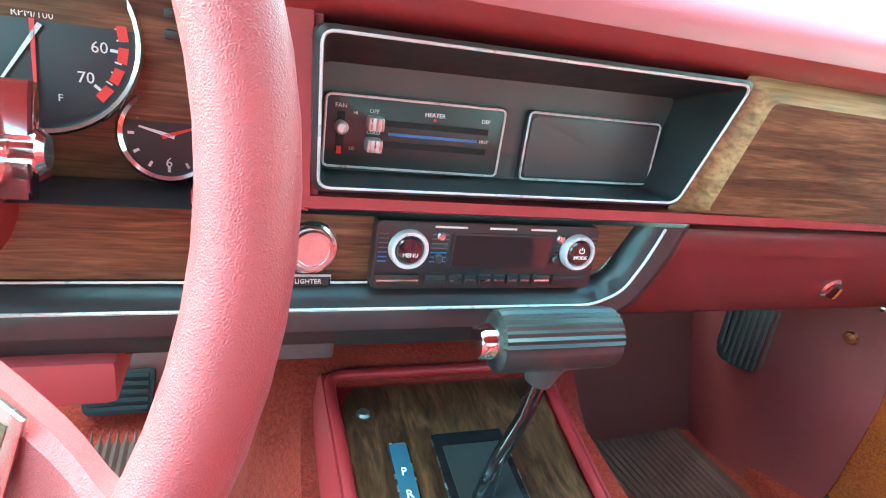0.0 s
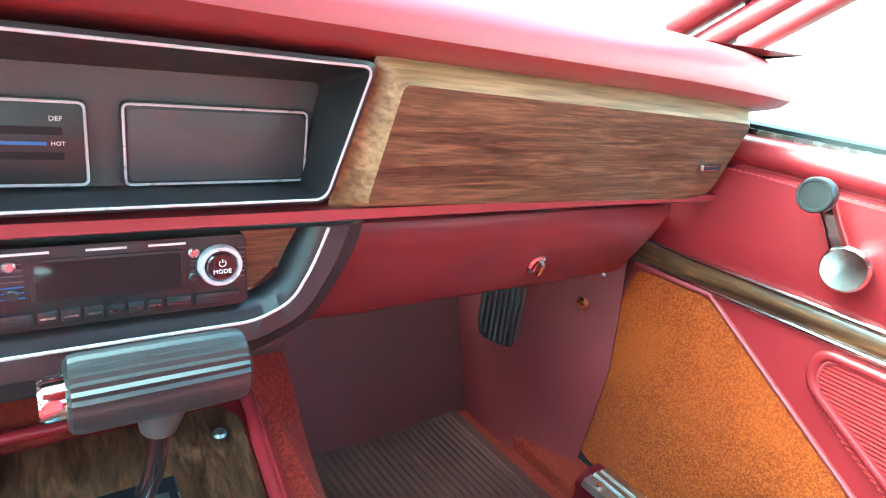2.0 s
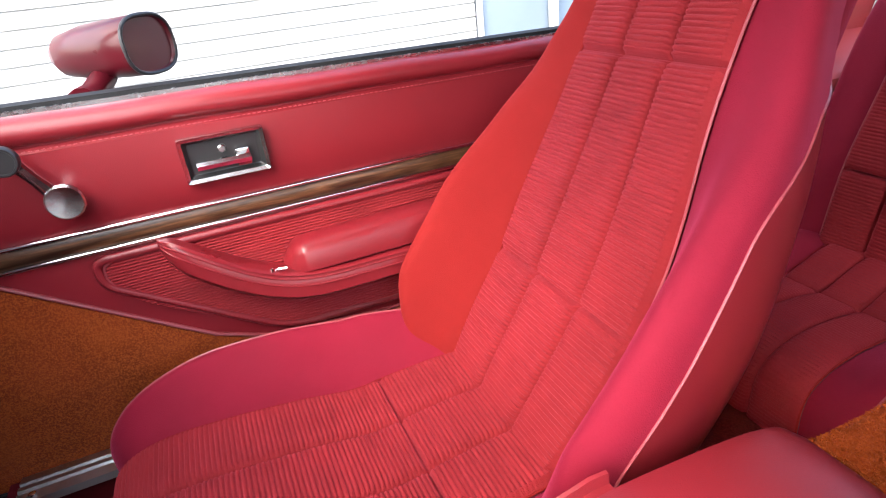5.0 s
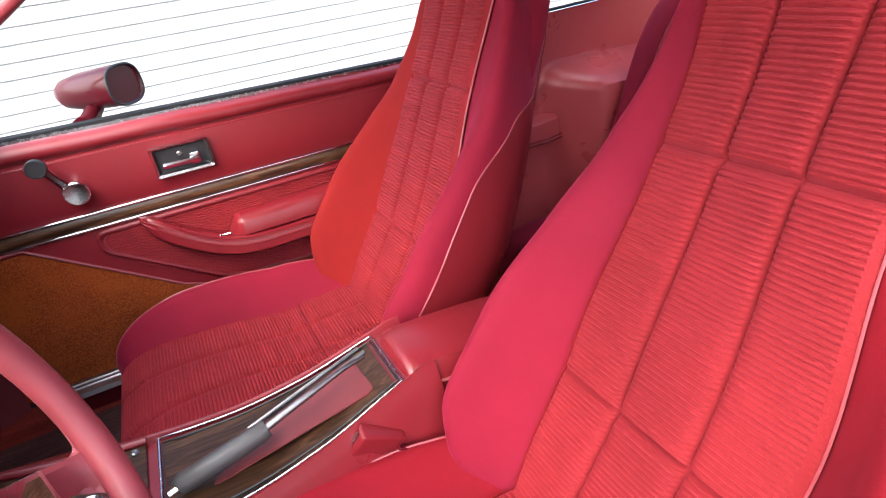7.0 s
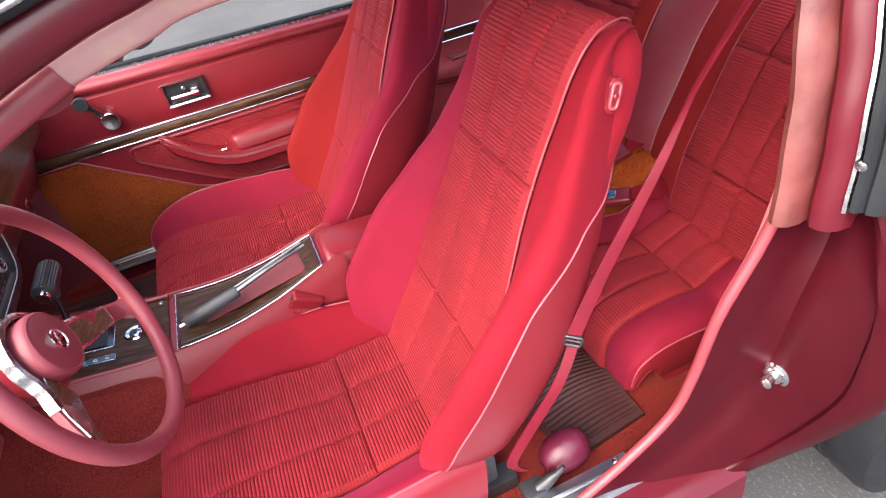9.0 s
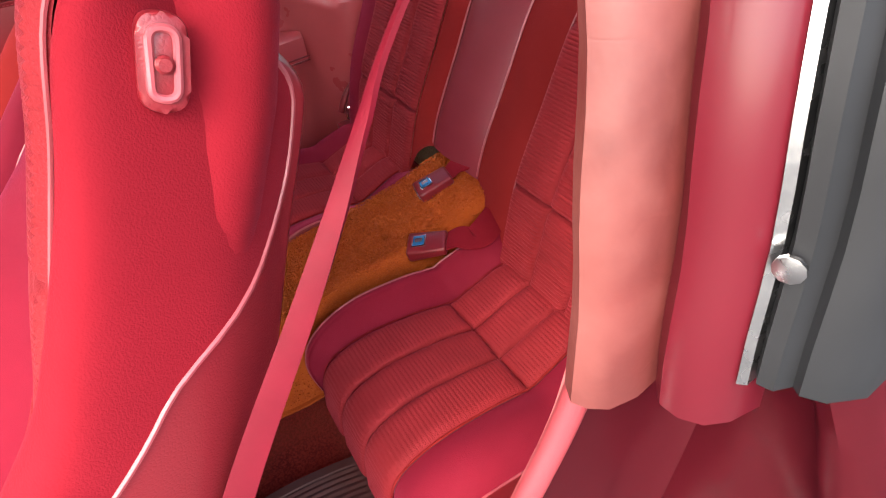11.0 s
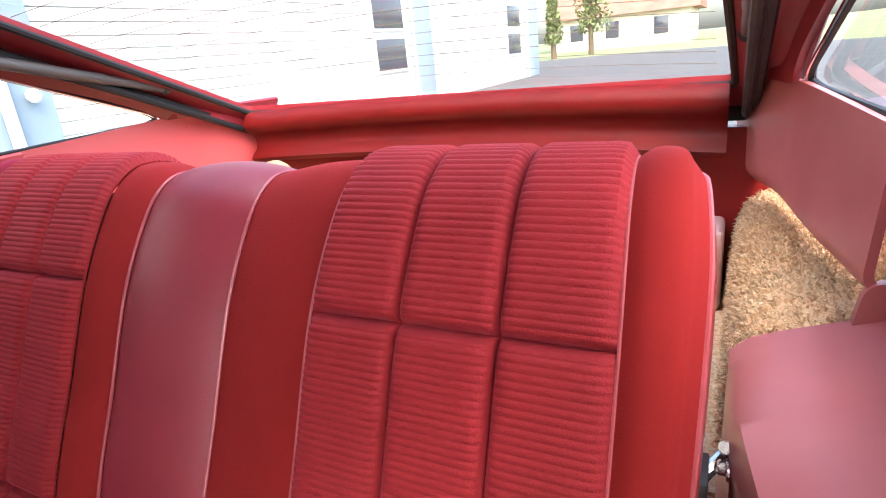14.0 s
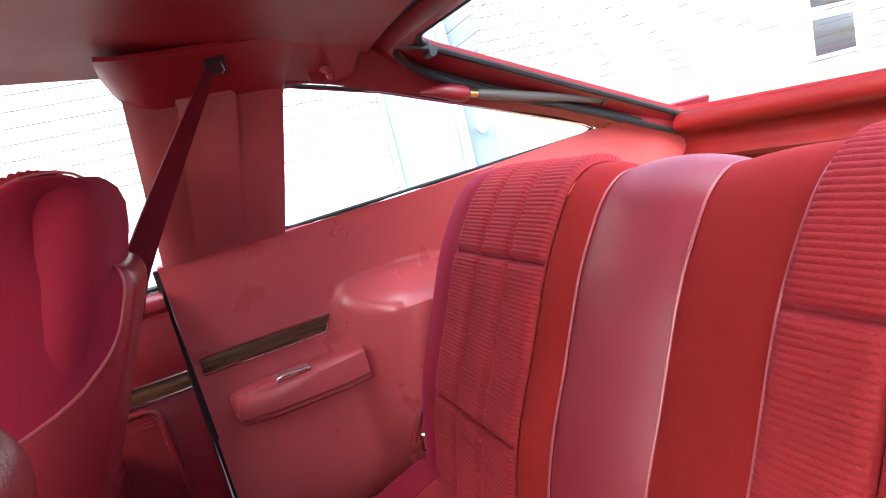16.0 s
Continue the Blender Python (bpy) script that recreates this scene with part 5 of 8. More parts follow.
def dashboard():
    dash = thing("dashboard", (0, 0.7, 0.70), "red padded dashboard with wood panels and radio", "dashboard")
    # padded top: one roll across the car
    prof = [(0.605, 0.799), (0.585, 0.7955), (0.574, 0.800), (0.573, 0.808), (0.600, 0.806), (0.66, 0.818), (0.665, 0.86), (0.66, 0.890), (0.600, 0.905), (0.572, 0.914), (0.552, 0.919), (0.538, 0.924), (0.529, 0.932), (0.529, 0.945),
            (0.541, 0.962), (0.575, 0.976), (0.66, 0.984), (0.80, 0.982), (0.98, 0.965), (1.05, 0.94)]

    def bow(x, y, z):
        a = max(0.0, abs(x) - 0.42) / 0.25
        return (x, y + (-0.004 * a * a if y < 0.7 else -0.28 * (abs(x) / 0.67) ** 3), z - 0.006 * a * a * (1 if z > 0.9 else 0.3))
    bm = bmesh.new()
    sweep_x(bm, prof, 0.668, -0.215, 60, bow)
    part("top_pad", bm, VINYL_DASH, dash, "soft red dash pad with a rolled front edge")
    bm = bmesh.new()
    prof2 = [(0.66, 0.905), (0.60, 0.925), (0.545, 0.942), (0.529, 0.950), (0.535, 0.966), (0.575, 0.982), (0.66, 0.988), (0.80, 0.984), (0.98, 0.965), (1.05, 0.94)]
    sweep_x(bm, prof2, -0.214, -0.668, 40, bow)
    part("gauge_hood", bm, VINYL_DASH, dash, "red hood over the gauges")
    bm = bmesh.new()  # end cap beside the door
    cap = [(0.668 + 0.004, y, z) for _, y, z in [bow(0.668, *p) for p in prof]]
    bm.faces.new([bm.verts.new((0.6685, y, z)) for _, y, z in cap])
    bmesh.ops.solidify(bm, geom=bm.faces[:], thickness=0.006)
    part("end_cap", bm, VINYL_DASH, dash)
    # red column between the gauges and the centre
    bm = bmesh.new()
    box(bm, 0, 1, 0, 1, 0, 1, 0.0, fn=lambda a, b, c: ((-0.216 + 0.034 * (1 - c)) * (1 - a) + (-0.146 + 0.006 * (1 - c)) * a, (0.572 - 0.012 * c + 0.010 * (1 - a)) + 0.08 * b, 0.796 + 0.135 * c))
    bmesh.ops.bevel(bm, geom=bm.edges[:], offset=0.006, segments=3, affect="EDGES")
    part("column", bm, VINYL_DASH, dash, "red vinyl between gauges and heater panel")
    # heater bezel: slanted black frame, recess and floor
    put = lambda x, z, d: Vector((x, dash_lean(z) - 0.006 - d, z))
    outer = rounded([(-0.152, 0.911), (0.153, 0.914), (0.136, 0.814), (-0.146, 0.811)], 0.010, 5)
    lip = rounded([(-0.148, 0.9075), (0.148, 0.9105), (0.132, 0.8175), (-0.142, 0.8145)], 0.008, 5)
    floor_ = rounded([(-0.139, 0.888), (0.142, 0.893), (0.128, 0.8195), (-0.136, 0.8165)], 0.006, 5)
    bm = bmesh.new()
    skin(bm, [[put(p.x, p.y, -0.02) for p in outer], [put(p.x, p.y, 0.001) for p in outer], [put(p.x, p.y, 0.003) for p in lip], [Vector((p.x, 0.612, p.y)) for p in floor_]], cap=False)
    bez = part("heater_bezel", bm, BLACK, dash, "recessed satin black bezel with a bright line")
    bm = bmesh.new()
    slab(bm, floor_, lambda a, b, d: (a, 0.6125 + d, b), 0.0, 0.004)
    part("bezel_floor", bm, BLACK_SATIN, bez)
    bm = bmesh.new()
    tube(bm, [put(p.x, p.y, 0.0032) for p in lip], 0.0010, 6, closed=True)
    part("bright_line", bm, SILVER, bez)
    bm = bmesh.new()
    box(bm, -0.085, 0.005, 0.586, 0.590, 0.9005, 0.9020)
    part("slot", bm, BLACK, bez)
    # heater controls
    face = axes((0, 0.611, 0), (0, -1, 0))
    bm = bmesh.new()
    slab(bm, rounded([(-0.137, 0.819), (-0.005, 0.819), (-0.005, 0.871), (-0.137, 0.870)], 0.005, 4), face, 0.0, 0.004, 0.0015)
    heat = part("heater_panel", bm, BLACK, bez, "black heater control panel with a bright outline")
    bm = bmesh.new()
    tube(bm, [face(p.x, p.y, 0.0042) for p in rounded([(-0.1355, 0.8205), (-0.0065, 0.8205), (-0.0065, 0.8695), (-0.1355, 0.8685)], 0.004, 4)], 0.0009, 6, closed=True)
    part("bright_line", bm, SILVER, heat)
    for z in (0.8525, 0.838):
        bm = bmesh.new()
        slab(bm, [(-0.105, z - 0.0022), (-0.018, z - 0.0022), (-0.018, z + 0.0022), (-0.105, z + 0.0022)], face, 0.003, 0.0046)
        part("slider_slot", bm, RUBBER, heat)
        bm = bmesh.new()
        box(bm, -0.1085, -0.0975, 0.594, 0.607, z - 0.0045, z + 0.0045, 0.002)
        k = part("slider_knob", bm, SILVER, heat, "ribbed chrome slider knob")
        for q in (-0.1065, -0.103, -0.0995):
            bm = bmesh.new()
            box(bm, q - 0.0005, q + 0.0005, 0.5932, 0.5945, z - 0.004, z + 0.004)
            part("rib", bm, CHROME_DULL, k)
    bm = bmesh.new()
    slab(bm, [(-0.128, 0.831), (-0.1225, 0.831), (-0.1225, 0.858), (-0.128, 0.858)], face, 0.003, 0.0046)
    part("fan_slot", bm, RUBBER, heat)
    bm = bmesh.new()
    lathe(bm, [(0.0042, 0.003), (0.0045, 0.012), (0.003, 0.014), (0, 0.0145)], lambda a, b, d: face(a - 0.1252, b + 0.848, d), 14)
    part("fan_knob", bm, SILVER, heat)
    bm = bmesh.new()
    box(bm, -0.1268, -0.1236, 0.6055, 0.6065, 0.8295, 0.8345)
    part("marker", bm, RED_PRINT, heat)
    bm = bmesh.new()
    box(bm, -0.092, -0.026, 0.6058, 0.6066, 0.8443, 0.8462)
    part("temperature_bar", bm, BLUE_PRINT, heat, "blue temperature bar")
    bm = bmesh.new()
    box(bm, -0.0605, -0.0588, 0.6058, 0.6066, 0.8567, 0.8583)
    part("marker", bm, RED_PRINT, heat)
    for text, u, v, sz in (("FAN", -0.1255, 0.8615, 0.0042), ("HI", -0.1155, 0.8575, 0.003), ("LO", -0.1165, 0.8335, 0.003), ("OFF", -0.103, 0.8595, 0.0038), ("COLD", -0.1025, 0.8452, 0.0034),
                           ("HEATER", -0.0597, 0.8607, 0.0042), ("DEF", -0.021, 0.8597, 0.004), ("HOT", -0.0205, 0.8452, 0.0034)):
        word(text, face, u, v, sz, WHITE_PRINT, heat).location = heat.location * 0 + Vector((0, -0.0045, 0))
    # blank panel beside it
    bm = bmesh.new()
    slab(bm, rounded([(0.012, 0.8185), (0.1325, 0.8205), (0.1325, 0.873), (0.012, 0.872)], 0.005, 4), face, 0.0, 0.004, 0.0015)
    blank = part("blank_panel", bm, BLACK, bez, "blank black panel with a bright outline")
    bm = bmesh.new()
    slab(bm, rounded([(0.0155, 0.8225), (0.129, 0.8243), (0.129, 0.869), (0.0155, 0.868)], 0.004, 4), face, 0.003, 0.0052, 0.001)
    part("inlay", bm, BLACK_SATIN, blank)
    bm = bmesh.new()
    tube(bm, [face(p.x, p.y, 0.0042) for p in rounded([(0.0135, 0.820), (0.131, 0.822), (0.131, 0.8715), (0.0135, 0.8705)], 0.004, 4)], 0.0009, 6, closed=True)
    part("bright_line", bm, SILVER, blank)
    # wood panel in front of the passenger, with pale bevelled edges
    fr = [(0.172, 0.902), (0.640, 0.8965), (0.630, 0.802), (0.164, 0.812)]
    bk = [(0.156, 0.920), (0.652, 0.917), (0.642, 0.797), (0.142, 0.8035)]
    rf, rbk = rounded(fr, [0.006, 0.012, 0.02, 0.008], 4), rounded(bk, [0.006, 0.012, 0.02, 0.008], 4)
    bm = bmesh.new()
    slab(bm, rf, lambda a, b, d: (a, dash_lean(b) - 0.012 + d, b), 0.0, 0.003)
    wood = part("wood_panel", bm, WOOD_X, dash, "large printed wood panel")
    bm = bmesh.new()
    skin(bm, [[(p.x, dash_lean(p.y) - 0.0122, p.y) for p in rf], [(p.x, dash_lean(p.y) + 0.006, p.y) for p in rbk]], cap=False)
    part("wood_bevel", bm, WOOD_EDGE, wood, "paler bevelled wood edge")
    bm = bmesh.new()
    box(bm, 0.578, 0.617, dash_lean(0.845) - 0.0150, dash_lean(0.845) - 0.0115, 0.8395, 0.8465, 0.001)
    part("badge", bm, CHROME_DULL, wood, "small bright badge")
    bm = bmesh.new()
    for q in range(6):
        box(bm, 0.581 + q * 0.0058, 0.5855 + q * 0.0058, dash_lean(0.845) - 0.0158, dash_lean(0.845) - 0.0148, 0.8415, 0.8448)
    part("badge_bars", bm, BLACK, wood)
    # lower fascia: wood strip in a black frame with bright lines
    low = lambda x, z, d: Vector((x, 0.603 - (z - 0.735) * 0.05 - d, z))
    bm = bmesh.new()
    slab(bm, rounded([(-0.62, 0.737), (0.100, 0.737), (0.128, 0.792), (-0.62, 0.792)], [0.004, 0.03, 0.004, 0.004], 6), low, -0.03, 0.0)
    fascia = part("lower_wood", bm, WOOD_X, dash, "worn printed wood behind the radio")
    edge = rounded([(-0.64, 0.794), (0.180, 0.794), (0.172, 0.760), (0.142, 0.706), (0.09, 0.684), (-0.64, 0.682)], [0.004, 0.004, 0.02, 0.02, 0.02, 0.004], 5)
    hole = rounded([(-0.62, 0.792), (0.128, 0.792), (0.120, 0.770), (0.110, 0.745), (0.094, 0.7365), (-0.62, 0.7365)], [0.002, 0.002, 0.02, 0.015, 0.01, 0.002], 5)
    bm = bmesh.new()
    mid = [h.lerp(e, 0.30) for h, e in zip(hole, edge)]
    far = [h.lerp(e, 0.62) for h, e in zip(hole, edge)]
    skin(bm, [[low(p.x, p.y, -0.004) for p in hole], [low(p.x, p.y, 0.004) for p in [h.lerp(e, 0.06) for h, e in zip(hole, edge)]], [low(p.x, p.y, 0.016) for p in mid],
              [low(p.x, p.y, 0.018) for p in far], [low(p.x, p.y, 0.004) for p in edge], [low(p.x, p.y, -0.06) for p in edge]], cap=False)
    frame_ = part("black_frame", bm, BLACK, dash, "black moulded frame round the radio panel")
    bm = bmesh.new()
    line = [h.lerp(e, 0.30) for h, e in zip(hole, edge)]
    line = [p for p in line if p.y < 0.7915]
    line.sort(key=lambda p: math.atan2(p.y - 0.80, p.x + 0.2))
    tube(bm, [low(p.x, p.y, 0.0168) for p in line], 0.0013, 6)
    part("bright_line", bm, SILVER, frame_)
    bm = bmesh.new()
    tube(bm, [low(x, z, 0.004) for x, z in ((-0.60, 0.7365), (-0.157, 0.7365), (-0.157, 0.742), (-0.125, 0.742), (-0.125, 0.7365), (-0.098, 0.7365))], 0.0009, 6)
    part("bright_line", bm, SILVER, frame_)
    bm = bmesh.new()
    slab(bm, [(-0.1555, 0.7345), (-0.1265, 0.7345), (-0.1265, 0.7412), (-0.1555, 0.7412)], low, 0.002, 0.0052)
    tag = part("lighter_tag", bm, BLACK, frame_)
    word("LIGHTER", lambda a, b, d: low(a, b, d + 0.0055), -0.141, 0.7379, 0.0048, WHITE_PRINT, tag)
    # ash drawer and the underside
    bm = bmesh.new()
    box(bm, -0.213, -0.118, 0.600, 0.66, 0.672, 0.688, 0.003)
    part("ash_drawer", bm, BLACK_SATIN, dash, "black ash drawer under the fascia")
    bm = bmesh.new()
    box(bm, -0.64, 0.13, 0.615, 0.80, 0.672, 0.69, 0.006)
    part("under_tray", bm, BLACK, dash)
    bm = bmesh.new()
    box(bm, -0.64, -0.262, 0.588, 0.70, 0.650, 0.684, 0.008)
    part("knee_panel", bm, VINYL_DASH, dash, "red panel below the gauges")
    # lighter
    put = axes(low(-0.141, 0.7635, 0.0), (0.10, -1, 0.05))
    bm = bmesh.new()
    lathe(bm, [(0.0195, -0.002), (0.0195, 0.004), (0.018, 0.0055), (0.0155, 0.004), (0.015, -0.004)], put, 36)
    ring = part("lighter", bm, CHROME, dash, "round cigarette lighter in a bright ring")
    bm = bmesh.new()
    lathe(bm, [(0.0145, 0.0), (0.0145, 0.010), (0.0135, 0.0125), (0.0115, 0.0125), (0.011, 0.0115), (0, 0.0112)], put, 32)
    part("lighter_knob", bm, SPUN, ring, "spun metal lighter knob")
    # rear de-fog switch
    put = lambda a, b, d: low(a, b, d)
    bm = bmesh.new()
    slab(bm, rounded([(-0.2165, 0.7415), (-0.1825, 0.7415), (-0.1825, 0.7835), (-0.2165, 0.7835)], 0.002, 3), put, -0.002, 0.004, 0.001)
    sw = part("defog_switch", bm, BLACK, dash, "black rear de-fog switch plate")
    bm = bmesh.new()
    tube(bm, [put(p.x, p.y, 0.0042) for p in rounded([(-0.216, 0.742), (-0.183, 0.742), (-0.183, 0.783), (-0.216, 0.783)], 0.002, 3)], 0.0008, 6, closed=True)
    part("bright_line", bm, SILVER, sw)
    bm = bmesh.new()
    c = axes(low(-0.1995, 0.7635, 0.004), (0, -1, 0.05))
    lathe(bm, [(0.0075, 0), (0.0075, 0.001), (0.006, 0.0015), (0.0055, 0.001), (0.005, 0.004), (0.003, 0.010), (0, 0.0105)], c, 20)
    part("toggle", bm, GLOSS_BLACK, sw)
    for text, u, v, sz in (("ON", -0.2095, 0.7715, 0.0048), ("OFF", -0.2075, 0.7545, 0.0048), ("REAR DE-FOG", -0.1995, 0.7462, 0.0047)):
        word(text, lambda a, b, d: low(a, b, d + 0.0045), u, v, sz, WHITE_PRINT, sw)
    # glove box
    bm = bmesh.new()
    prof = [(0.640, 0.7905), (0.616, 0.7905), (0.600, 0.787), (0.597, 0.781), (0.601, 0.762), (0.607, 0.744), (0.617, 0.720), (0.630, 0.692), (0.640, 0.684), (0.66, 0.684)]
    rows = []
    for x, dz in ((0.158, -0.006), (0.162, -0.004), (0.20, 0), (0.40, 0), (0.58, 0), (0.604, -0.001), (0.612, -0.003)):
        g = 0.0 if 0.17 < x < 0.60 else 0.004
        rows.append([(x + (0.05 * (0.77 - z) if x < 0.19 else 0) * -1 - (0.30 * (0.77 - z) if x > 0.59 else 0), y + g, z + dz * 0.3) for y, z in prof])
    skin(bm, rows, closed=False, cap=False)
    bmesh.ops.solidify(bm, geom=bm.faces[:], thickness=0.006)
    glove = part("glove_box", bm, VINYL_DASH, dash, "red glove box lid with a chrome lock")
    put = axes((0.409, 0.618, 0.722), (0, -1, -0.35))
    bm = bmesh.new()
    lathe(bm, [(0.0125, 0), (0.0125, 0.003), (0.0095, 0.005), (0.008, 0.004), (0, 0.004)], put, 24)
    lock = part("lock", bm, CHROME, glove, "oval chrome lock button")
    bm = bmesh.new()
    skin(bm, [[put(a, b, 0.004) for a, b in ((-0.004, -0.009), (0.004, -0.009), (0.004, 0.009), (-0.004, 0.009))], [put(a, b, 0.012) for a, b in ((-0.0025, -0.007), (0.0025, -0.007), (0.0025, 0.007), (-0.0025, 0.007))]])
    part("lock_tab", bm, CHROME, lock)
    # solid black bar in place of the shade in the gap over the lid
    bm = bmesh.new()
    box(bm, 0.17, 0.60, 0.612, 0.64, 0.7912, 0.7950)
    part("shadow_gap", bm, BLACK, dash, "black bar standing for the shaded gap above the glove box")
    bm = bmesh.new()
    box(bm, 0.165, 0.66, 0.66, 0.95, 0.69, 0.78, 0.01)
    part("glove_body", bm, BLACK_SATIN, dash)
    return dash


dashboard()


def radio():
    owner = thing("car_radio", (0, 0.6, 0.735), "black car radio with two chrome ringed knobs", "radio")
    put = lambda x, z, d: Vector((x, 0.600 - (z - 0.735) * 0.05 - d, z))
    bm = bmesh.new()
    slab(bm, rounded([(-0.0975, 0.7355), (0.0865, 0.7355), (0.083, 0.789), (-0.0975, 0.789)], 0.004, 4), put, -0.02, 0.010, 0.002)
    body = part("body", bm, BLACK, owner, "black radio front")
    bm = bmesh.new()
    tube(bm, [put(p.x, p.y, 0.0095) for p in rounded([(-0.0965, 0.7365), (0.0855, 0.7365), (0.082, 0.788), (-0.0965, 0.788)], 0.004, 4)], 0.0007, 5, closed=True)
    part("edge_line", bm, BLACK, body)
    bm = bmesh.new()
    slab(bm, rounded([(-0.0405, 0.7535), (0.0435, 0.7535), (0.043, 0.7815), (-0.0405, 0.7815)], 0.002, 3), put, 0.009, 0.0115, 0.001)
    part("display_rim", bm, BLACK, body)
    bm = bmesh.new()
    slab(bm, rounded([(-0.038, 0.7555), (0.041, 0.7555), (0.0405, 0.7795), (-0.038, 0.7795)], 0.0015, 3), put, 0.011, 0.0122)
    part("display", bm, surface("radio_display", (0.035, 0.018, 0.02), 0.12, vary=0.1), body, "dark display")
    for k in range(14):
        z = 0.7575 + k * 0.0018
        for x0, x1 in ((-0.095, -0.0885), (-0.056, -0.0435), (0.0475, 0.051), (0.078, 0.083)):
            if k % 2 == 0:
                bm = bmesh.new()
                box(bm, x0, x1, put(0, z, 0.0108).y, put(0, z, 0.0098).y, z, z + 0.0007)
                part("grille_line", bm, BLUE_PRINT if k < 6 and x0 < -0.04 else GREY_PRINT, body)
    for cx, text in ((-0.0735, "MENU"), (0.0655, "MODE")):
        c = axes(put(cx, 0.7685, 0.010), (0, -1, 0.05))
        bm = bmesh.new()
        lathe(bm, [(0.0145, 0), (0.0145, 0.005), (0.0135, 0.0075), (0.0115, 0.0075), (0.0108, 0.006)], c, 36)
        ring = part("knob_ring", bm, SILVER, body, "chrome ring of the knob")
        bm = bmesh.new()
        lathe(bm, [(0.0108, 0.002), (0.0108, 0.006), (0.009, 0.008), (0, 0.0085)], c, 28)
        part("knob", bm, GLOSS_BLACK, ring)
        word(text, lambda a, b, d, q=c: q(a, b, d + 0.0088), 0, -0.003, 0.0042, WHITE_PRINT, ring)
    c = axes(put(0.0655, 0.7720, 0.0192), (0, -1, 0.05))
    bm = bmesh.new()
    tube(bm, [c(0.0022 * math.sin(a), 0.0022 * math.cos(a), 0) for a in [0.6 + k * 0.45 for k in range(12)]], 0.0003, 5)
    tube(bm, [c(0, 0.0006, 0), c(0, 0.003, 0)], 0.0003, 5)
    part("power_mark", bm, WHITE_PRINT, body)
    for x, z in ((-0.0495, 0.7785), (-0.0495, 0.7605), (0.0490, 0.7785), (0.0490, 0.7605)):
        bm = bmesh.new()
        lathe(bm, [(0.0036, 0), (0.0036, 0.002), (0.0026, 0.003), (0, 0.0028)], axes(put(x, z, 0.010), (0, -1, 0.05)), 16)
        part("round_button", bm, CHROME_DULL if z > 0.77 else BLACK, body)
    for x0, x1, m in ((-0.0955, -0.062, CHROME), (-0.058, -0.041, BLACK), (-0.0385, -0.0285, CHROME_DULL), (-0.0265, -0.0165, CHROME_DULL), (-0.0145, -0.0045, CHROME_DULL), (-0.0025, 0.0075, CHROME_DULL),
                      (0.0095, 0.0185, CHROME_DULL), (0.0205, 0.0295, CHROME_DULL), (0.032, 0.047, CHROME), (0.050, 0.080, BLACK)):
        bm = bmesh.new()
        y = put(0, 0.743, 0.0)[1]
        box(bm, x0, x1, y - 0.0125, y - 0.008, 0.7395, 0.7475, 0.001)
        b = part("button", bm, BLACK, body, "small radio button")
        bm = bmesh.new()
        box(bm, x0 + 0.001, x1 - 0.001, y - 0.0131, y - 0.0122, 0.7428, 0.7442)
        part("button_mark", bm, m, b)
    for x0, x1 in ((-0.055, -0.030), (-0.012, 0.010), (0.022, 0.044)):
        bm = bmesh.new()
        y = put(0, 0.7855, 0.0)[1]
        box(bm, x0, x1, y - 0.0108, y - 0.0098, 0.7848, 0.7862)
        part("printed_bar", bm, WHITE_PRINT, body)
    return owner


radio()


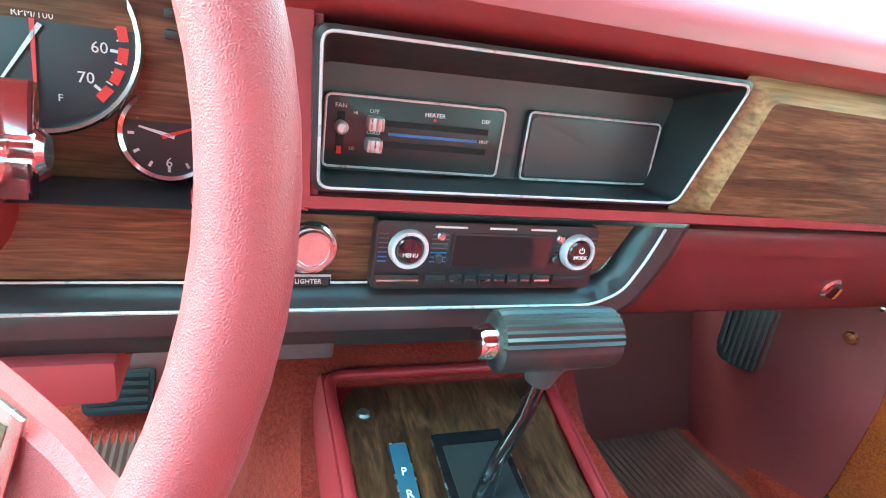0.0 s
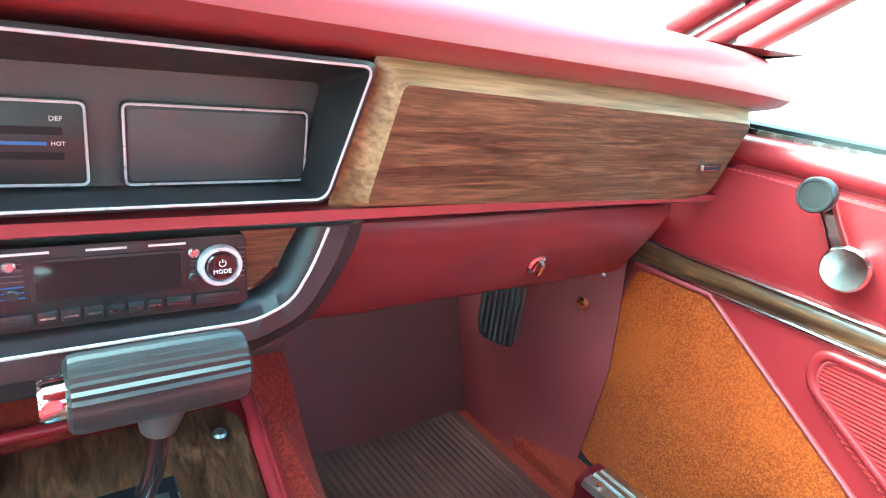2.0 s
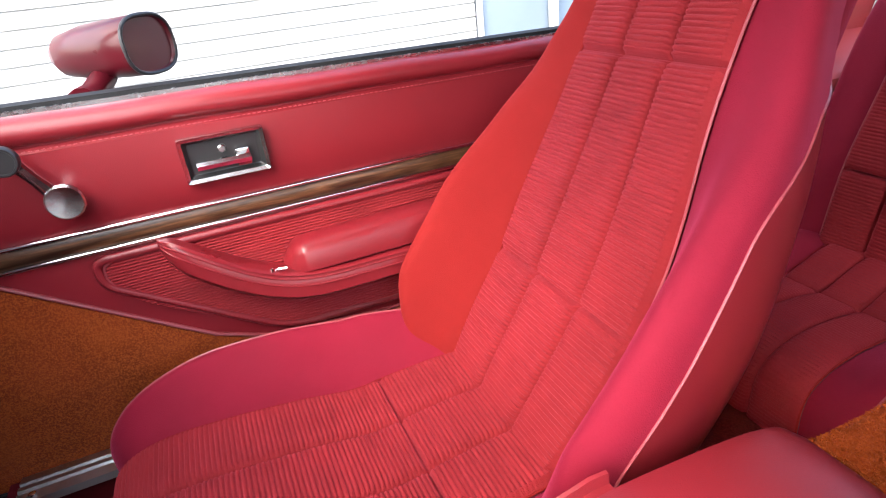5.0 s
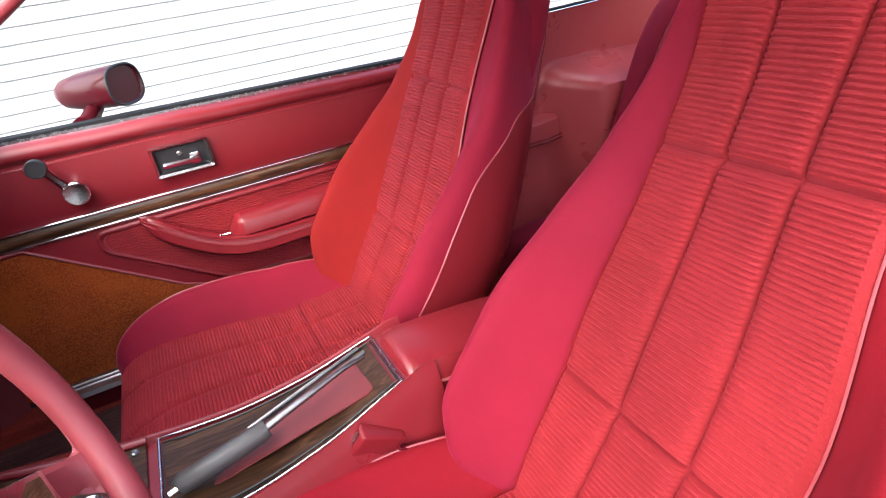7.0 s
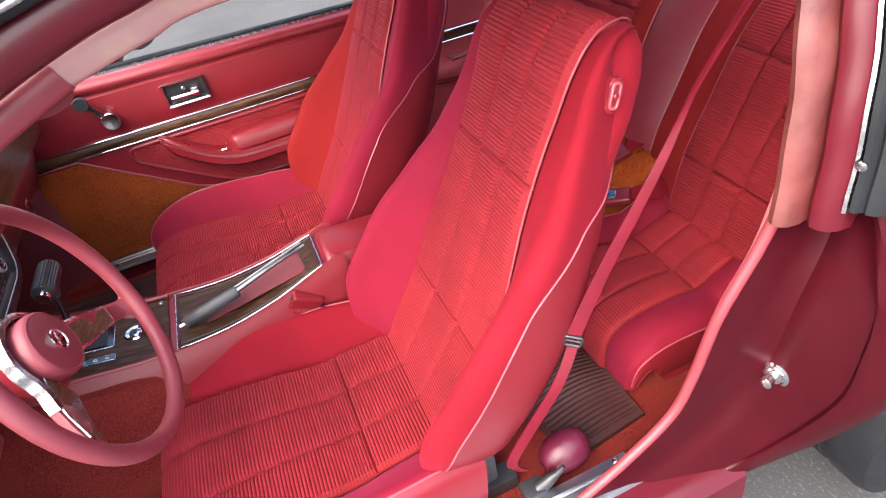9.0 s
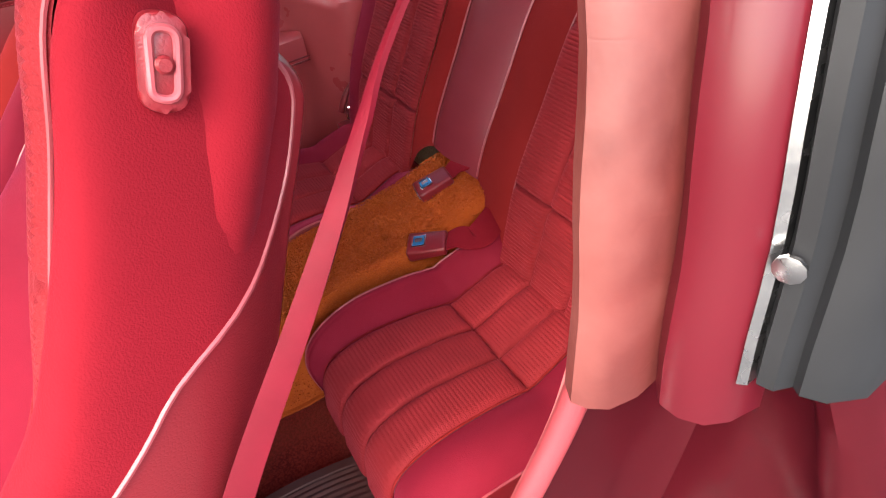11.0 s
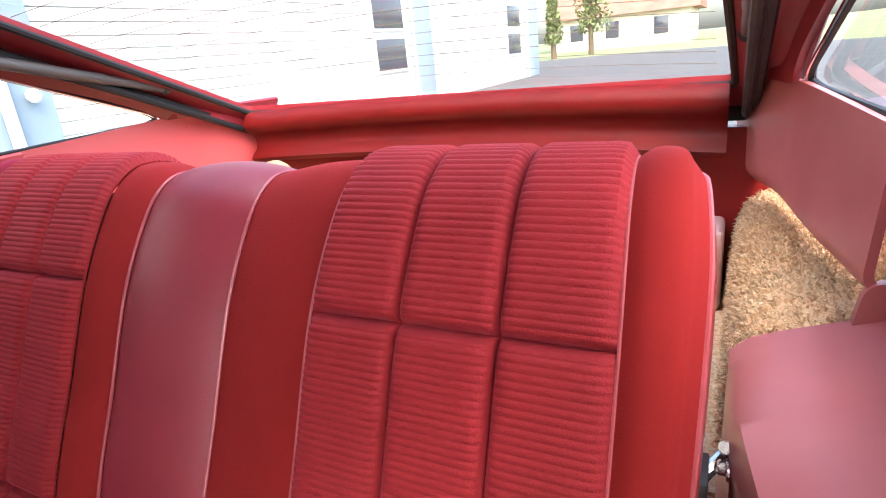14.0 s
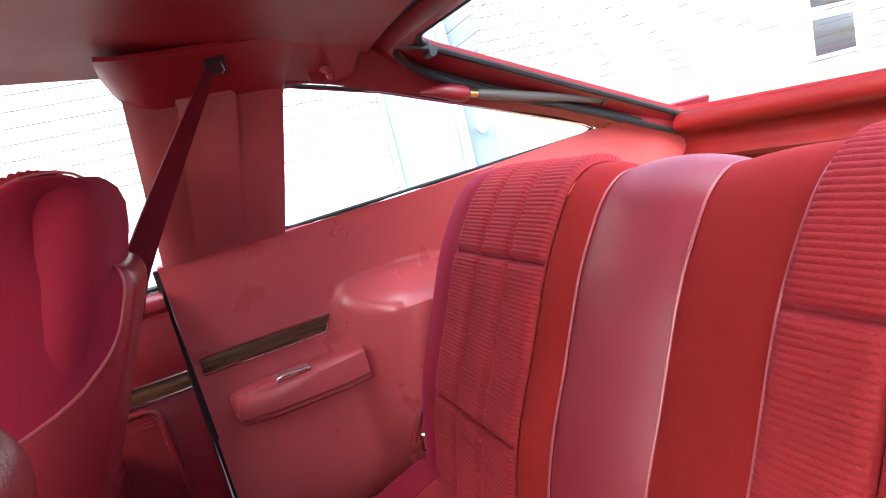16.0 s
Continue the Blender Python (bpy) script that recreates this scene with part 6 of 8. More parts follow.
# ---- driver's side: gauges, column, wheel, pedals ----
def gauges():
    owner = thing("gauge_cluster", (-0.33, 0.64, 0.80), "wood-faced gauge cluster with bright ringed dials", "gauge cluster")
    bm = bmesh.new()
    slab(bm, rounded([(-0.62, 0.792), (-0.186, 0.792), (-0.222, 0.935), (-0.62, 0.935)], 0.012, 4), lambda x, z, d: (x, 0.640 - d - (z - 0.80) * 0.12, z), -0.02, 0.0)
    face = part("wood_face", bm, WOOD_X, owner, "printed wood gauge face")
    for cx, cz, r, name in ((-0.302, 0.881, 0.056, "tachometer"), (-0.2325, 0.827, 0.0295, "clock"), (-0.44, 0.874, 0.056, "speedometer")):
        put = axes((cx, 0.640 - (cz - 0.80) * 0.12, cz), (0, -1, 0.12))
        bm = bmesh.new()
        lathe(bm, [(r + 0.002, 0), (r + 0.002, 0.004), (r, 0.0065), (r - 0.0025, 0.005), (r - 0.004, 0.0)], put, 48)
        g = part(name, bm, CHROME, owner, "round dial in a bright ring")
        bm = bmesh.new()
        lathe(bm, [(r - 0.003, 0.0005), (r - 0.003, 0.002), (0, 0.002)], put, 48)
        part("dial", bm, BLACK, g, "black dial")
        bm = bmesh.new()
        count = 29 if r > 0.05 else 12
        for k in range(count):
            a = (radians(200) - radians(240) * k / (count - 1)) if r > 0.05 else 2 * math.pi * k / 12
            long = (k % 4 == 0) if r > 0.05 else True
            c, s = math.cos(a), math.sin(a)
            r0, r1, w = r * (0.70 if long else 0.76), r * 0.83, 0.0009 if long else 0.0005
            q = [(c * r0 - s * w, s * r0 + c * w), (c * r1 - s * w, s * r1 + c * w), (c * r1 + s * w, s * r1 - c * w), (c * r0 + s * w, s * r0 - c * w)]
            bm.faces.new([bm.verts.new(put(x, y, 0.0024)) for x, y in q])
        part("marks", bm, WHITE_PRINT, g)
        up = lambda x, y, d, q=put: q(x, y, d + 0.0026)
        if name == "tachometer":
            for k, text in enumerate(("0", "10", "20", "30", "40", "50", "60", "70")):
                a = radians(200) - radians(240) * k / 7
                word(text, up, math.cos(a) * r * 0.60, math.sin(a) * r * 0.60, 0.0095, WHITE_PRINT, g)
            word("RPM/100", up, 0, r * 0.20, 0.0058, WHITE_PRINT, g)
            word("E", up, -0.014, -r * 0.62, 0.006, WHITE_PRINT, g)
            word("F", up, 0.012, -r * 0.62, 0.006, WHITE_PRINT, g)
            needles_at = ((radians(238), r * 0.66, WHITE_PRINT), (radians(270), r * 0.78, RED_PRINT))
            for k in range(5):
                a = radians(24 - 16 * k)
                bm = bmesh.new()
                q = [(math.cos(a + o) * r * f, math.sin(a + o) * r * f) for o, f in ((-0.10, 0.78), (-0.10, 0.88), (0.10, 0.88), (0.10, 0.78))]
                bm.faces.new([bm.verts.new(put(x, y, 0.0026)) for x, y in q])
                part("red_zone", bm, RED_PRINT, g)
        elif name == "clock":
            word("12", up, 0, r * 0.62, 0.009, WHITE_PRINT, g)
            word("6", up, 0, -r * 0.62, 0.009, WHITE_PRINT, g)
            needles_at = ((radians(20), r * 0.7, RED_PRINT), (radians(165), r * 0.62, WHITE_PRINT))
        else:
            needles_at = ((radians(220), r * 0.66, RED_PRINT),)
        for a, ln, m in needles_at:
            bm = bmesh.new()
            c, s = math.cos(a), math.sin(a)
            skin(bm, [[put(c * t - s * w * e, s * t + c * w * e, 0.0045) for e in (-1, 1)] for t, w in ((-ln * 0.2, 0.0014), (ln, 0.0006))], closed=False, cap=False)
            part("needle", bm, m, g)
    bm = bmesh.new()
    for z in (0.900, 0.888):
        box(bm, -0.232, -0.216, 0.618, 0.64, z, z + 0.006, 0.001)
    part("vent_slots", bm, BLACK, face)
    bm = bmesh.new()
    lathe(bm, [(0.004, 0), (0.004, 0.006), (0.0025, 0.008), (0, 0.008)], axes((-0.205, 0.634, 0.800), (0, -1, 0.1)), 12)
    part("clock_knob", bm, BLACK, face)


gauges()

W_C = Vector((-0.366, 0.360, 0.871))
W_N = Vector((0, -math.cos(0.295), math.sin(0.295)))
W_R = 0.181
W_r = 0.0125
W_RIM = axes(W_C, W_N)
W_PUT = axes(W_C - W_N * 0.044, W_N)


def steering():
    col = thing("steering_column", (-0.35, 0.6, 0.75), "red steering column with a chrome ignition lever", "steering column")
    bm = bmesh.new()
    axis = -W_N
    pts = [W_C + axis * t for t in (0.055, 0.075, 0.14, 0.26, 0.40, 0.60)]
    tube(bm, pts, [0.034, 0.038, 0.045, 0.058, 0.085, 0.095], 28)
    part("shroud", bm, VINYL, col, "red plastic column shroud")
    side = Vector((1, 0, 0))
    up = side.cross(axis).normalized()
    base = Vector((-0.293, 0.520, 0.838))
    bm = bmesh.new()
    tube(bm, [base - side * 0.07, base - side * 0.012, base - side * 0.008], [0.030, 0.026, 0.020], 20)
    part("ignition_boss", bm, VINYL, col, "red plastic boss of the ignition lock")
    bm = bmesh.new()
    tube(bm, [base - side * 0.014, base - side * 0.010, base, base + side * 0.008, base + side * 0.010], [0.017, 0.022, 0.0225, 0.020, 0.013], 22)
    tube(bm, [base + side * 0.006, base + side * 0.020, base + side * 0.023], [0.011, 0.011, 0.008], 16)
    ign = part("ignition", bm, CHROME, col, "chrome ignition lever")
    bm = bmesh.new()
    for k, far in ((1, 0.030), (-1, 0.022)):
        skin(bm, [[base + side * x + up * (k * h) - axis * (0.004 + y) for x, y in ((0.004, -w), (0.018, -w), (0.020, 0), (0.018, w), (0.004, w))] for h, w in ((0.006, 0.008), (far * 0.75, 0.008), (far, 0.0065))])
    part("ignition_wings", bm, CHROME, ign)
    bm = bmesh.new()
    tube(bm, [W_C + axis * 0.10 - side * 0.04, W_C + axis * 0.10 - side * 0.12 + up * 0.01, W_C + axis * 0.11 - side * 0.17 + up * 0.012], [0.005, 0.005, 0.008], 10)
    part("turn_stalk", bm, BLACK, col, "black turn signal stalk")

    wheel = thing("steering_wheel", W_C, "red padded steering wheel with wood inlaid spokes", "steering wheel")
    bm = bmesh.new()
    n = 72
    tube(bm, [W_RIM(W_R * math.cos(2 * math.pi * k / n), W_R * math.sin(2 * math.pi * k / n), 0) for k in range(n)], W_r, 16, closed=True)
    part("rim", bm, WHEEL_VINYL, wheel, "thick grained red rim")
    hub_put = lambda a, b, d: W_PUT(a * 0.82, b * 0.82, d)
    bm = bmesh.new()
    lathe(bm, [(0.030, -0.055), (0.034, -0.022), (0.052, -0.015), (0.0565, -0.011), (0.0575, 0.010), (0.0560, 0.0155), (0.0525, 0.0180), (0.050, 0.0172), (0.048, 0.0180), (0.030, 0.0195), (0, 0.020)], hub_put, 40)
    hub = part("horn_pad", bm, WHEEL_VINYL, wheel, "round red horn pad")
    bm = bmesh.new()
    lathe(bm, [(0.0185, 0.018), (0.0185, 0.0225), (0.0165, 0.023), (0.0155, 0.0215)], hub_put, 32)
    part("emblem_ring", bm, CHROME, hub)
    bm = bmesh.new()
    lathe(bm, [(0.0155, 0.019), (0.0155, 0.0215), (0, 0.0215)], hub_put, 32)
    part("emblem", bm, GLOSS_BLACK, hub, "black emblem with a slanted bar")
    bm = bmesh.new()
    slab(bm, [(-0.010, -0.008), (-0.008, -0.0105), (0.010, 0.008), (0.008, 0.0105)], hub_put, 0.021, 0.0222)
    part("emblem_bar", bm, CHROME_DULL, hub)

    def reach(a):
        """Front of the spokes: they rise from the hub to the rim."""
        return ease(a, [(0.03, -0.006), (0.070, -0.002), (0.108, 0.010), (0.134, 0.023), (0.150, 0.036), (0.163, 0.046)])
    for sg in (-1, 1):
        def sp(a, b, d, q=sg):
            return W_PUT(q * a, b, d)
        bm = bmesh.new()
        rows = [(0.030, -0.056, -0.004), (0.070, -0.074, -0.018), (0.108, -0.092, -0.046), (0.134, -0.104, -0.066), (0.150, -0.114, -0.080), (0.160, -0.118, -0.080), (0.166, -0.122, -0.062)]
        secs = []
        for t, w0, w1 in rows:
            d = reach(t)
            t1 = min(t + 0.006, math.sqrt(W_R ** 2 - w0 ** 2))
            secs.append([sp(t1, w0, d - 0.014), sp(t1, w0 + 0.001, d - 0.003), sp(t1, w0 + 0.006, d), sp(t, w1 - 0.007, d), sp(t, w1 - 0.001, d - 0.003), sp(t, w1, d - 0.014)])
        fine = [curve([r[k] for r in secs], 24) for k in range(6)]
        skin(bm, [[fine[k][i] for k in range(6)] for i in range(25)])
        spoke = part("spoke", bm, WHEEL_VINYL, wheel, "red spoke with a wood inlay in a bright frame")
        plate = [(0.040, -0.004), (0.070, -0.021), (0.098, -0.040), (0.128, -0.062), (0.120, -0.092), (0.09, -0.080), (0.066, -0.070), (0.040, -0.056)]
        bm = bmesh.new()
        slab(bm, plate, lambda a, b, d: sp(a, b, d + reach(a)), 0.0, 0.0022, 0.0008)
        part("bright_frame", bm, CHROME_DULL, spoke)
        ins = [(0.044, -0.011), (0.070, -0.026), (0.097, -0.045), (0.1235, -0.064), (0.1165, -0.087), (0.09, -0.076), (0.067, -0.066), (0.044, -0.052)]
        bm = bmesh.new()
        slab(bm, ins, lambda a, b, d: sp(a, b, d + reach(a) + 0.0020), 0.0, 0.0012)
        part("wood_inlay", bm, WOOD_X, spoke)
    # bright arch over the hub, running out along the upper edge of both spokes
    tail = [(0.088, -0.034), (0.076, -0.026), (0.064, -0.016)]
    line = [(-x, y) for x, y in tail]
    line += [(-0.055 * math.cos(math.pi * k / 20), 0.055 * math.sin(math.pi * k / 20)) for k in range(0, 21)]
    line += tail[::-1]
    secs = []
    for k, (x, y) in enumerate(line):
        t = Vector(line[min(k + 1, len(line) - 1)]) - Vector(line[max(k - 1, 0)])
        t.normalize()
        nx, ny = -t.y * 0.0048, t.x * 0.0048
        d = reach(abs(x)) + 0.0035 if abs(x) > 0.06 else -0.002
        secs.append([W_PUT(x - nx, y - ny, d - 0.016), W_PUT(x - nx * 0.85, y - ny * 0.85, d - 0.001), W_PUT(x, y, d + 0.0015), W_PUT(x + nx * 0.85, y + ny * 0.85, d - 0.001), W_PUT(x + nx, y + ny, d - 0.016)])
    bm = bmesh.new()
    skin(bm, secs)
    part("bright_arch", bm, CHROME_DULL, wheel, "brushed bright arch round the horn pad")
    bm = bmesh.new()
    lathe(bm, [(0.036, -0.060), (0.052, -0.046), (0.066, -0.028), (0.071, -0.019), (0.060, -0.015), (0.030, -0.015)], hub_put, 40)
    part("hub_shell", bm, VINYL, wheel, "red moulded shell behind the horn pad")


steering()


def pedals():
    owner = thing("brake_pedal", (-0.33, 0.95, 0.42), "black ribbed rubber brake pedal", "pedal")
    put = axes((-0.342, 0.99, 0.392), (0, -1, 0.55))
    bm = bmesh.new()
    slab(bm, rounded([(-0.042, -0.030), (0.042, -0.030), (0.046, 0.030), (-0.046, 0.030)], 0.008, 4), put, 0, 0.012, 0.003)
    pad = part("pad", bm, RUBBER, owner)
    for k in range(5):
        bm = bmesh.new()
        box(bm, -1, 1, -1, 1, -1, 1, 0, fn=lambda a, b, c: put(a * 0.038, -0.022 + k * 0.011 + b * 0.0028, 0.013 + c * 0.0025))
        part("rib", bm, RUBBER, pad)
    bm = bmesh.new()
    tube(bm, [put(0, 0.02, 0), (-0.34, 1.06, 0.46), (-0.335, 1.10, 0.60)], 0.008, 8)
    part("arm", bm, BLACK, owner)
    owner = thing("accelerator_pedal", (-0.20, 1.0, 0.40), "dark grey accelerator pedal", "pedal")
    put = axes((-0.196, 1.03, 0.43), (0, -1, 0.5))
    bm = bmesh.new()
    slab(bm, rounded([(-0.022, -0.06), (0.022, -0.06), (0.022, 0.06), (-0.022, 0.06)], 0.006, 4), put, 0, 0.012, 0.003)
    part("pad", bm, RUBBER, owner)
    bm = bmesh.new()
    tube(bm, [put(0, 0.03, 0), (-0.19, 1.10, 0.60)], 0.006, 8)
    part("arm", bm, BLACK, owner)


pedals()


# ---- console between the seats ----
def con_z(y):
    return ease(y, [(0.00, 0.600), (0.04, 0.588), (0.16, 0.556), (0.26, 0.545), (0.40, 0.552), (0.55, 0.578), (0.70, 0.612)])


def con_w(y):
    """Left and right edge of the console top."""
    return ease(y, [(-0.02, -0.062), (0.04, -0.066), (0.18, -0.085), (0.36, -0.104), (0.66, -0.112)]), ease(y, [(-0.02, 0.066), (0.04, 0.070), (0.18, 0.080), (0.36, 0.092), (0.66, 0.112)])


def console():
    con = thing("centre_console", (0, 0.3, 0.44), "red centre console with wood plates and padded lid", "console")
    put = lambda x, y, d: Vector((x, y, con_z(y) + d))
    # body: flanks and a rolled rim
    bm = bmesh.new()
    rows = []
    for k in range(41):
        y = 0.672 - 0.687 * k / 40
        a, b = con_w(y)
        end = 1 - 0.10 * max(0, (0.05 - k / 40)) / 0.05
        rows.append([(a * 1.22 - 0.01, y, 0.40), (a * 1.14 - 0.008, y, con_z(y) - 0.035), (a * 1.08, y, con_z(y) - 0.006), (a * 1.03, y, con_z(y) + 0.007), (a * 0.98, y, con_z(y) + 0.006), (a * 0.95, y, con_z(y) - 0.004),
                     (b * 0.95, y, con_z(y) - 0.004), (b * 0.98, y, con_z(y) + 0.006), (b * 1.03, y, con_z(y) + 0.007), (b * 1.08, y, con_z(y) - 0.006), (b * 1.14 + 0.008, y, con_z(y) - 0.035), (b * 1.22 + 0.01, y, 0.40)])
    skin(bm, rows)
    part("body", bm, VINYL, con, "red moulded console body with a rolled rim")
    bm = bmesh.new()
    run = [(con_w(0.37 + 0.03 * k)[0] * 0.965, 0.37 + 0.03 * k) for k in range(9)] + rounded([(-0.109, 0.64), (-0.109, 0.671), (0.109, 0.671), (0.109, 0.64)], [0, 0.022, 0.022, 0], 6)
    run += [(con_w(0.61 - 0.03 * k)[1] * 0.965, 0.61 - 0.03 * k) for k in range(9)]
    tube(bm, [put(p[0], p[1], 0.004) for p in run], 0.0056, 10)
    part("plate_rim", bm, VINYL, con, "rolled red rim round the wood plate")
    # front wood plate with shift gate
    def plate(y0, y1, inset=0.90):
        pts = []
        for k in range(13):
            y = y0 + (y1 - y0) * k / 12
            pts.append((con_w(y)[1] * inset, y))
        for k in range(13):
            y = y1 + (y0 - y1) * k / 12
            pts.append((con_w(y)[0] * inset, y))
        return pts
    bm = bmesh.new()
    gate = [(-0.029, 0.598), (0.036, 0.598), (0.036, 0.476), (-0.029, 0.476)]
    sheet(bm, 8, 30, lambda u, v: put((con_w(0.372 + 0.286 * v)[0] * (1 - u) + con_w(0.372 + 0.286 * v)[1] * u) * (0.90 - 0.12 * max(0.0, v - 0.93) / 0.07), 0.372 + 0.286 * v, 0.001))
    bmesh.ops.solidify(bm, geom=bm.faces[:], thickness=0.003)
    part("front_plate", bm, WOOD_CON, con, "worn printed wood plate round the shift gate")
    bm = bmesh.new()
    skin(bm, [[put(x, y, d) for x, y in ((-0.029, 0.598), (0.036, 0.598), (0.036, 0.537), (0.036, 0.476), (-0.029, 0.476), (-0.029, 0.537))] for d in (0.001, 0.0042)])
    hole = part("shift_gate", bm, GLOSS_BLACK, con, "dark shift gate with a bright edge")
    bm = bmesh.new()
    tube(bm, [put(p.x, p.y, 0.0030) for p in rounded(gate, 0.002, 2)], 0.0013, 6, closed=True)
    part("bright_edge", bm, CHROME_DULL, hole)
    bm = bmesh.new()
    skin(bm, [[put(x, y, d) for x, y in ((-0.022, 0.585), (0.030, 0.585), (0.030, 0.488), (-0.022, 0.488))] for d in (0.0044, 0.0052)])
    part("gate_slide", bm, BLACK, hole)
    strip = [(-0.068, 0.594), (-0.052, 0.594), (-0.052, 0.472), (-0.068, 0.472)]
    bm = bmesh.new()
    slab(bm, rounded(strip, 0.002, 2), put, 0.001, 0.0035, 0.0008)
    ind = part("gear_indicator", bm, surface("indicator_blue", (0.05, 0.09, 0.14), 0.25, vary=0.1), con, "blue-black gear indicator strip")
    bm = bmesh.new()
    tube(bm, [put(p.x, p.y, 0.003) for p in rounded(strip, 0.002, 2)], 0.0009, 6, closed=True)
    part("bright_edge", bm, CHROME_DULL, ind)
    for k, t in enumerate("PRNDS"):
        word(t, lambda a, b, d, q=0.566 - k * 0.020: put(-0.060 + a, q + b, d + 0.0040), 0, 0, 0.010, WHITE_PRINT, ind)
    for x, y in ((-0.083, 0.628), (0.078, 0.628), (-0.082, 0.386), (0.074, 0.386)):
        bm = bmesh.new()
        lathe(bm, [(0.0062, 0.001), (0.0062, 0.003), (0.0035, 0.0045), (0, 0.0035)], axes(put(x, y, 0), (0, -0.2, 1), (0, 1, 0)), 14)
        part("screw", bm, STEEL, con, "dark console screw")
    # shift lever
    lever = thing("shift_lever", (0.0, 0.54, 0.58), "black ribbed T-handle shift lever with chrome button", "shift lever")
    bm = bmesh.new()
    tube(bm, [(-0.004, 0.535, 0.575), (0.0, 0.530, 0.62), (0.012, 0.524, 0.665), (0.016, 0.520, 0.705)], [0.009, 0.006, 0.006, 0.006], 12)
    part("stem", bm, GLOSS_BLACK, lever, "black steel stem")
    bm = bmesh.new()
    tube(bm, [(0.014, 0.522, 0.695), (0.016, 0.520, 0.712), (0.018, 0.518, 0.725)], [0.010, 0.014, 0.020], 14)
    part("collar", bm, BLACK_SATIN, lever)
    bm = bmesh.new()
    n = 56
    secs = []
    for k, (x, s) in enumerate(((-0.030, 0.82), (-0.028, 0.96), (-0.024, 1.0), (0.02, 1.02), (0.055, 1.0), (0.060, 0.95), (0.062, 0.80))):
        ring = []
        for j in range(n):
            a = 2 * math.pi * j / n
            r = 0.0215 * s * (1 + (0.035 * math.cos(a * 28) if math.sin(a) > 0.1 else 0))
            ring.append((x, 0.5165 + math.cos(a) * r * 0.92, 0.7315 + math.sin(a) * r))
        secs.append(ring)
    skin(bm, secs)
    grip = part("grip", bm, BLACK, lever, "ribbed black cross grip")
    bm = bmesh.new()
    lathe(bm, [(0.012, 0), (0.012, 0.010), (0.0105, 0.0125), (0.0, 0.013)], axes((-0.029, 0.5165, 0.7315), (-1, 0, 0)), 24)
    part("button", bm, CHROME, grip, "chrome release button")
    # key lock and switch on the plate's rear half
    put2 = axes(put(-0.004, 0.437, 0.001), (0, -0.1, 1), (0, 1, 0))
    bm = bmesh.new()
    lathe(bm, [(0.0225, 0), (0.0225, 0.003), (0.019, 0.005), (0.012, 0.0035), (0.0115, 0.0055), (0.007, 0.006), (0.0, 0.0055)], put2, 36)
    knob = part("ash_lock", bm, CHROME, con, "round chrome lock in the wood plate")
    bm = bmesh.new()
    lathe(bm, [(0.004, 0.0055), (0.004, 0.009), (0, 0.0095)], put2, 12)
    part("lock_barrel", bm, BLACK, knob)
    # tray with the hand brake
    bm = bmesh.new()
    sheet(bm, 8, 30, lambda u, v: put((con_w(0.045 + 0.305 * v)[0] * (1 - u) + con_w(0.045 + 0.305 * v)[1] * u) * 0.86, 0.045 + 0.305 * v, 0.001))
    bmesh.ops.solidify(bm, geom=bm.faces[:], thickness=0.003)
    tray = part("tray_plate", bm, WOOD_CON, con, "printed wood plate round the hand brake")
    rim = plate(0.356, 0.036, 0.92)
    bm = bmesh.new()
    tube(bm, [put(x, y, 0.003) for x, y in rim], 0.0018, 6, closed=True)
    part("bright_edge", bm, CHROME_DULL, tray)
    rim = plate(0.352, 0.040, 0.80)
    bm = bmesh.new()
    tube(bm, [put(x, y, 0.002) for x, y in rim], 0.0016, 6, closed=True)
    part("dark_groove", bm, BLACK, tray)
    bm = bmesh.new()
    slab(bm, rounded([(-0.045, 0.30), (0.020, 0.24), (0.050, 0.075), (-0.040, 0.070)], 0.012, 5), put, 0.001, 0.0028)
    part("brake_slot", bm, KICK_VINYL, tray, "open slot of the hand brake")
    for a, b in (((0.030, 0.24), (0.055, 0.06)), ((0.012, 0.24), (0.040, 0.055))):
        bm = bmesh.new()
        tube(bm, [put(*a, 0.003), put(*b, 0.005)], 0.003, 8)
        part("slot_rail", bm, STEEL, tray)
    brake = thing("hand_brake", (-0.03, 0.25, 0.55), "hand brake lever with black grip", "hand brake")
    bm = bmesh.new()
    tube(bm, [(-0.040, 0.335, 0.563), (-0.037, 0.328, 0.565), (-0.034, 0.28, 0.573), (-0.030, 0.225, 0.583), (-0.029, 0.215, 0.585)], [0.010, 0.0135, 0.014, 0.0135, 0.011], 18)
    part("grip", bm, BLACK_SATIN, brake, "black plastic grip")
    bm = bmesh.new()
    tube(bm, [(-0.029, 0.222, 0.584), (-0.022, 0.17, 0.597), (-0.006, 0.10, 0.608), (0.004, 0.065, 0.607)], [0.0055, 0.005, 0.004, 0.003], 10)
    part("lever", bm, STEEL, brake, "bare steel lever")
    bm = bmesh.new()
    tube(bm, [(-0.0415, 0.345, 0.561), (-0.040, 0.334, 0.563)], 0.0055, 10)
    part("button", bm, CHROME, brake)
    # padded lid
    bm = bmesh.new()
    rows = []
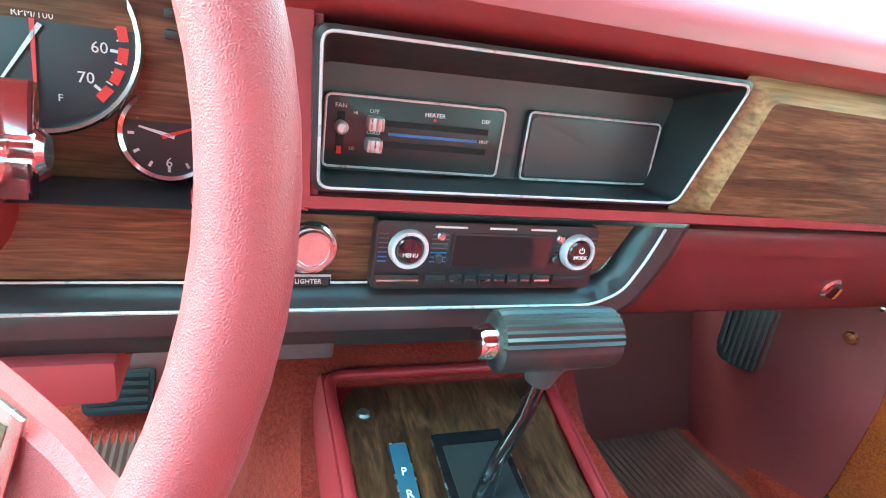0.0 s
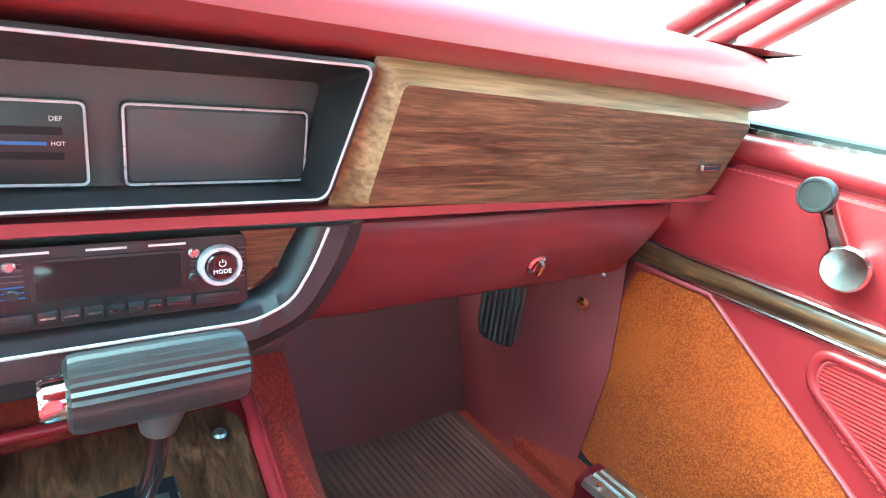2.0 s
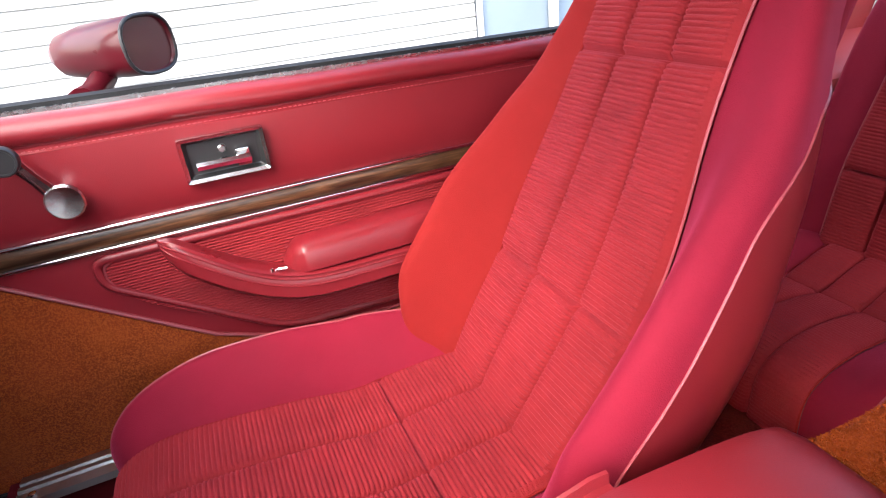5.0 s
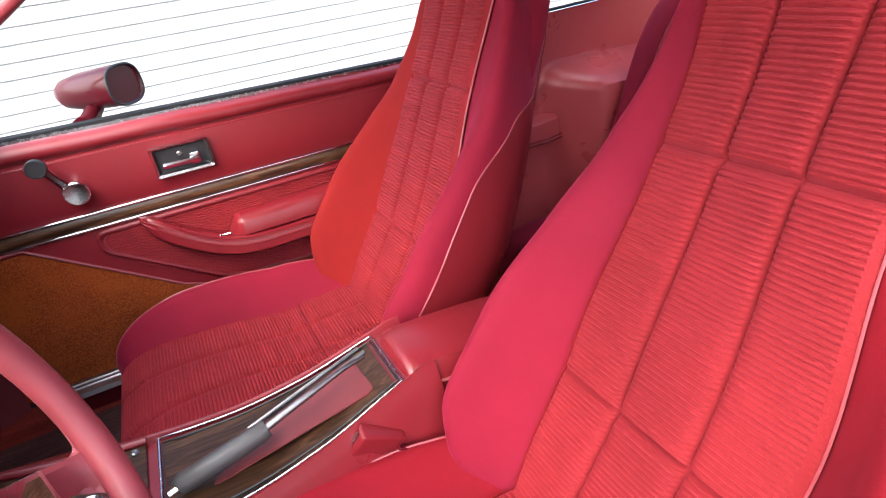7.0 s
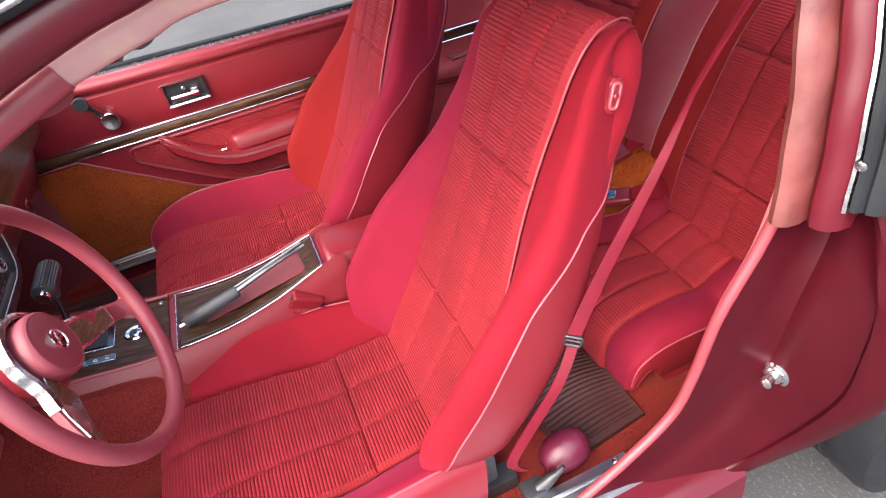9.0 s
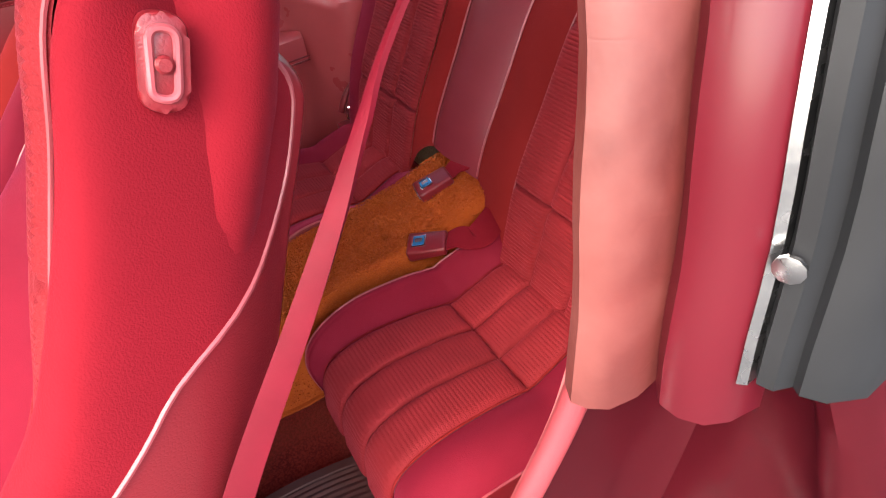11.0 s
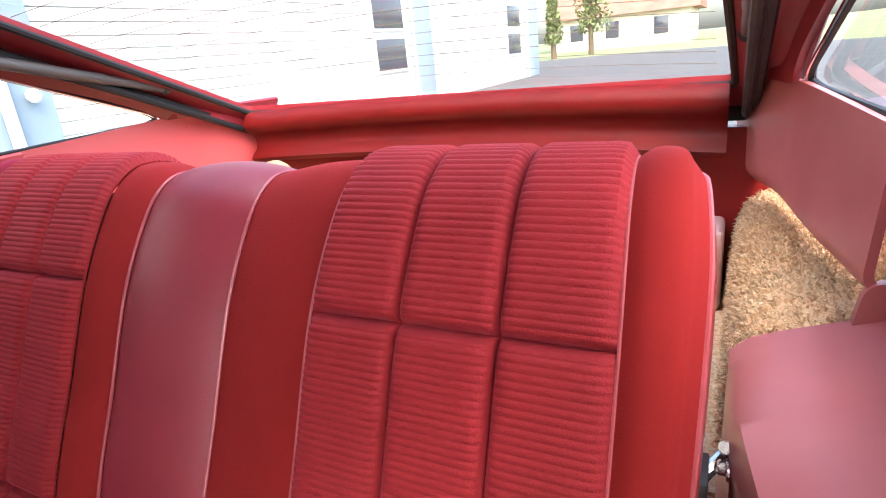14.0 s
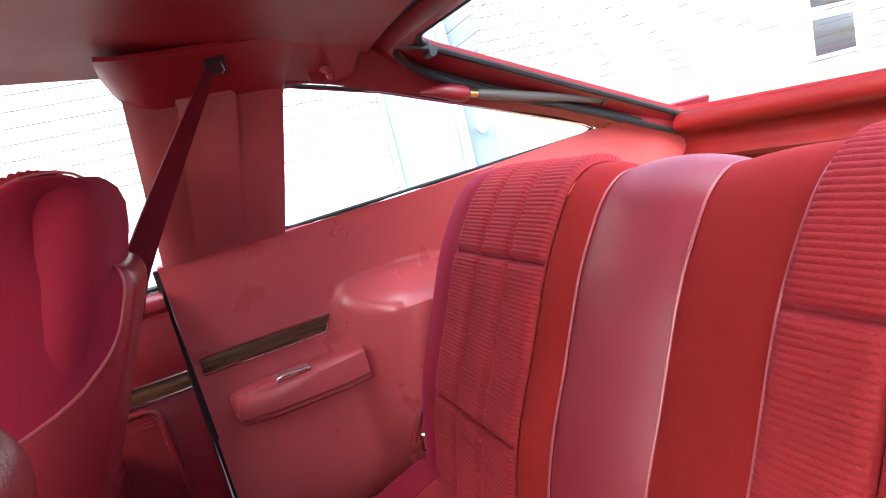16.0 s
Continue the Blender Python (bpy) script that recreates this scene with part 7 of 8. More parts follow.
    for y, z0, z1, w in ((0.028, 0.570, 0.588, 0.058), (0.020, 0.560, 0.600, 0.063), (0.0, 0.545, 0.604, 0.066), (-0.06, 0.53, 0.600, 0.068), (-0.16, 0.51, 0.590, 0.068), (-0.21, 0.49, 0.575, 0.066), (-0.222, 0.47, 0.550, 0.060)):
        rows.append([(-w - 0.012, y, 0.40), (-w - 0.006, y, z0), (-w, y, z0 + (z1 - z0) * 0.6), (-w + 0.012, y, z1 - 0.004), (-w * 0.5, y, z1 + 0.002), (w * 0.5, y, z1 + 0.002), (w - 0.012, y, z1 - 0.004),
                     (w, y, z0 + (z1 - z0) * 0.6), (w + 0.006, y, z0), (w + 0.012, y, 0.40)])
    fine = [curve([r[k] for r in rows], 40) for k in range(10)]
    skin(bm, [[fine[k][i] for k in range(10)] for i in range(41)])
    lid = part("padded_lid", bm, VINYL, con, "padded red vinyl console lid")
    for sg in (-1, 1):
        bm = bmesh.new()
        tube(bm, curve([(sg * 0.060, 0.024, 0.578), (sg * 0.068, -0.01, 0.572), (sg * 0.072, -0.06, 0.568), (sg * 0.072, -0.16, 0.556), (sg * 0.069, -0.215, 0.54)], 20), 0.0028, 6)
        part("lid_piping", bm, PIPING, lid)
    return con


console()


# ---- hatch, cargo space, door post ----
def glass_z(y):
    return ease(-y, [(0.90, 1.183), (1.10, 1.112), (1.34, 1.023), (1.53, 0.936), (1.60, 0.90)])


def hatch():
    owner = thing("hatch", (0, -1.2, 0.94), "closed red hatch with large heated rear window", "car hatch", "", "structure")

    def surf(x, y, d=0.0):
        return Vector((x, y, glass_z(y) + 0.020 * (1 - (x / 0.5) ** 2) + d))
    hole = rounded([(-0.455, -0.925), (0.455, -0.925), (0.478, -1.53), (-0.478, -1.53)], [0.07, 0.07, 0.025, 0.025], 8)
    rim = rounded([(-0.520, -0.885), (0.520, -0.885), (0.520, -1.60), (-0.520, -1.60)], [0.07, 0.07, 0.03, 0.03], 8)
    # inner frame: a red channel round the glass
    bm = bmesh.new()
    skin(bm, [[surf(p.x, p.y, 0.012) for p in hole], [surf(p.x, p.y, -0.004) for p in hole], [surf(*h.lerp(r, 0.35), -0.014) for h, r in zip(hole, rim)],
              [surf(*h.lerp(r, 0.85), -0.016) for h, r in zip(hole, rim)], [surf(p.x, p.y, 0.0) for p in rim], [surf(p.x, p.y, 0.022) for p in rim]], cap=False)
    part("inner_frame", bm, VINYL, owner, "red painted inner frame of the hatch")
    bm = bmesh.new()
    tube(bm, [surf(p.x, p.y, -0.003) for p in hole], 0.0062, 8, closed=True)
    part("glass_seal", bm, RUBBER, owner, "black rubber round the rear window")
    # the pane, one sheet bowed across
    bm = bmesh.new()

    def pane(u, v):
        y = -0.905 - 0.64 * v
        return surf((2 * u - 1) * (0.462 + 0.03 * v), y, 0.008)
    sheet(bm, 16, 16, pane)
    g = part("rear_window", bm, GLASS, owner, "clear rear window with heater wires")
    g.visible_shadow = False
    for k in range(15):
        y = -0.975 - 0.036 * k
        bm = bmesh.new()
        line = [surf((2 * i / 16 - 1) * 0.452, y, 0.0068) for i in range(17)]
        tube(bm, line, 0.00055, 4, cap=False)
        part("heater_wire", bm, surface("heater_wire", (0.10, 0.07, 0.05), 0.5, vary=0.1) if k == 0 else bpy.data.materials["heater_wire"], g)
    # ridged panel under the glass
    bm = bmesh.new()
    prof = [(-1.532, 0.940), (-1.520, 0.936), (-1.510, 0.927), (-1.506, 0.915), (-1.510, 0.903), (-1.524, 0.893), (-1.534, 0.884), (-1.536, 0.870), (-1.530, 0.858), (-1.518, 0.850), (-1.512, 0.842), (-1.52, 0.832), (-1.55, 0.830)]
    sweep_x(bm, prof, -0.470, 0.470, 24, lambda x, y, z: (x, y + 0.012 * (x / 0.47) ** 4, z + 0.010 * (1 - (x / 0.47) ** 2)))
    bmesh.ops.solidify(bm, geom=bm.faces[:], thickness=0.006)
    part("lower_panel", bm, DEEP_RED, owner, "ridged red panel below the rear window")
    for sg in (-1, 1):
        bm = bmesh.new()  # hinge
        box(bm, sg * 0.445 - 0.007, sg * 0.445 + 0.007, -0.972, -0.90, 1.172, 1.180, 0.002, fn=lambda x, y, z: (x, y, z - 0.30 * (-0.90 - y)))
        tube(bm, [(sg * 0.445, -0.955, 1.172), (sg * 0.445, -0.958, 1.150)], 0.006, 10)
        tube(bm, [(sg * 0.432, -0.958, 1.151), (sg * 0.458, -0.958, 1.151)], 0.007, 10)
        part("hinge", bm, BLACK, owner, "black hinge bracket with a bolt")
    # body side: seal round the opening and the trim under it
    ring = []
    for sg in (1, -1):
        ys = [-0.885 - 0.69 * (k / 40) ** 1.5 for k in range(41)]
        run = [Vector((sg * ease(-y, [(0.885, 0.415), (0.90, 0.462), (0.93, 0.492), (0.975, 0.503), (1.575, 0.503)]), y, seal_z(y) + 0.004)) for y in ys]
        ring += run if sg > 0 else run[::-1]
    for name, dz, dx, r in (("hatch_seal", 0.004, 0.0, 0.0085), ("hatch_seal", -0.004, 0.010, 0.0065)):
        bm = bmesh.new()
        tube(bm, [Vector((p.x - math.copysign(dx, p.x), p.y, p.z + dz)) for p in ring], r, 8, closed=True)
        seal = part(name, bm, RUBBER)
        tagged(seal, "ribbed black rubber seal round the hatch opening", "", "", "structure")
    for sg in (-1, 1):
        bm = bmesh.new()

        def fold(u, v):
            y = -0.80 - 0.82 * u
            x0 = quarter_x(y, wall_top(y)) - 0.006
            a, b = Vector((x0, 0, wall_top(y) - 0.006)), Vector((0.500, 0, seal_z(y)))
            p = a.lerp(b, v)
            p.z += 0.010 * math.sin(math.pi * v) * (1 if y < -0.95 else 0.2)
            return (sg * p.x, y, p.z)
        sheet(bm, 50, 8, fold)
        shell("hatch_trim", bm, VINYL, 0.008, "faded red trim below the hatch seal")
        bm = bmesh.new()
        sheet(bm, 40, 4, lambda u, v: (sg * (0.525 + 0.035 * v), -0.88 - 0.74 * u, seal_z(-0.88 - 0.74 * u) - 0.004 + (0.055 if u < 0.9 else 0.04) * (1 - v * 0.4)))
        shell("hatch_gutter", bm, PAINT, 0.006, "maroon painted gutter beside the hatch")
        # gas strut with its brass joint and red cover
        strut = thing("gas_strut", (sg * 0.53, -1.2, 1.02), "black gas strut with a brass end beside the hatch", "gas strut", "hatch struts")
        a, b = Vector((sg * 0.487, -1.035, 1.077)), Vector((sg * 0.487, -1.335, 1.008))
        if sg < 0:
            a, b = Vector((sg * 0.492, -1.035, 1.079)), Vector((sg * 0.487, -1.335, 1.010))
        bm = bmesh.new()
        tube(bm, [a.lerp(b, 0.06), a.lerp(b, 0.10), a.lerp(b, 0.62), a.lerp(b, 0.64), a.lerp(b, 0.97), b], [0.0075, 0.0095, 0.0095, 0.008, 0.008, 0.006], 14)
        tube(bm, [b + Vector((0, 0.006, 0.0)), b + Vector((0, -0.006, 0.002))], 0.011, 12)
        part("cylinder", bm, BLACK_SATIN, strut, "satin black cylinder")
        bm = bmesh.new()
        tube(bm, [a - (b - a) * 0.02, a.lerp(b, 0.065)], 0.0065, 12)
        part("joint", bm, surface("brass", (0.62, 0.42, 0.16), 0.28, 1.0, vary=0.1) if sg < 0 else bpy.data.materials["brass"], strut, "brass end joint")
        bm = bmesh.new()
        tube(bm, curve([a + Vector((sg * 0.02, 0.085, 0.020)), a + Vector((sg * 0.006, 0.05, 0.014)), a + Vector((0, 0.02, 0.004)), a - (b - a) * 0.005], 10), [0.004, 0.006, 0.009, 0.011, 0.013, 0.0145, 0.015, 0.015, 0.0145, 0.0135, 0.0115], 14)
        part("cover", bm, VINYL, strut, "red rubber cover")


hatch()

# walls that close the cargo space
def wheelhouse(y, v):
    """Carpet over the wheel: across from the cargo floor (v = 0) to below the shelf (v = 1)."""
    up = ease(-y, [(1.10, 0.70), (1.14, 0.86), (1.2, 0.97), (1.35, 1.0), (1.6, 1.0)])
    x, z = reading([(0.488, 0.57), (0.491, 0.64), (0.496, 0.705), (0.508, 0.748), (0.535, 0.768), (0.565, 0.776), (0.60, 0.782), (0.64, 0.786)], v)
    return x, 0.57 + (z - 0.57) * up


bm = bmesh.new()
sheet(bm, 20, 6, lambda u, v: (-0.56 + 1.12 * u, -1.60 + 0.02 * math.cos(u * 6.28), 0.58 + 0.29 * v))
shell("tail_panel", bm, DEEP_RED, 0.02, "red trim panel at the tail of the cargo space")
for sg in (-1, 1):
    bm = bmesh.new()

    def house_top(u, v):
        y = -1.10 - 0.50 * u
        x, z = wheelhouse(y, v)
        jig = 0.004 * math.sin(y * 61 + z * 40) * math.sin(v * 17)
        return (sg * (x + jig), y, z + jig)
    sheet(bm, 50, 40, house_top)
    shell("wheelhouse_carpet", bm, CARPET_TAN, 0.012, "shaggy tan carpet over the wheelhouse")
bm = bmesh.new()
sheet(bm, 24, 20, lambda u, v: (0.08 + 0.20 * u + 0.02 * v, -1.135 - 0.15 * v, 0.60 + 0.287 * math.sin(math.pi * (0.5 + 0.5 * abs(2 * v - 1) ** 1.6)) ** 0.8 + 0.012 * math.sin(u * 9) - 0.05 * (2 * u - 1) ** 4))
bmesh.ops.solidify(bm, geom=bm.faces[:], thickness=0.008)
rug = part("folded_rug", bm, CARPET_TAN)
tagged(rug, "folded tan carpet piece behind the rear seat", "carpet")


bm = bmesh.new()
sheet(bm, 20, 8, lambda u, v: (-0.60 + 1.20 * u, -1.03 - 0.03 * v, 0.34 + 0.265 * v))
shell("cargo_riser", bm, CARPET_TAN, 0.01, "tan carpet on the step behind the bench")


# Mauve side panel at the tail with its slitted grille, built as a plain box.
def tail_grille():
    owner = thing("tail_side_panel", (-0.40, -1.42, 0.60), "pale mauve plastic tail side panel with red slits, built as a box", "storage box")
    bm = bmesh.new()
    box(bm, -0.475, -0.30, -1.56, -1.46, 0.60, 0.73, 0.012, 3)
    part("body", bm, surface("mauve_plastic", (0.48, 0.30, 0.30), 0.5, vary=0.1), owner)
    for k in range(6):
        bm = bmesh.new()
        box(bm, -0.365, -0.315, -1.462, -1.457, 0.650 + 0.011 * k, 0.655 + 0.011 * k, 0.001)
        part("slot", bm, PAINT, owner)


tail_grille()


def seat_latch(sg):
    owner = thing("seat_latch", (sg * 0.485, -0.95, 0.60), "dark steel seat latch bolted beside the bench", "seat latch", "seat latches")
    bm = bmesh.new()
    line = [(-0.862, 0.53), (-0.885, 0.585), (-0.925, 0.655), (-0.965, 0.695), (-0.99, 0.706)]
    secs = []
    for i, (y, z) in enumerate(line):
        a, b = line[max(i - 1, 0)], line[min(i + 1, 4)]
        d = Vector((b[0] - a[0], b[1] - a[1])).normalized()
        w = 0.006 - 0.0006 * i
        secs.append([(sg * x, y - d.y * w * f, z + d.x * w * f) for x, f in ((0.494, -1), (0.494, 1), (0.498, 1), (0.498, -1))])
    skin(bm, secs)
    plate = part("strap", bm, PAINT, owner, "dark red leather check strap")
    for y, z in ((-0.882, 0.574), (-0.927, 0.655), (-0.972, 0.698)):
        bm = bmesh.new()
        lathe(bm, [(0.010, 0), (0.010, 0.002), (0.0065, 0.003), (0.006, 0.008), (0.0035, 0.010), (0, 0.010)], axes((sg * 0.494, y, z), (-sg, 0, 0)), 12)
        part("bolt", bm, CHROME_DULL, plate, "plain steel bolt")
    bm = bmesh.new()
    box(bm, sg * 0.468 - 0.012, sg * 0.468 + 0.012, -0.985, -0.945, 0.672, 0.700, 0.003)
    part("block", bm, BLACK, owner, "black plastic latch block")
    bm = bmesh.new()
    tube(bm, [(sg * 0.475, -0.965, 0.69), (sg * 0.49, -0.985, 0.70), (sg * 0.49, -0.975, 0.715)], 0.0055, 8)
    part("striker", bm, CHROME_DULL, owner, "worn brass-coloured striker loop")


for _sg in (-1, 1):
    seat_latch(_sg)


# ---- driver's door opening ----
def door_post():
    owner = thing("door_post", (-0.70, -0.55, 0.36), "maroon painted door post with a bright striker", "car body", "", "structure")
    inner = curve([(-0.640, -0.515, 0.872), (-0.640, -0.490, 0.798), (-0.640, -0.444, 0.694), (-0.640, -0.418, 0.58), (-0.640, -0.385, 0.50), (-0.640, -0.30, 0.43), (-0.640, -0.20, 0.372)], 40)
    outer = curve([(-0.735, -0.556, 0.885), (-0.775, -0.565, 0.802), (-0.806, -0.568, 0.715), (-0.809, -0.566, 0.60), (-0.772, -0.558, 0.477), (-0.726, -0.535, 0.36), (-0.705, -0.46, 0.325)], 40)
    bm = bmesh.new()
    rows = []
    for a, b in zip(inner, outer):
        # a step near the inner edge, a shallow dish, a raised lip outside
        rows.append([])
        for t, dy in ((0.0, 0.0), (0.05, 0.002), (0.09, -0.012), (0.13, -0.040), (0.18, -0.060), (0.25, -0.064), (0.32, -0.055), (0.40, -0.047), (0.50, -0.041), (0.60, -0.034), (0.70, -0.027), (0.78, -0.019), (0.82, -0.006), (0.86, -0.001), (0.93, 0.001), (1.0, -0.002), (1.04, -0.02)):
            p = a + (b - a) * t
            dent = 0.0026 * math.sin(p.z * 47 + t * 6) * math.sin(t * 9) + 0.007 * math.exp(-((p.z - 0.47) / 0.035) ** 2 - ((t - 0.55) / 0.16) ** 2)
            rows[-1].append(p + Vector((0, dy - (dent if 0.3 < t < 0.9 else 0), 0)))
    skin(bm, rows, closed=False, cap=False)
    bmesh.ops.solidify(bm, geom=bm.faces[:], thickness=0.003)
    part("jamb", bm, PAINT, owner, "dished maroon jamb with dents and chips")
    bm = bmesh.new()
    tube(bm, [p + Vector((-0.004, 0.004, 0)) for p in inner], 0.0085, 10)
    part("welt", bm, VINYL_DASH, owner, "worn red welt along the opening")
    put = axes((-0.694, -0.523, 0.573), (-0.25, 1, 0.02))
    bm = bmesh.new()
    lathe(bm, [(0.022, -0.002), (0.022, 0.002), (0.017, 0.004), (0.015, 0.003), (0.014, 0.007), (0.010, 0.008), (0.0085, 0.008), (0.0085, 0.020), (0.0095, 0.021), (0.0095, 0.027), (0.006, 0.029), (0, 0.029)], put, 20)
    part("striker", bm, CHROME, owner, "bright striker bolt on a washer")
    bm = bmesh.new()
    lathe(bm, [(0.006, 0), (0.006, 0.004), (0, 0.006)], lambda a, b, d: put(a - 0.030, b + 0.006, d - 0.002), 10)
    part("plug", bm, PAINT, owner)
    # outer skin with the wheel arch
    bm = bmesh.new()

    def skin_out(u, v):
        y = -0.572 - 1.03 * u
        arch = 0.30 + 0.36 * math.sqrt(max(0.0, 1 - ((y + 1.02) / 0.36) ** 2)) if abs(y + 1.02) < 0.36 else 0.30
        low = max(arch, 0.36 - 0.06 * min(u * 20, 1))
        z = low + (0.885 - low) * v
        return (-(ease(z, [(0.28, 0.69), (0.36, 0.726), (0.477, 0.772), (0.60, 0.809), (0.715, 0.806), (0.802, 0.775), (0.885, 0.735)]) - 0.02 * u), y, z)
    sheet(bm, 60, 14, skin_out)
    shell("outer_skin", bm, PAINT, 0.004, "maroon painted rear wing with a wheel arch", parent=owner)
    bm = bmesh.new()
    sheet(bm, 30, 6, lambda u, v: (-(0.735 - 0.09 * v - 0.02 * u), -0.572 - 1.03 * u, 0.884 + 0.018 * math.sin(v * 3.0)))
    shell("wing_shoulder", bm, PAINT, 0.004, "", parent=owner)
    bm = bmesh.new()
    tube(bm, [(-0.738, -0.566, 0.888), (-0.734, -0.80, 0.892), (-0.728, -1.10, 0.892), (-0.72, -1.45, 0.888)], [0.004, 0.0055, 0.0055, 0.0055], 8)
    part("belt_moulding", bm, CHROME, owner, "bright moulding under the quarter window")
    # post above the waist: worn pad, painted post, bright strip, black outside
    lean = lambda z: ease(z, [(0.86, 0.0), (1.0, 0.022), (1.21, 0.080)])
    slide = lambda z: ease(z, [(0.86, 0.0), (1.21, -0.035)])

    def strip(name, profile, z0, z1, material, label=""):
        bm = bmesh.new()
        rows = []
        for k in range(17):
            z = z0 + (z1 - z0) * k / 16
            rows.append([(x - 0.006 + lean(z), y + 0.022 + slide(z) + 0.0012 * math.sin(z * 60 + y * 50), z) for x, y in profile])
        skin(bm, rows)
        part(name, bm, material, owner, label)
    strip("pad", [(-0.648, -0.540), (-0.646, -0.512), (-0.650, -0.498), (-0.660, -0.493), (-0.667, -0.497), (-0.673, -0.505), (-0.675, -0.520), (-0.670, -0.55), (-0.655, -0.55)], 0.862, 1.215, WORN_PAD, "sun-bleached pink pillar pad with cracks")
    strip("post", [(-0.672, -0.534), (-0.682, -0.526), (-0.692, -0.527), (-0.701, -0.533), (-0.706, -0.543), (-0.708, -0.56), (-0.69, -0.60), (-0.67, -0.58)], 0.86, 1.23, PAINT, "maroon painted post")
    strip("bright_strip", [(-0.704, -0.546), (-0.707, -0.541), (-0.710, -0.544), (-0.709, -0.556)], 0.885, 1.23, CHROME_DULL, "narrow bright strip")
    strip("weatherstrip", [(-0.709, -0.550), (-0.714, -0.543), (-0.720, -0.545), (-0.723, -0.553), (-0.727, -0.551), (-0.735, -0.556), (-0.742, -0.570), (-0.740, -0.598), (-0.712, -0.60)], 0.89, 1.23, RUBBER, "black rubber weatherstrip")
    bm = bmesh.new()
    lathe(bm, [(0.006, 0), (0.006, 0.002), (0.003, 0.003), (0, 0.003)], axes((-0.709, -0.529, 0.945), (-0.3, 1, 0)), 10)
    part("rivet", bm, CHROME_DULL, owner)
    strip("outer_trim", [(-0.732, -0.600), (-0.742, -0.602), (-0.744, -0.70), (-0.730, -0.70)], 0.885, 1.20, BLACK_SATIN, "black trim on the outside of the post")
    return owner


POST = door_post()


def rear_wheel():
    put = axes((-0.70, -1.02, 0.301), (-1, 0, 0))
    bm = bmesh.new()
    lathe(bm, [(0.175, -0.075), (0.22, -0.088), (0.27, -0.090), (0.292, -0.080), (0.300, -0.060), (0.300, -0.012), (0.296, -0.010), (0.296, 0.010), (0.300, 0.012), (0.300, 0.060), (0.292, 0.080), (0.27, 0.090), (0.22, 0.088), (0.175, 0.070)], put, 48)
    part("tyre", bm, RUBBER, POST, "black rubber tyre in the wheel arch")
    bm = bmesh.new()
    lathe(bm, [(0.178, 0.060), (0.180, 0.078), (0.172, 0.080), (0.160, 0.055), (0.120, 0.045), (0.080, 0.060), (0.045, 0.062), (0.040, 0.074), (0, 0.078)], put, 40)
    rim = part("rim", bm, CHROME_DULL, POST, "dull steel rim of the rear wheel")
    for k in range(5):
        a = 2 * math.pi * k / 5
        bm = bmesh.new()
        lathe(bm, [(0.009, 0.055), (0.009, 0.070), (0.005, 0.074), (0, 0.074)], lambda p, q, d, c=math.cos(a) * 0.062, e=math.sin(a) * 0.062: put(p + c, q + e, d), 8)
        part("wheel_nut", bm, CHROME, rim)


rear_wheel()
bm = bmesh.new()  # black gap post behind the closed door
skin(bm, [[(0.676, y + 0.002, z), (0.676, y - 0.008, z), (0.70, y - 0.008, z), (0.70, y + 0.002, z)] for y, z in ((-0.444, 0.34), (-0.442, 0.5), (-0.440, 0.65), (-0.437, 0.8), (-0.437, 0.905))])
seal = part("door_gap_seal", bm, RUBBER)
tagged(seal, "black rubber seal between door and quarter trim", "", "", "structure")


# ---- belts and buckles ----
def ribbon(bm, pts, widths, sides, n=40, thick=0.0016):
    """A woven strap along points with its own width and side direction at each."""
    line = curve(pts, n)
    w = curve([(v, 0, 0) for v in widths], n)
    s = curve(sides, n)
    rows = []
    for i, p in enumerate(line):
        d = (line[min(i + 1, n)] - line[max(i - 1, 0)]).normalized()
        side = s[i].normalized()
        side = (side - d * side.dot(d)).normalized()
        up = side.cross(d) * thick
        half = side * (w[i].x / 2)
        rows.append([p - half - up, p - half + up, p + up * 1.6, p + half + up, p + half - up, p - up * 1.6])
    skin(bm, rows)


def buckle(name, at, to, up, label, button=(0.02, 0.12, 0.28)):
    """A push-button buckle pointing along a line."""
    at, to = Vector(at), Vector(to)
    f = (to - at).normalized()
    u = (Vector(up) - f * Vector(up).dot(f)).normalized()
    r = f.cross(u)
    q = lambda a, b, c: at + r * a + f * b + u * c
    owner = thing(name, at, label, "belt buckle", "belt buckles")
    bm = bmesh.new()
    box(bm, -0.024, 0.024, -0.034, 0.034, -0.011, 0.011, 0.006, 3, lambda a, b, c: (a * (1 - 0.08 * (b < 0)), b, c * (1.15 if b > 0 else 0.8)))
    for v in bm.verts:
        v.co = q(*v.co)
    part("case", bm, VINYL, owner, "red plastic buckle case")
    m = bpy.data.materials.get("buckle_button") or surface("buckle_button", button, 0.2, vary=0.1, coat=0.4)
    bm = bmesh.new()
    box(bm, -0.0125, 0.0125, 0.000, 0.024, 0.0105, 0.0135, 0.0015)
    for v in bm.verts:
        v.co = q(*v.co)
    frame_ = part("button_frame", bm, CHROME, owner, "bright frame of the button")
    bm = bmesh.new()
    box(bm, -0.0105, 0.0105, 0.002, 0.022, 0.0128, 0.0148, 0.001)
    for v in bm.verts:
        v.co = q(*v.co)
    part("button", bm, m, frame_, "dark blue push button")
    bm = bmesh.new()
    box(bm, -0.004, 0.004, 0.006, 0.018, 0.0146, 0.0152)
    for v in bm.verts:
        v.co = q(*v.co)
    part("button_mark", bm, CHROME_DULL, frame_)
    bm = bmesh.new()
    box(bm, -0.018, 0.018, 0.0335, 0.0360, -0.0035, 0.0035, 0.001)
    for v in bm.verts:
        v.co = q(*v.co)
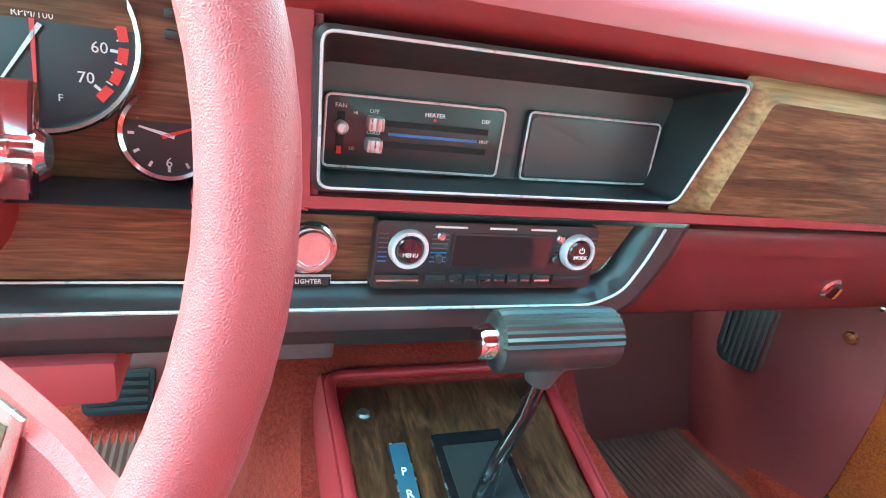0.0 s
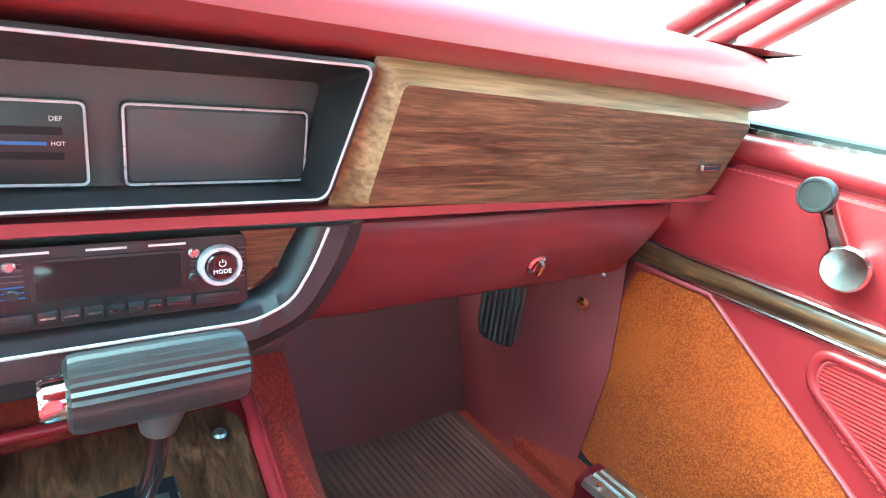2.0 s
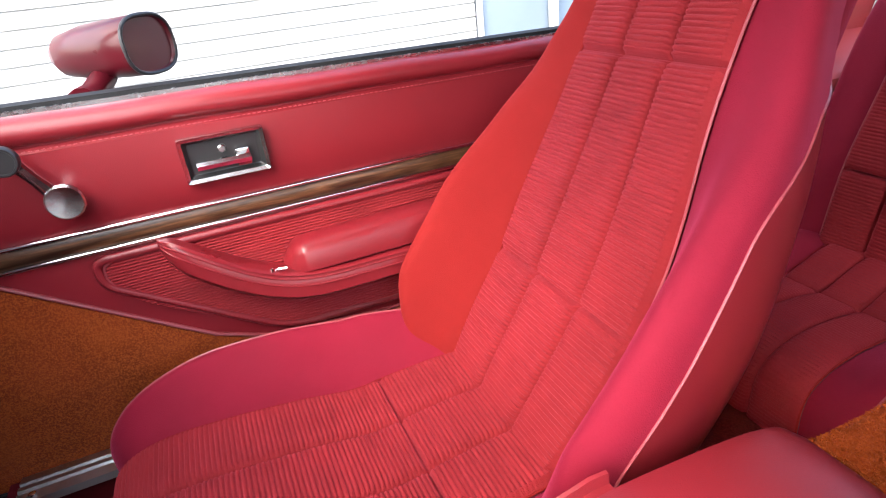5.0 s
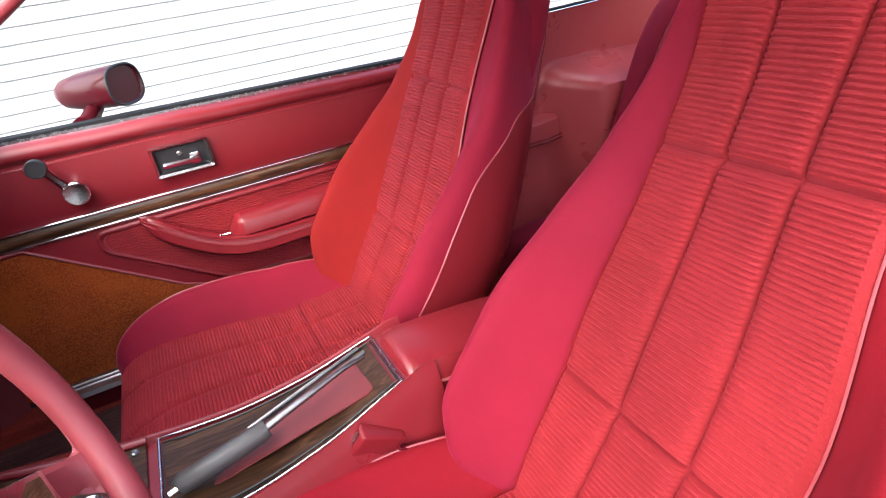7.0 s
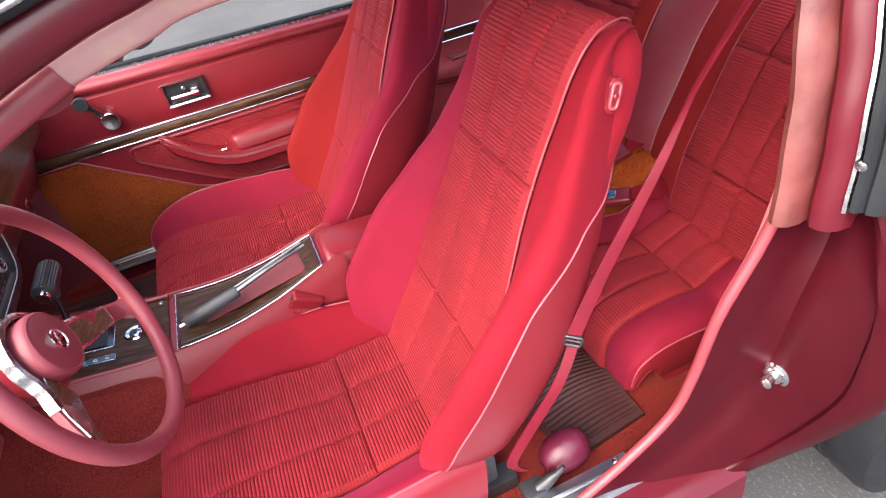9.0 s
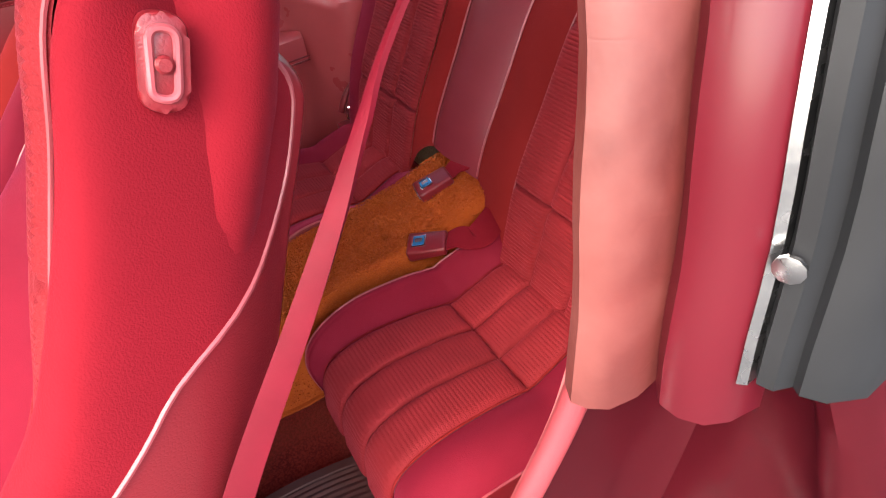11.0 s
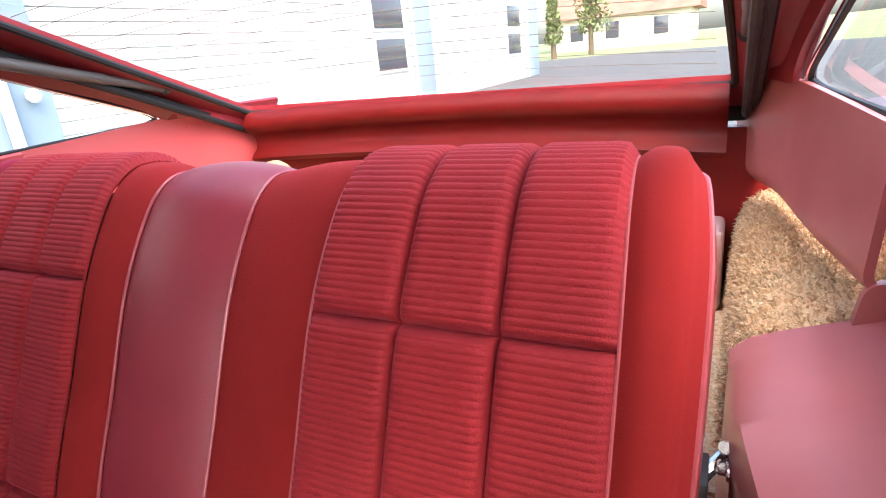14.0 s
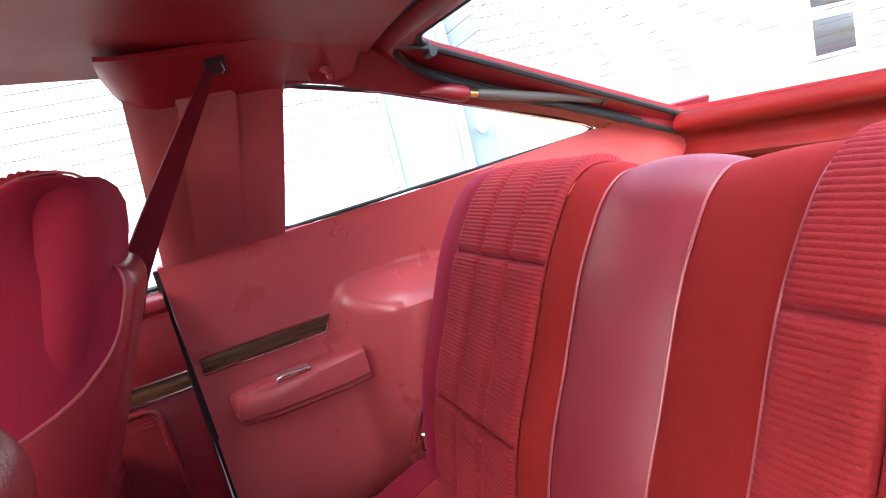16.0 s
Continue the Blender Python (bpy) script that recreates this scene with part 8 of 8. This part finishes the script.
    part("mouth", bm, CHROME_DULL, owner, "bright metal mouth")
    return owner, q


for _at, _to, _end in (((0.008, -0.752, 0.530), (0.026, -0.665, 0.494), (0.070, -0.835, 0.522)), ((-0.105, -0.672, 0.499), (-0.060, -0.615, 0.484), (-0.120, -0.800, 0.512))):
    own, _q = buckle("rear_buckle", _at, _to, (0.05, 0.35, 1), "red buckle with blue button on a short strap")
    bm = bmesh.new()
    ribbon(bm, [_q(0, -0.030, 0), _q(0.004, -0.055, 0.004), _q(0, -0.085, 0.0), Vector(_end)], [0.036, 0.044, 0.046, 0.046], [(_q(1, 0, 0) - _q(0, 0, 0))] * 4, 20)
    part("strap", bm, VELOUR_DEEP, own, "red woven strap")
own, _q = buckle("front_buckle", (-0.085, 0.095, 0.535), (-0.085, 0.14, 0.565), (1, -0.2, 0.25), "red buckle between driver seat and console")
bm = bmesh.new()
ribbon(bm, [_q(0, -0.03, 0), (-0.088, 0.05, 0.50), (-0.09, 0.02, 0.45)], [0.03, 0.03, 0.03], [(1, 0.2, 0)] * 3, 14)
part("strap", bm, WEBBING, own, "red woven strap")


def lap_and_shoulder(sg):
    who = "driver" if sg < 0 else "passenger"
    owner = thing("seat_belt", (sg * 0.55, -0.25, 0.36), "red woven seat belt hanging beside the %s seat" % who, "seat belt", "front seat belts")
    bm = bmesh.new()
    if sg < 0:
        pts = [(-0.530, -0.635, 1.213), (-0.522, -0.560, 1.120), (-0.522, -0.474, 1.005), (-0.527, -0.445, 0.960), (-0.531, -0.418, 0.915), (-0.534, -0.385, 0.862), (-0.540, -0.320, 0.762), (-0.550, -0.262, 0.667)]
        ribbon(bm, pts, [0.016, 0.013, 0.008, 0.009, 0.012, 0.015, 0.019, 0.022],
               [(0.8, -0.3, -0.2), (0.85, -0.2, -0.2), (0.85, -0.1, -0.15), (0.75, 0.2, 0.0), (0.6, 0.5, 0.2), (0.45, 0.7, 0.3), (0.4, 0.8, 0.35), (0.5, 0.7, 0.3)], 60)
        part("shoulder_strap", bm, WEBBING, owner)
        bm = bmesh.new()
        ribbon(bm, [(-0.551, -0.264, 0.655), (-0.562, -0.240, 0.62), (-0.570, -0.213, 0.586), (-0.572, -0.165, 0.52), (-0.570, -0.130, 0.454), (-0.562, -0.150, 0.40)], [0.016, 0.016, 0.017, 0.018, 0.018, 0.02],
               [(0.8, 0.5, 0.2), (0.6, 0.6, 0.4), (0.4, 0.7, 0.5), (0.3, 0.8, 0.4), (0.3, 0.8, 0.3), (0.3, 0.8, 0.3)])
        part("lap_strap", bm, WEBBING, owner)
        bm = bmesh.new()
        put = axes((-0.552, -0.262, 0.664), (-0.8, 0.55, 0.1), (0.1, -0.3, 1))
        o = rounded([(-0.012, -0.009), (0.012, -0.009), (0.013, 0.008), (-0.013, 0.008)], 0.004, 3)
        tube(bm, [put(p.x, p.y, 0.002) for p in o], 0.0026, 6, closed=True)
        tube(bm, [put(-0.012, 0, 0.002), put(0.012, 0, 0.002)], 0.0018, 6)
        part("tongue", bm, BLACK, owner, "dark steel tongue")
        bm = bmesh.new()
        lathe(bm, [(0.0, -0.055), (0.022, -0.050), (0.038, -0.028), (0.042, 0.0), (0.040, 0.030), (0.030, 0.048), (0.014, 0.056), (0, 0.057)], lambda a, b, d: Vector((-0.548 + a * 0.85, -0.240 - d * 0.85, 0.368 + b * 0.95 + 0.05 * d)), 24)
        part("retractor_boot", bm, leather("boot_vinyl", (0.085, 0.007, 0.022), 0.38, vary=0.15, scale=14.0), owner, "magenta vinyl retractor boot")
        bm = bmesh.new()
        tube(bm, [(-0.585, -0.165, 0.362), (-0.585, -0.185, 0.372), (-0.588, -0.205, 0.388), (-0.59, -0.215, 0.402)], [0.014, 0.012, 0.006, 0.004], 10)
        box(bm, -0.60, -0.565, -0.175, -0.135, 0.352, 0.372, 0.004)
        part("boot_tongue", bm, BLACK, owner, "black plastic tongue")
    else:
        pts = [(0.462, -0.618, 1.196), (0.472, -0.590, 1.160), (0.500, -0.516, 1.060), (0.505, -0.427, 0.931), (0.500, -0.385, 0.850), (0.565, -0.29, 0.74), (0.60, -0.22, 0.58), (0.615, -0.18, 0.38)]
        ribbon(bm, pts, [0.012, 0.022, 0.036, 0.048, 0.050, 0.048, 0.046, 0.046], [(-0.5, 0.6, 0.3)] * 8)
        part("shoulder_strap", bm, WEBBING, owner)
    bm = bmesh.new()
    put = axes((sg * 0.460, -0.620, 1.2005), (-sg * 0.45, 0.05, -1), (0, 0, 1)) if sg > 0 else axes((sg * 0.535, -0.635, 1.192), (-sg * 0.45, 0.05, -1), (0, 0, 1))
    slab(bm, rounded([(-0.015, -0.020), (0.015, -0.020), (0.015, 0.020), (-0.015, 0.020)], 0.003, 3), put, -0.004, 0.0135, 0.002)
    slot = part("anchor", bm, BLACK, owner, "black anchor slot in the roof trim")
    bm = bmesh.new()
    tube(bm, [put(0.008, 0.012, 0.0135), put(0.010, -0.008, 0.0142), put(0.006, -0.016, 0.0135)], 0.0014, 8)
    part("anchor_wire", bm, CHROME_DULL, slot)


lap_and_shoulder(-1)
lap_and_shoulder(1)
# loose ends of the rear lap belts beside the bench
for sg in (-1, 1):
    own = thing("rear_belt_tongue", (sg * 0.47, -0.80, 0.45), "black belt tongue with steel plate beside the bench", "belt tongue", "rear belt tongues")
    bm = bmesh.new()
    box(bm, sg * 0.475 - 0.017, sg * 0.475 + 0.017, -0.808, -0.786, 0.44, 0.475, 0.004)
    part("grip", bm, BLACK, own)
    bm = bmesh.new()
    put = axes((sg * 0.472, -0.785, 0.487), (-0.6 * sg, 0.8, 0.2))
    tube(bm, [put(p.x, p.y, 0) for p in rounded([(-0.013, -0.014), (0.013, -0.014), (0.013, 0.014), (-0.013, 0.014)], 0.003, 3)], 0.003, 6, closed=True)
    part("plate", bm, CHROME, own, "bright steel plate")
    bm = bmesh.new()
    tube(bm, curve([(sg * 0.492, -0.765, 0.490), (sg * 0.490, -0.785, 0.530), (sg * 0.486, -0.812, 0.565), (sg * 0.488, -0.835, 0.605)], 14), [0.0085, 0.0085, 0.009, 0.0085, 0.008, 0.0075, 0.007, 0.0065, 0.006, 0.006, 0.006, 0.006, 0.0055, 0.005, 0.0045], 12)
    part("hinge_cover", bm, VINYL, own, "curved pink hinge cover")
    bm = bmesh.new()
    box(bm, sg * 0.50 - 0.022, sg * 0.50 + 0.022, -0.80, -0.755, 0.40, 0.455, 0.010, 3)
    part("retractor", bm, VINYL, own, "dark red retractor housing")

for sg in (-1, 1):
    hook = thing("coat_hook", (sg * 0.505, -0.80, 1.155), "small pink plastic coat hook below the roof", "coat hook", "coat hooks")
    bm = bmesh.new()
    tube(bm, [(sg * 0.525, -0.793, 1.172), (sg * 0.508, -0.795, 1.166), (sg * 0.502, -0.796, 1.156), (sg * 0.507, -0.796, 1.150)], [0.008, 0.007, 0.007, 0.004], 10)
    part("hook", bm, PIPING, hook)
    bm = bmesh.new()
    put = axes((sg * 0.527, -0.790, 1.170), (-sg, 0, -0.35), (0, 0, 1))
    slab(bm, rounded([(-0.022, -0.018), (0.022, -0.018), (0.022, 0.020), (-0.022, 0.020)], 0.006, 4), put, -0.004, 0.002, 0.002)
    part("recess", bm, VINYL, hook)


# ---- mats ----
def mat(name, corners, lift, label, wave=0.0, ribs=26):
    owner = thing(name, ((corners[0][0] + corners[2][0]) / 2, (corners[0][1] + corners[2][1]) / 2, lift), label, "floor mat", "floor mats")
    a, b, c, d = (Vector(p) for p in corners)
    bm = bmesh.new()

    def top(u, v):
        p = a.lerp(b, u).lerp(d.lerp(c, u), v)
        edge = min(u, 1 - u, v, 1 - v)
        r = 0.0012 * math.cos(u * ribs * 2 * math.pi) if edge > 0.06 else 0.002
        r -= 0.012 if edge < 1e-5 else 0.0
        return (p.x, p.y, max(floor_z(p.x, p.y), lift) + 0.034 + r + wave * math.sin(u * 2.4) * math.sin(v * 3))
    sheet(bm, [0.0, 0.004] + [(k + 1) / (ribs * 4 + 2) for k in range(1, ribs * 4)] + [0.996, 1.0], 24, top)
    part("mat", bm, MAT_VINYL, owner)
    return owner


mat("floor_mat", [(0.27, 0.44), (0.57, 0.44), (0.56, 0.92), (0.24, 0.92)], 0.285, "smoky ribbed vinyl mat in the passenger footwell")
mat("floor_mat", [(-0.50, 0.47), (-0.24, 0.47), (-0.22, 1.02), (-0.50, 1.02)], 0.285, "smoky ribbed vinyl mat under the pedals")
mat("floor_mat", [(-0.53, -0.44), (-0.28, -0.44), (-0.28, -0.20), (-0.55, -0.26)], 0.29, "brown ribbed mat behind the driver seat", 0.03)


# ---- kick panel details and outside mirror ----
def kick_vent():
    owner = thing("kick_vent", (0.60, 0.86, 0.48), "dark slatted air vent in the kick panel", "air vent")
    put = axes((0.588, 0.825, 0.535), (-0.85, -0.5, 0))
    o = rounded([(-0.045, -0.055), (0.045, -0.055), (0.045, 0.065), (-0.045, 0.065)], [0.03, 0.03, 0.01, 0.01], 6)
    bm = bmesh.new()
    slab(bm, o, put, -0.03, 0.004, 0.003)
    grille = part("grille", bm, BLACK, owner)
    for k in range(9):
        bm = bmesh.new()
        x = (k - 4) * 0.0092
        low = -0.050 + 0.030 * max(0.0, abs(x) - 0.02) / 0.02
        box(bm, -1, 1, -1, 1, -1, 1, fn=lambda a, b, c: put(x + a * 0.0018, (low + 0.060) / 2 + b * (0.060 - low) / 2, 0.006 + c * 0.004))
        part("slat", bm, BLACK_SATIN, grille)
    knob = thing("vent_knob", (0.621, 0.706, 0.603), "copper-coloured pull knob on the kick panel", "knob")
    bm = bmesh.new()
    lathe(bm, [(0.004, -0.02), (0.004, 0.0), (0.009, 0.002), (0.010, 0.008), (0.007, 0.012), (0, 0.0125)], axes((0.626, 0.706, 0.603), (-1, -0.4, 0)), 18)
    part("knob", bm, surface("copper", (0.60, 0.27, 0.16), 0.3, 1.0, vary=0.1), knob)
    for y, z in ((0.69, 0.655), (0.70, 0.43)):
        bm = bmesh.new()
        lathe(bm, [(0.006, -0.012), (0.006, 0.002), (0.003, 0.003), (0, 0.003)], axes((0.632, y, z), (-1, -0.3, 0)), 10)
        s = part("trim_screw", bm, CHROME_DULL)
        tagged(s, "small bright trim screw on the kick panel", "screw", "trim screws")


kick_vent()


def squash(a, b):
    """A round outline drawn out towards a rounded oblong."""
    r = math.hypot(a, b)
    if r < 1e-6:
        return a, b
    c, s = a / r, b / r
    return r * math.copysign(abs(c) ** 0.75, c), r * math.copysign(abs(s) ** 0.75, s)


def outside_mirror():
    owner = thing("outside_mirror", (0.78, 0.34, 0.88), "maroon bullet-shaped outside mirror on the passenger door", "car mirror")
    c = Vector((0.80, 0.305, 0.936))
    put = axes(c, (-0.60, -0.80, 0.04))
    bm = bmesh.new()
    lathe(bm, [(0.0, -0.085), (0.020, -0.080), (0.036, -0.060), (0.045, -0.025), (0.048, 0.02), (0.048, 0.045), (0.045, 0.050), (0.042, 0.046)], lambda a, b, d: put(squash(a, b)[0] * 1.14, squash(a, b)[1] * 0.86, d * 1.25), 32)
    part("housing", bm, PAINT, owner)
    bm = bmesh.new()
    lathe(bm, [(0.043, 0.052), (0.043, 0.056), (0, 0.056)], lambda a, b, d: put(squash(a, b)[0] * 1.14, squash(a, b)[1] * 0.86, d), 32)
    part("mirror_glass", bm, bpy.data.materials.get("mirror") or surface("mirror", (0.85, 0.86, 0.87), 0.02, 1.0, vary=0.01, rough_vary=0.0), owner, "mirror glass")
    bm = bmesh.new()
    tube(bm, [put(squash(0.0465 * math.cos(k * math.pi / 18), 0.0465 * math.sin(k * math.pi / 18))[0] * 1.14, squash(0.0465 * math.cos(k * math.pi / 18), 0.0465 * math.sin(k * math.pi / 18))[1] * 0.86, 0.061) for k in range(36)], 0.0028, 8, closed=True)
    part("mirror_rim", bm, BLACK, owner, "black rim")
    bm = bmesh.new()
    tube(bm, [c + Vector((-0.02, 0.02, -0.03)), c + Vector((-0.05, 0.04, -0.052)), c + Vector((-0.085, 0.05, -0.060))], [0.016, 0.018, 0.024], 12)
    part("stem", bm, PAINT, owner)


outside_mirror()


# ---- the yard ----
ASPHALT = surface("asphalt", (0.055, 0.055, 0.056), 0.85, vary=0.25, scale=1.5, grain=0.9, grain_scale=160.0, second=(0.10, 0.10, 0.10), second_scale=120.0, second_at=(0.55, 0.68))
SIDING = surface("white_siding", (0.46, 0.47, 0.475), 0.5, vary=0.03, scale=0.8, grain=0.04, grain_scale=30.0)
GREY_PANEL = surface("blue_grey_panel", (0.20, 0.26, 0.33), 0.5, vary=0.06, scale=1.2)
DARK_PANE = surface("dark_window_pane", (0.05, 0.055, 0.07), 0.08, vary=0.1, spec=0.6)
ROOF_TILE = surface("brown_roof_tiles", (0.22, 0.10, 0.07), 0.8, vary=0.25, scale=1.0, grain=0.5, grain_scale=6.0)
PLASTER = surface("house_plaster", (0.55, 0.50, 0.42), 0.85, vary=0.15, scale=0.6)
GRASS = surface("grass", (0.16, 0.19, 0.08), 0.9, vary=0.35, scale=0.6, grain=0.8, grain_scale=12.0)
LEAF = surface("leaves", (0.11, 0.14, 0.055), 0.6, vary=0.4, scale=2.0)
BARK = surface("bark", (0.10, 0.075, 0.05), 0.9, vary=0.3, scale=8.0, grain=0.6, grain_scale=30.0)

bm = bmesh.new()
sheet(bm, 60, 60, lambda u, v: (math.copysign(abs(2 * u - 1) ** 3, u - 0.5) * 400, math.copysign(abs(2 * v - 1) ** 3, v - 0.5) * 400, 0))
tagged(part("ground", bm, ASPHALT), "grey asphalt yard with light chippings", "", "", "structure")
bm = bmesh.new()
sheet(bm, 20, 12, lambda u, v: (-40 + 90 * u, -26 - 60 * v, 0.02 + 0.9 * v + 0.2 * math.sin(u * 9)))
tagged(part("lawn", bm, GRASS), "rough grass beyond the yard", "", "", "structure")


def hall():
    owner = thing("workshop_building", (6.0, -6.0, 0), "white workshop with ribbed doors and blue-grey pilasters", "building")
    bays = ((9.0, -2.86), (-4.30, -12.2), (-13.1, -20.0))
    for a, b in bays:
        bm = bmesh.new()
        n = 26
        rows = []
        for k in range(n):
            z = k * 0.145
            rows += [[(6.0, a, z), (6.0, b, z)], [(6.0, a, z + 0.130), (6.0, b, z + 0.130)], [(6.03, a, z + 0.131), (6.03, b, z + 0.131)], [(6.03, a, z + 0.144), (6.03, b, z + 0.144)]]
        skin(bm, rows, closed=False, cap=False)
        part("ribbed_door", bm, SIDING, owner, "white ribbed sectional door", 20)
    for a, b in ((-2.88, -4.30), (-12.2, -13.1), (-20.0, -21.2)):
        bm = bmesh.new()
        box(bm, 5.94, 6.3, b, a, 0, 4.2, 0.02)
        part("pilaster", bm, GREY_PANEL, owner, "blue-grey metal pilaster")
        bm = bmesh.new()
        box(bm, 5.90, 5.95, a - 0.03, a + 0.03, 0, 4.0, 0.008)
        part("corner_trim", bm, SIDING, owner, "white corner trim")
    bm = bmesh.new()
    tube(bm, [(5.86, -3.80, 0.0), (5.86, -3.80, 4.1)], 0.06, 12)
    part("downpipe", bm, SIDING, owner, "white downpipe")
    lamp = bmesh.new()
    put = axes((5.90, -4.05, 1.02), (-1, 0, 0))
    lathe(lamp, [(0.03, 0), (0.03, 0.03), (0.07, 0.05), (0.075, 0.09), (0.03, 0.12), (0, 0.12)], put, 16)
    part("tap_box", lamp, SIDING, owner, "small white outlet on the pilaster")
    for y0 in (-11.9, -19.4):
        for z0 in (0.75, 1.55, 2.35):
            bm = bmesh.new()
            box(bm, 5.965, 6.03, y0 - 0.02, y0 + 1.25, z0, z0 + 0.72, 0.02)
            w = part("window", bm, SIDING, owner, "white framed door window")
            bm = bmesh.new()
            box(bm, 5.955, 5.975, y0 + 0.05, y0 + 1.18, z0 + 0.06, z0 + 0.66, 0.01)
            part("pane", bm, DARK_PANE, w, "dark window pane")
    bm = bmesh.new()
    box(bm, 5.8, 14.0, -21.3, 9.2, 4.1, 4.5, 0.05)
    part("roof", bm, GREY_PANEL, owner, "blue-grey roof edge")
    bm = bmesh.new()
    box(bm, 6.06, 13.8, -21.2, 9.0, 0, 4.1)
    part("wall", bm, SIDING, owner, "white building wall")


hall()


def house(x, y):
    owner = thing("house", (x, y, 0), "low house with a brown tiled roof", "house")
    bm = bmesh.new()
    box(bm, x - 5, x + 5, y - 4, y + 4, 0, 2.6)
    part("wall", bm, PLASTER, owner)
    bm = bmesh.new()
    skin(bm, [[(x - 5.6, y + 4.6, 2.5), (x - 5.6, y, 5.2), (x - 5.6, y - 4.6, 2.5)], [(x + 5.6, y + 4.6, 2.5), (x + 5.6, y, 5.2), (x + 5.6, y - 4.6, 2.5)]], closed=True)
    part("roof", bm, ROOF_TILE, owner, "brown tiled roof")
    for k in (-3, 0.5, 3.2):
        bm = bmesh.new()
        box(bm, x + k - 0.5, x + k + 0.5, y + 3.98, y + 4.05, 0.9, 2.1, 0.02)
        part("window", bm, DARK_PANE, owner)


house(8.0, -52.0)


def tree(x, y, tall, wide, seed, label):
    rng = random.Random(seed)
    owner = thing("tree", (x, y, 0), label, "tree", "trees beyond the yard")
    bm = bmesh.new()
    tube(bm, [(x, y, 0), (x + 0.05, y, tall * 0.4), (x, y + 0.05, tall * 0.95)], [0.2, 0.14, 0.03], 8)
    for k in range(14):
        z = tall * rng.uniform(0.25, 0.9)
        a = rng.uniform(0, 6.28)
        r = wide * (1 - z / tall * 0.7) * 0.8
        tube(bm, [(x, y, z), (x + math.cos(a) * r, y + math.sin(a) * r, z + r * 0.5)], [0.05, 0.012], 5)
    part("trunk", bm, BARK, owner)
    bm = bmesh.new()
    for k in range(2600):
        z = tall * (0.18 + 0.82 * rng.random() ** 0.9)
        a = rng.uniform(0, 6.28)
        r = wide * (1.05 - z / tall) ** 0.7 * rng.random() ** 0.5 * (0.75 + 0.35 * math.sin(a * 3 + z * 2))
        c = Vector((x + math.cos(a) * r, y + math.sin(a) * r, z))
        d1 = Vector((rng.gauss(0, 1), rng.gauss(0, 1), rng.gauss(0, 1))).normalized() * 0.13
        d2 = d1.orthogonal().normalized() * 0.07
        bm.faces.new([bm.verts.new(c + p) for p in (-d1, d2, d1, -d2)])
    part("crown", bm, LEAF, owner, "ragged green crown")


tree(10.2, -38.0, 5.2, 0.7, 4, "slim young tree beside the yard")
tree(8.3, -40.0, 7.5, 1.5, 9, "tall leafy tree in front of the house")
tree(-4.0, -60.0, 5.0, 3.0, 21, "rounded tree in the distance")


# ---- shag of the carpets: loose tufts ----
def shag(name, spots, long, material, label, seed):
    """Small bent blades standing on a surface; spots: (place, normal) pairs."""
    rng = random.Random(seed)
    verts, faces = [], []
    for p, n in spots:
        lean = (n + Vector((rng.uniform(-1, 1), rng.uniform(-1, 1), rng.uniform(-0.4, 0.6))) * 0.75).normalized()
        side = lean.cross(Vector((rng.uniform(-1, 1), rng.uniform(-1, 1), rng.uniform(-1, 1)))).normalized()
        h = long * rng.uniform(0.6, 1.25)
        w = 0.0013
        mid = p + lean * h * 0.55
        tip = p + (lean + Vector((rng.uniform(-0.5, 0.5), rng.uniform(-0.5, 0.5), -0.25))).normalized() * h
        k = len(verts)
        verts += [p - side * w, p + side * w, mid + side * w * 0.9, mid - side * w * 0.9, tip]
        faces += [(k, k + 1, k + 2, k + 3), (k + 3, k + 2, k + 4)]
    me = bpy.data.meshes.new(name)
    me.from_pydata([tuple(v) for v in verts], [], faces)
    me.materials.append(material)
    return tagged(new(name, me), label, "carpet", "", "stuff")


_rng = random.Random(5)
_spots = []
for _k in range(26000):
    _u, _v = _rng.random(), _rng.random()
    _x, _y = (_u - 0.5) * 0.27, -0.86 + 0.62 * _v
    _z = tunnel_top(_x, _y) + 0.002
    _spots.append((Vector((_x, _y, _z)), Vector(((_u - 0.5) * 2.5, 0.1, 1)).normalized()))
shag("carpet_pile", _spots, 0.0036, SHAG_RUST, "shaggy rust pile on the rear tunnel", 11)
for _sg in (-1, 1):
    _spots = []
    for _k in range(9000):
        _y, _v = -1.12 - 0.45 * _rng.random(), _rng.random()
        _x, _z = wheelhouse(_y, _v)
        _spots.append((Vector((_sg * (_x - 0.003), _y, _z + 0.002)), Vector((-_sg * (1 - _v), 0.3, 0.3 + _v)).normalized()))
    shag("carpet_pile", _spots, 0.009, CARPET_TAN, "shaggy tan pile over the wheelhouse", 12)
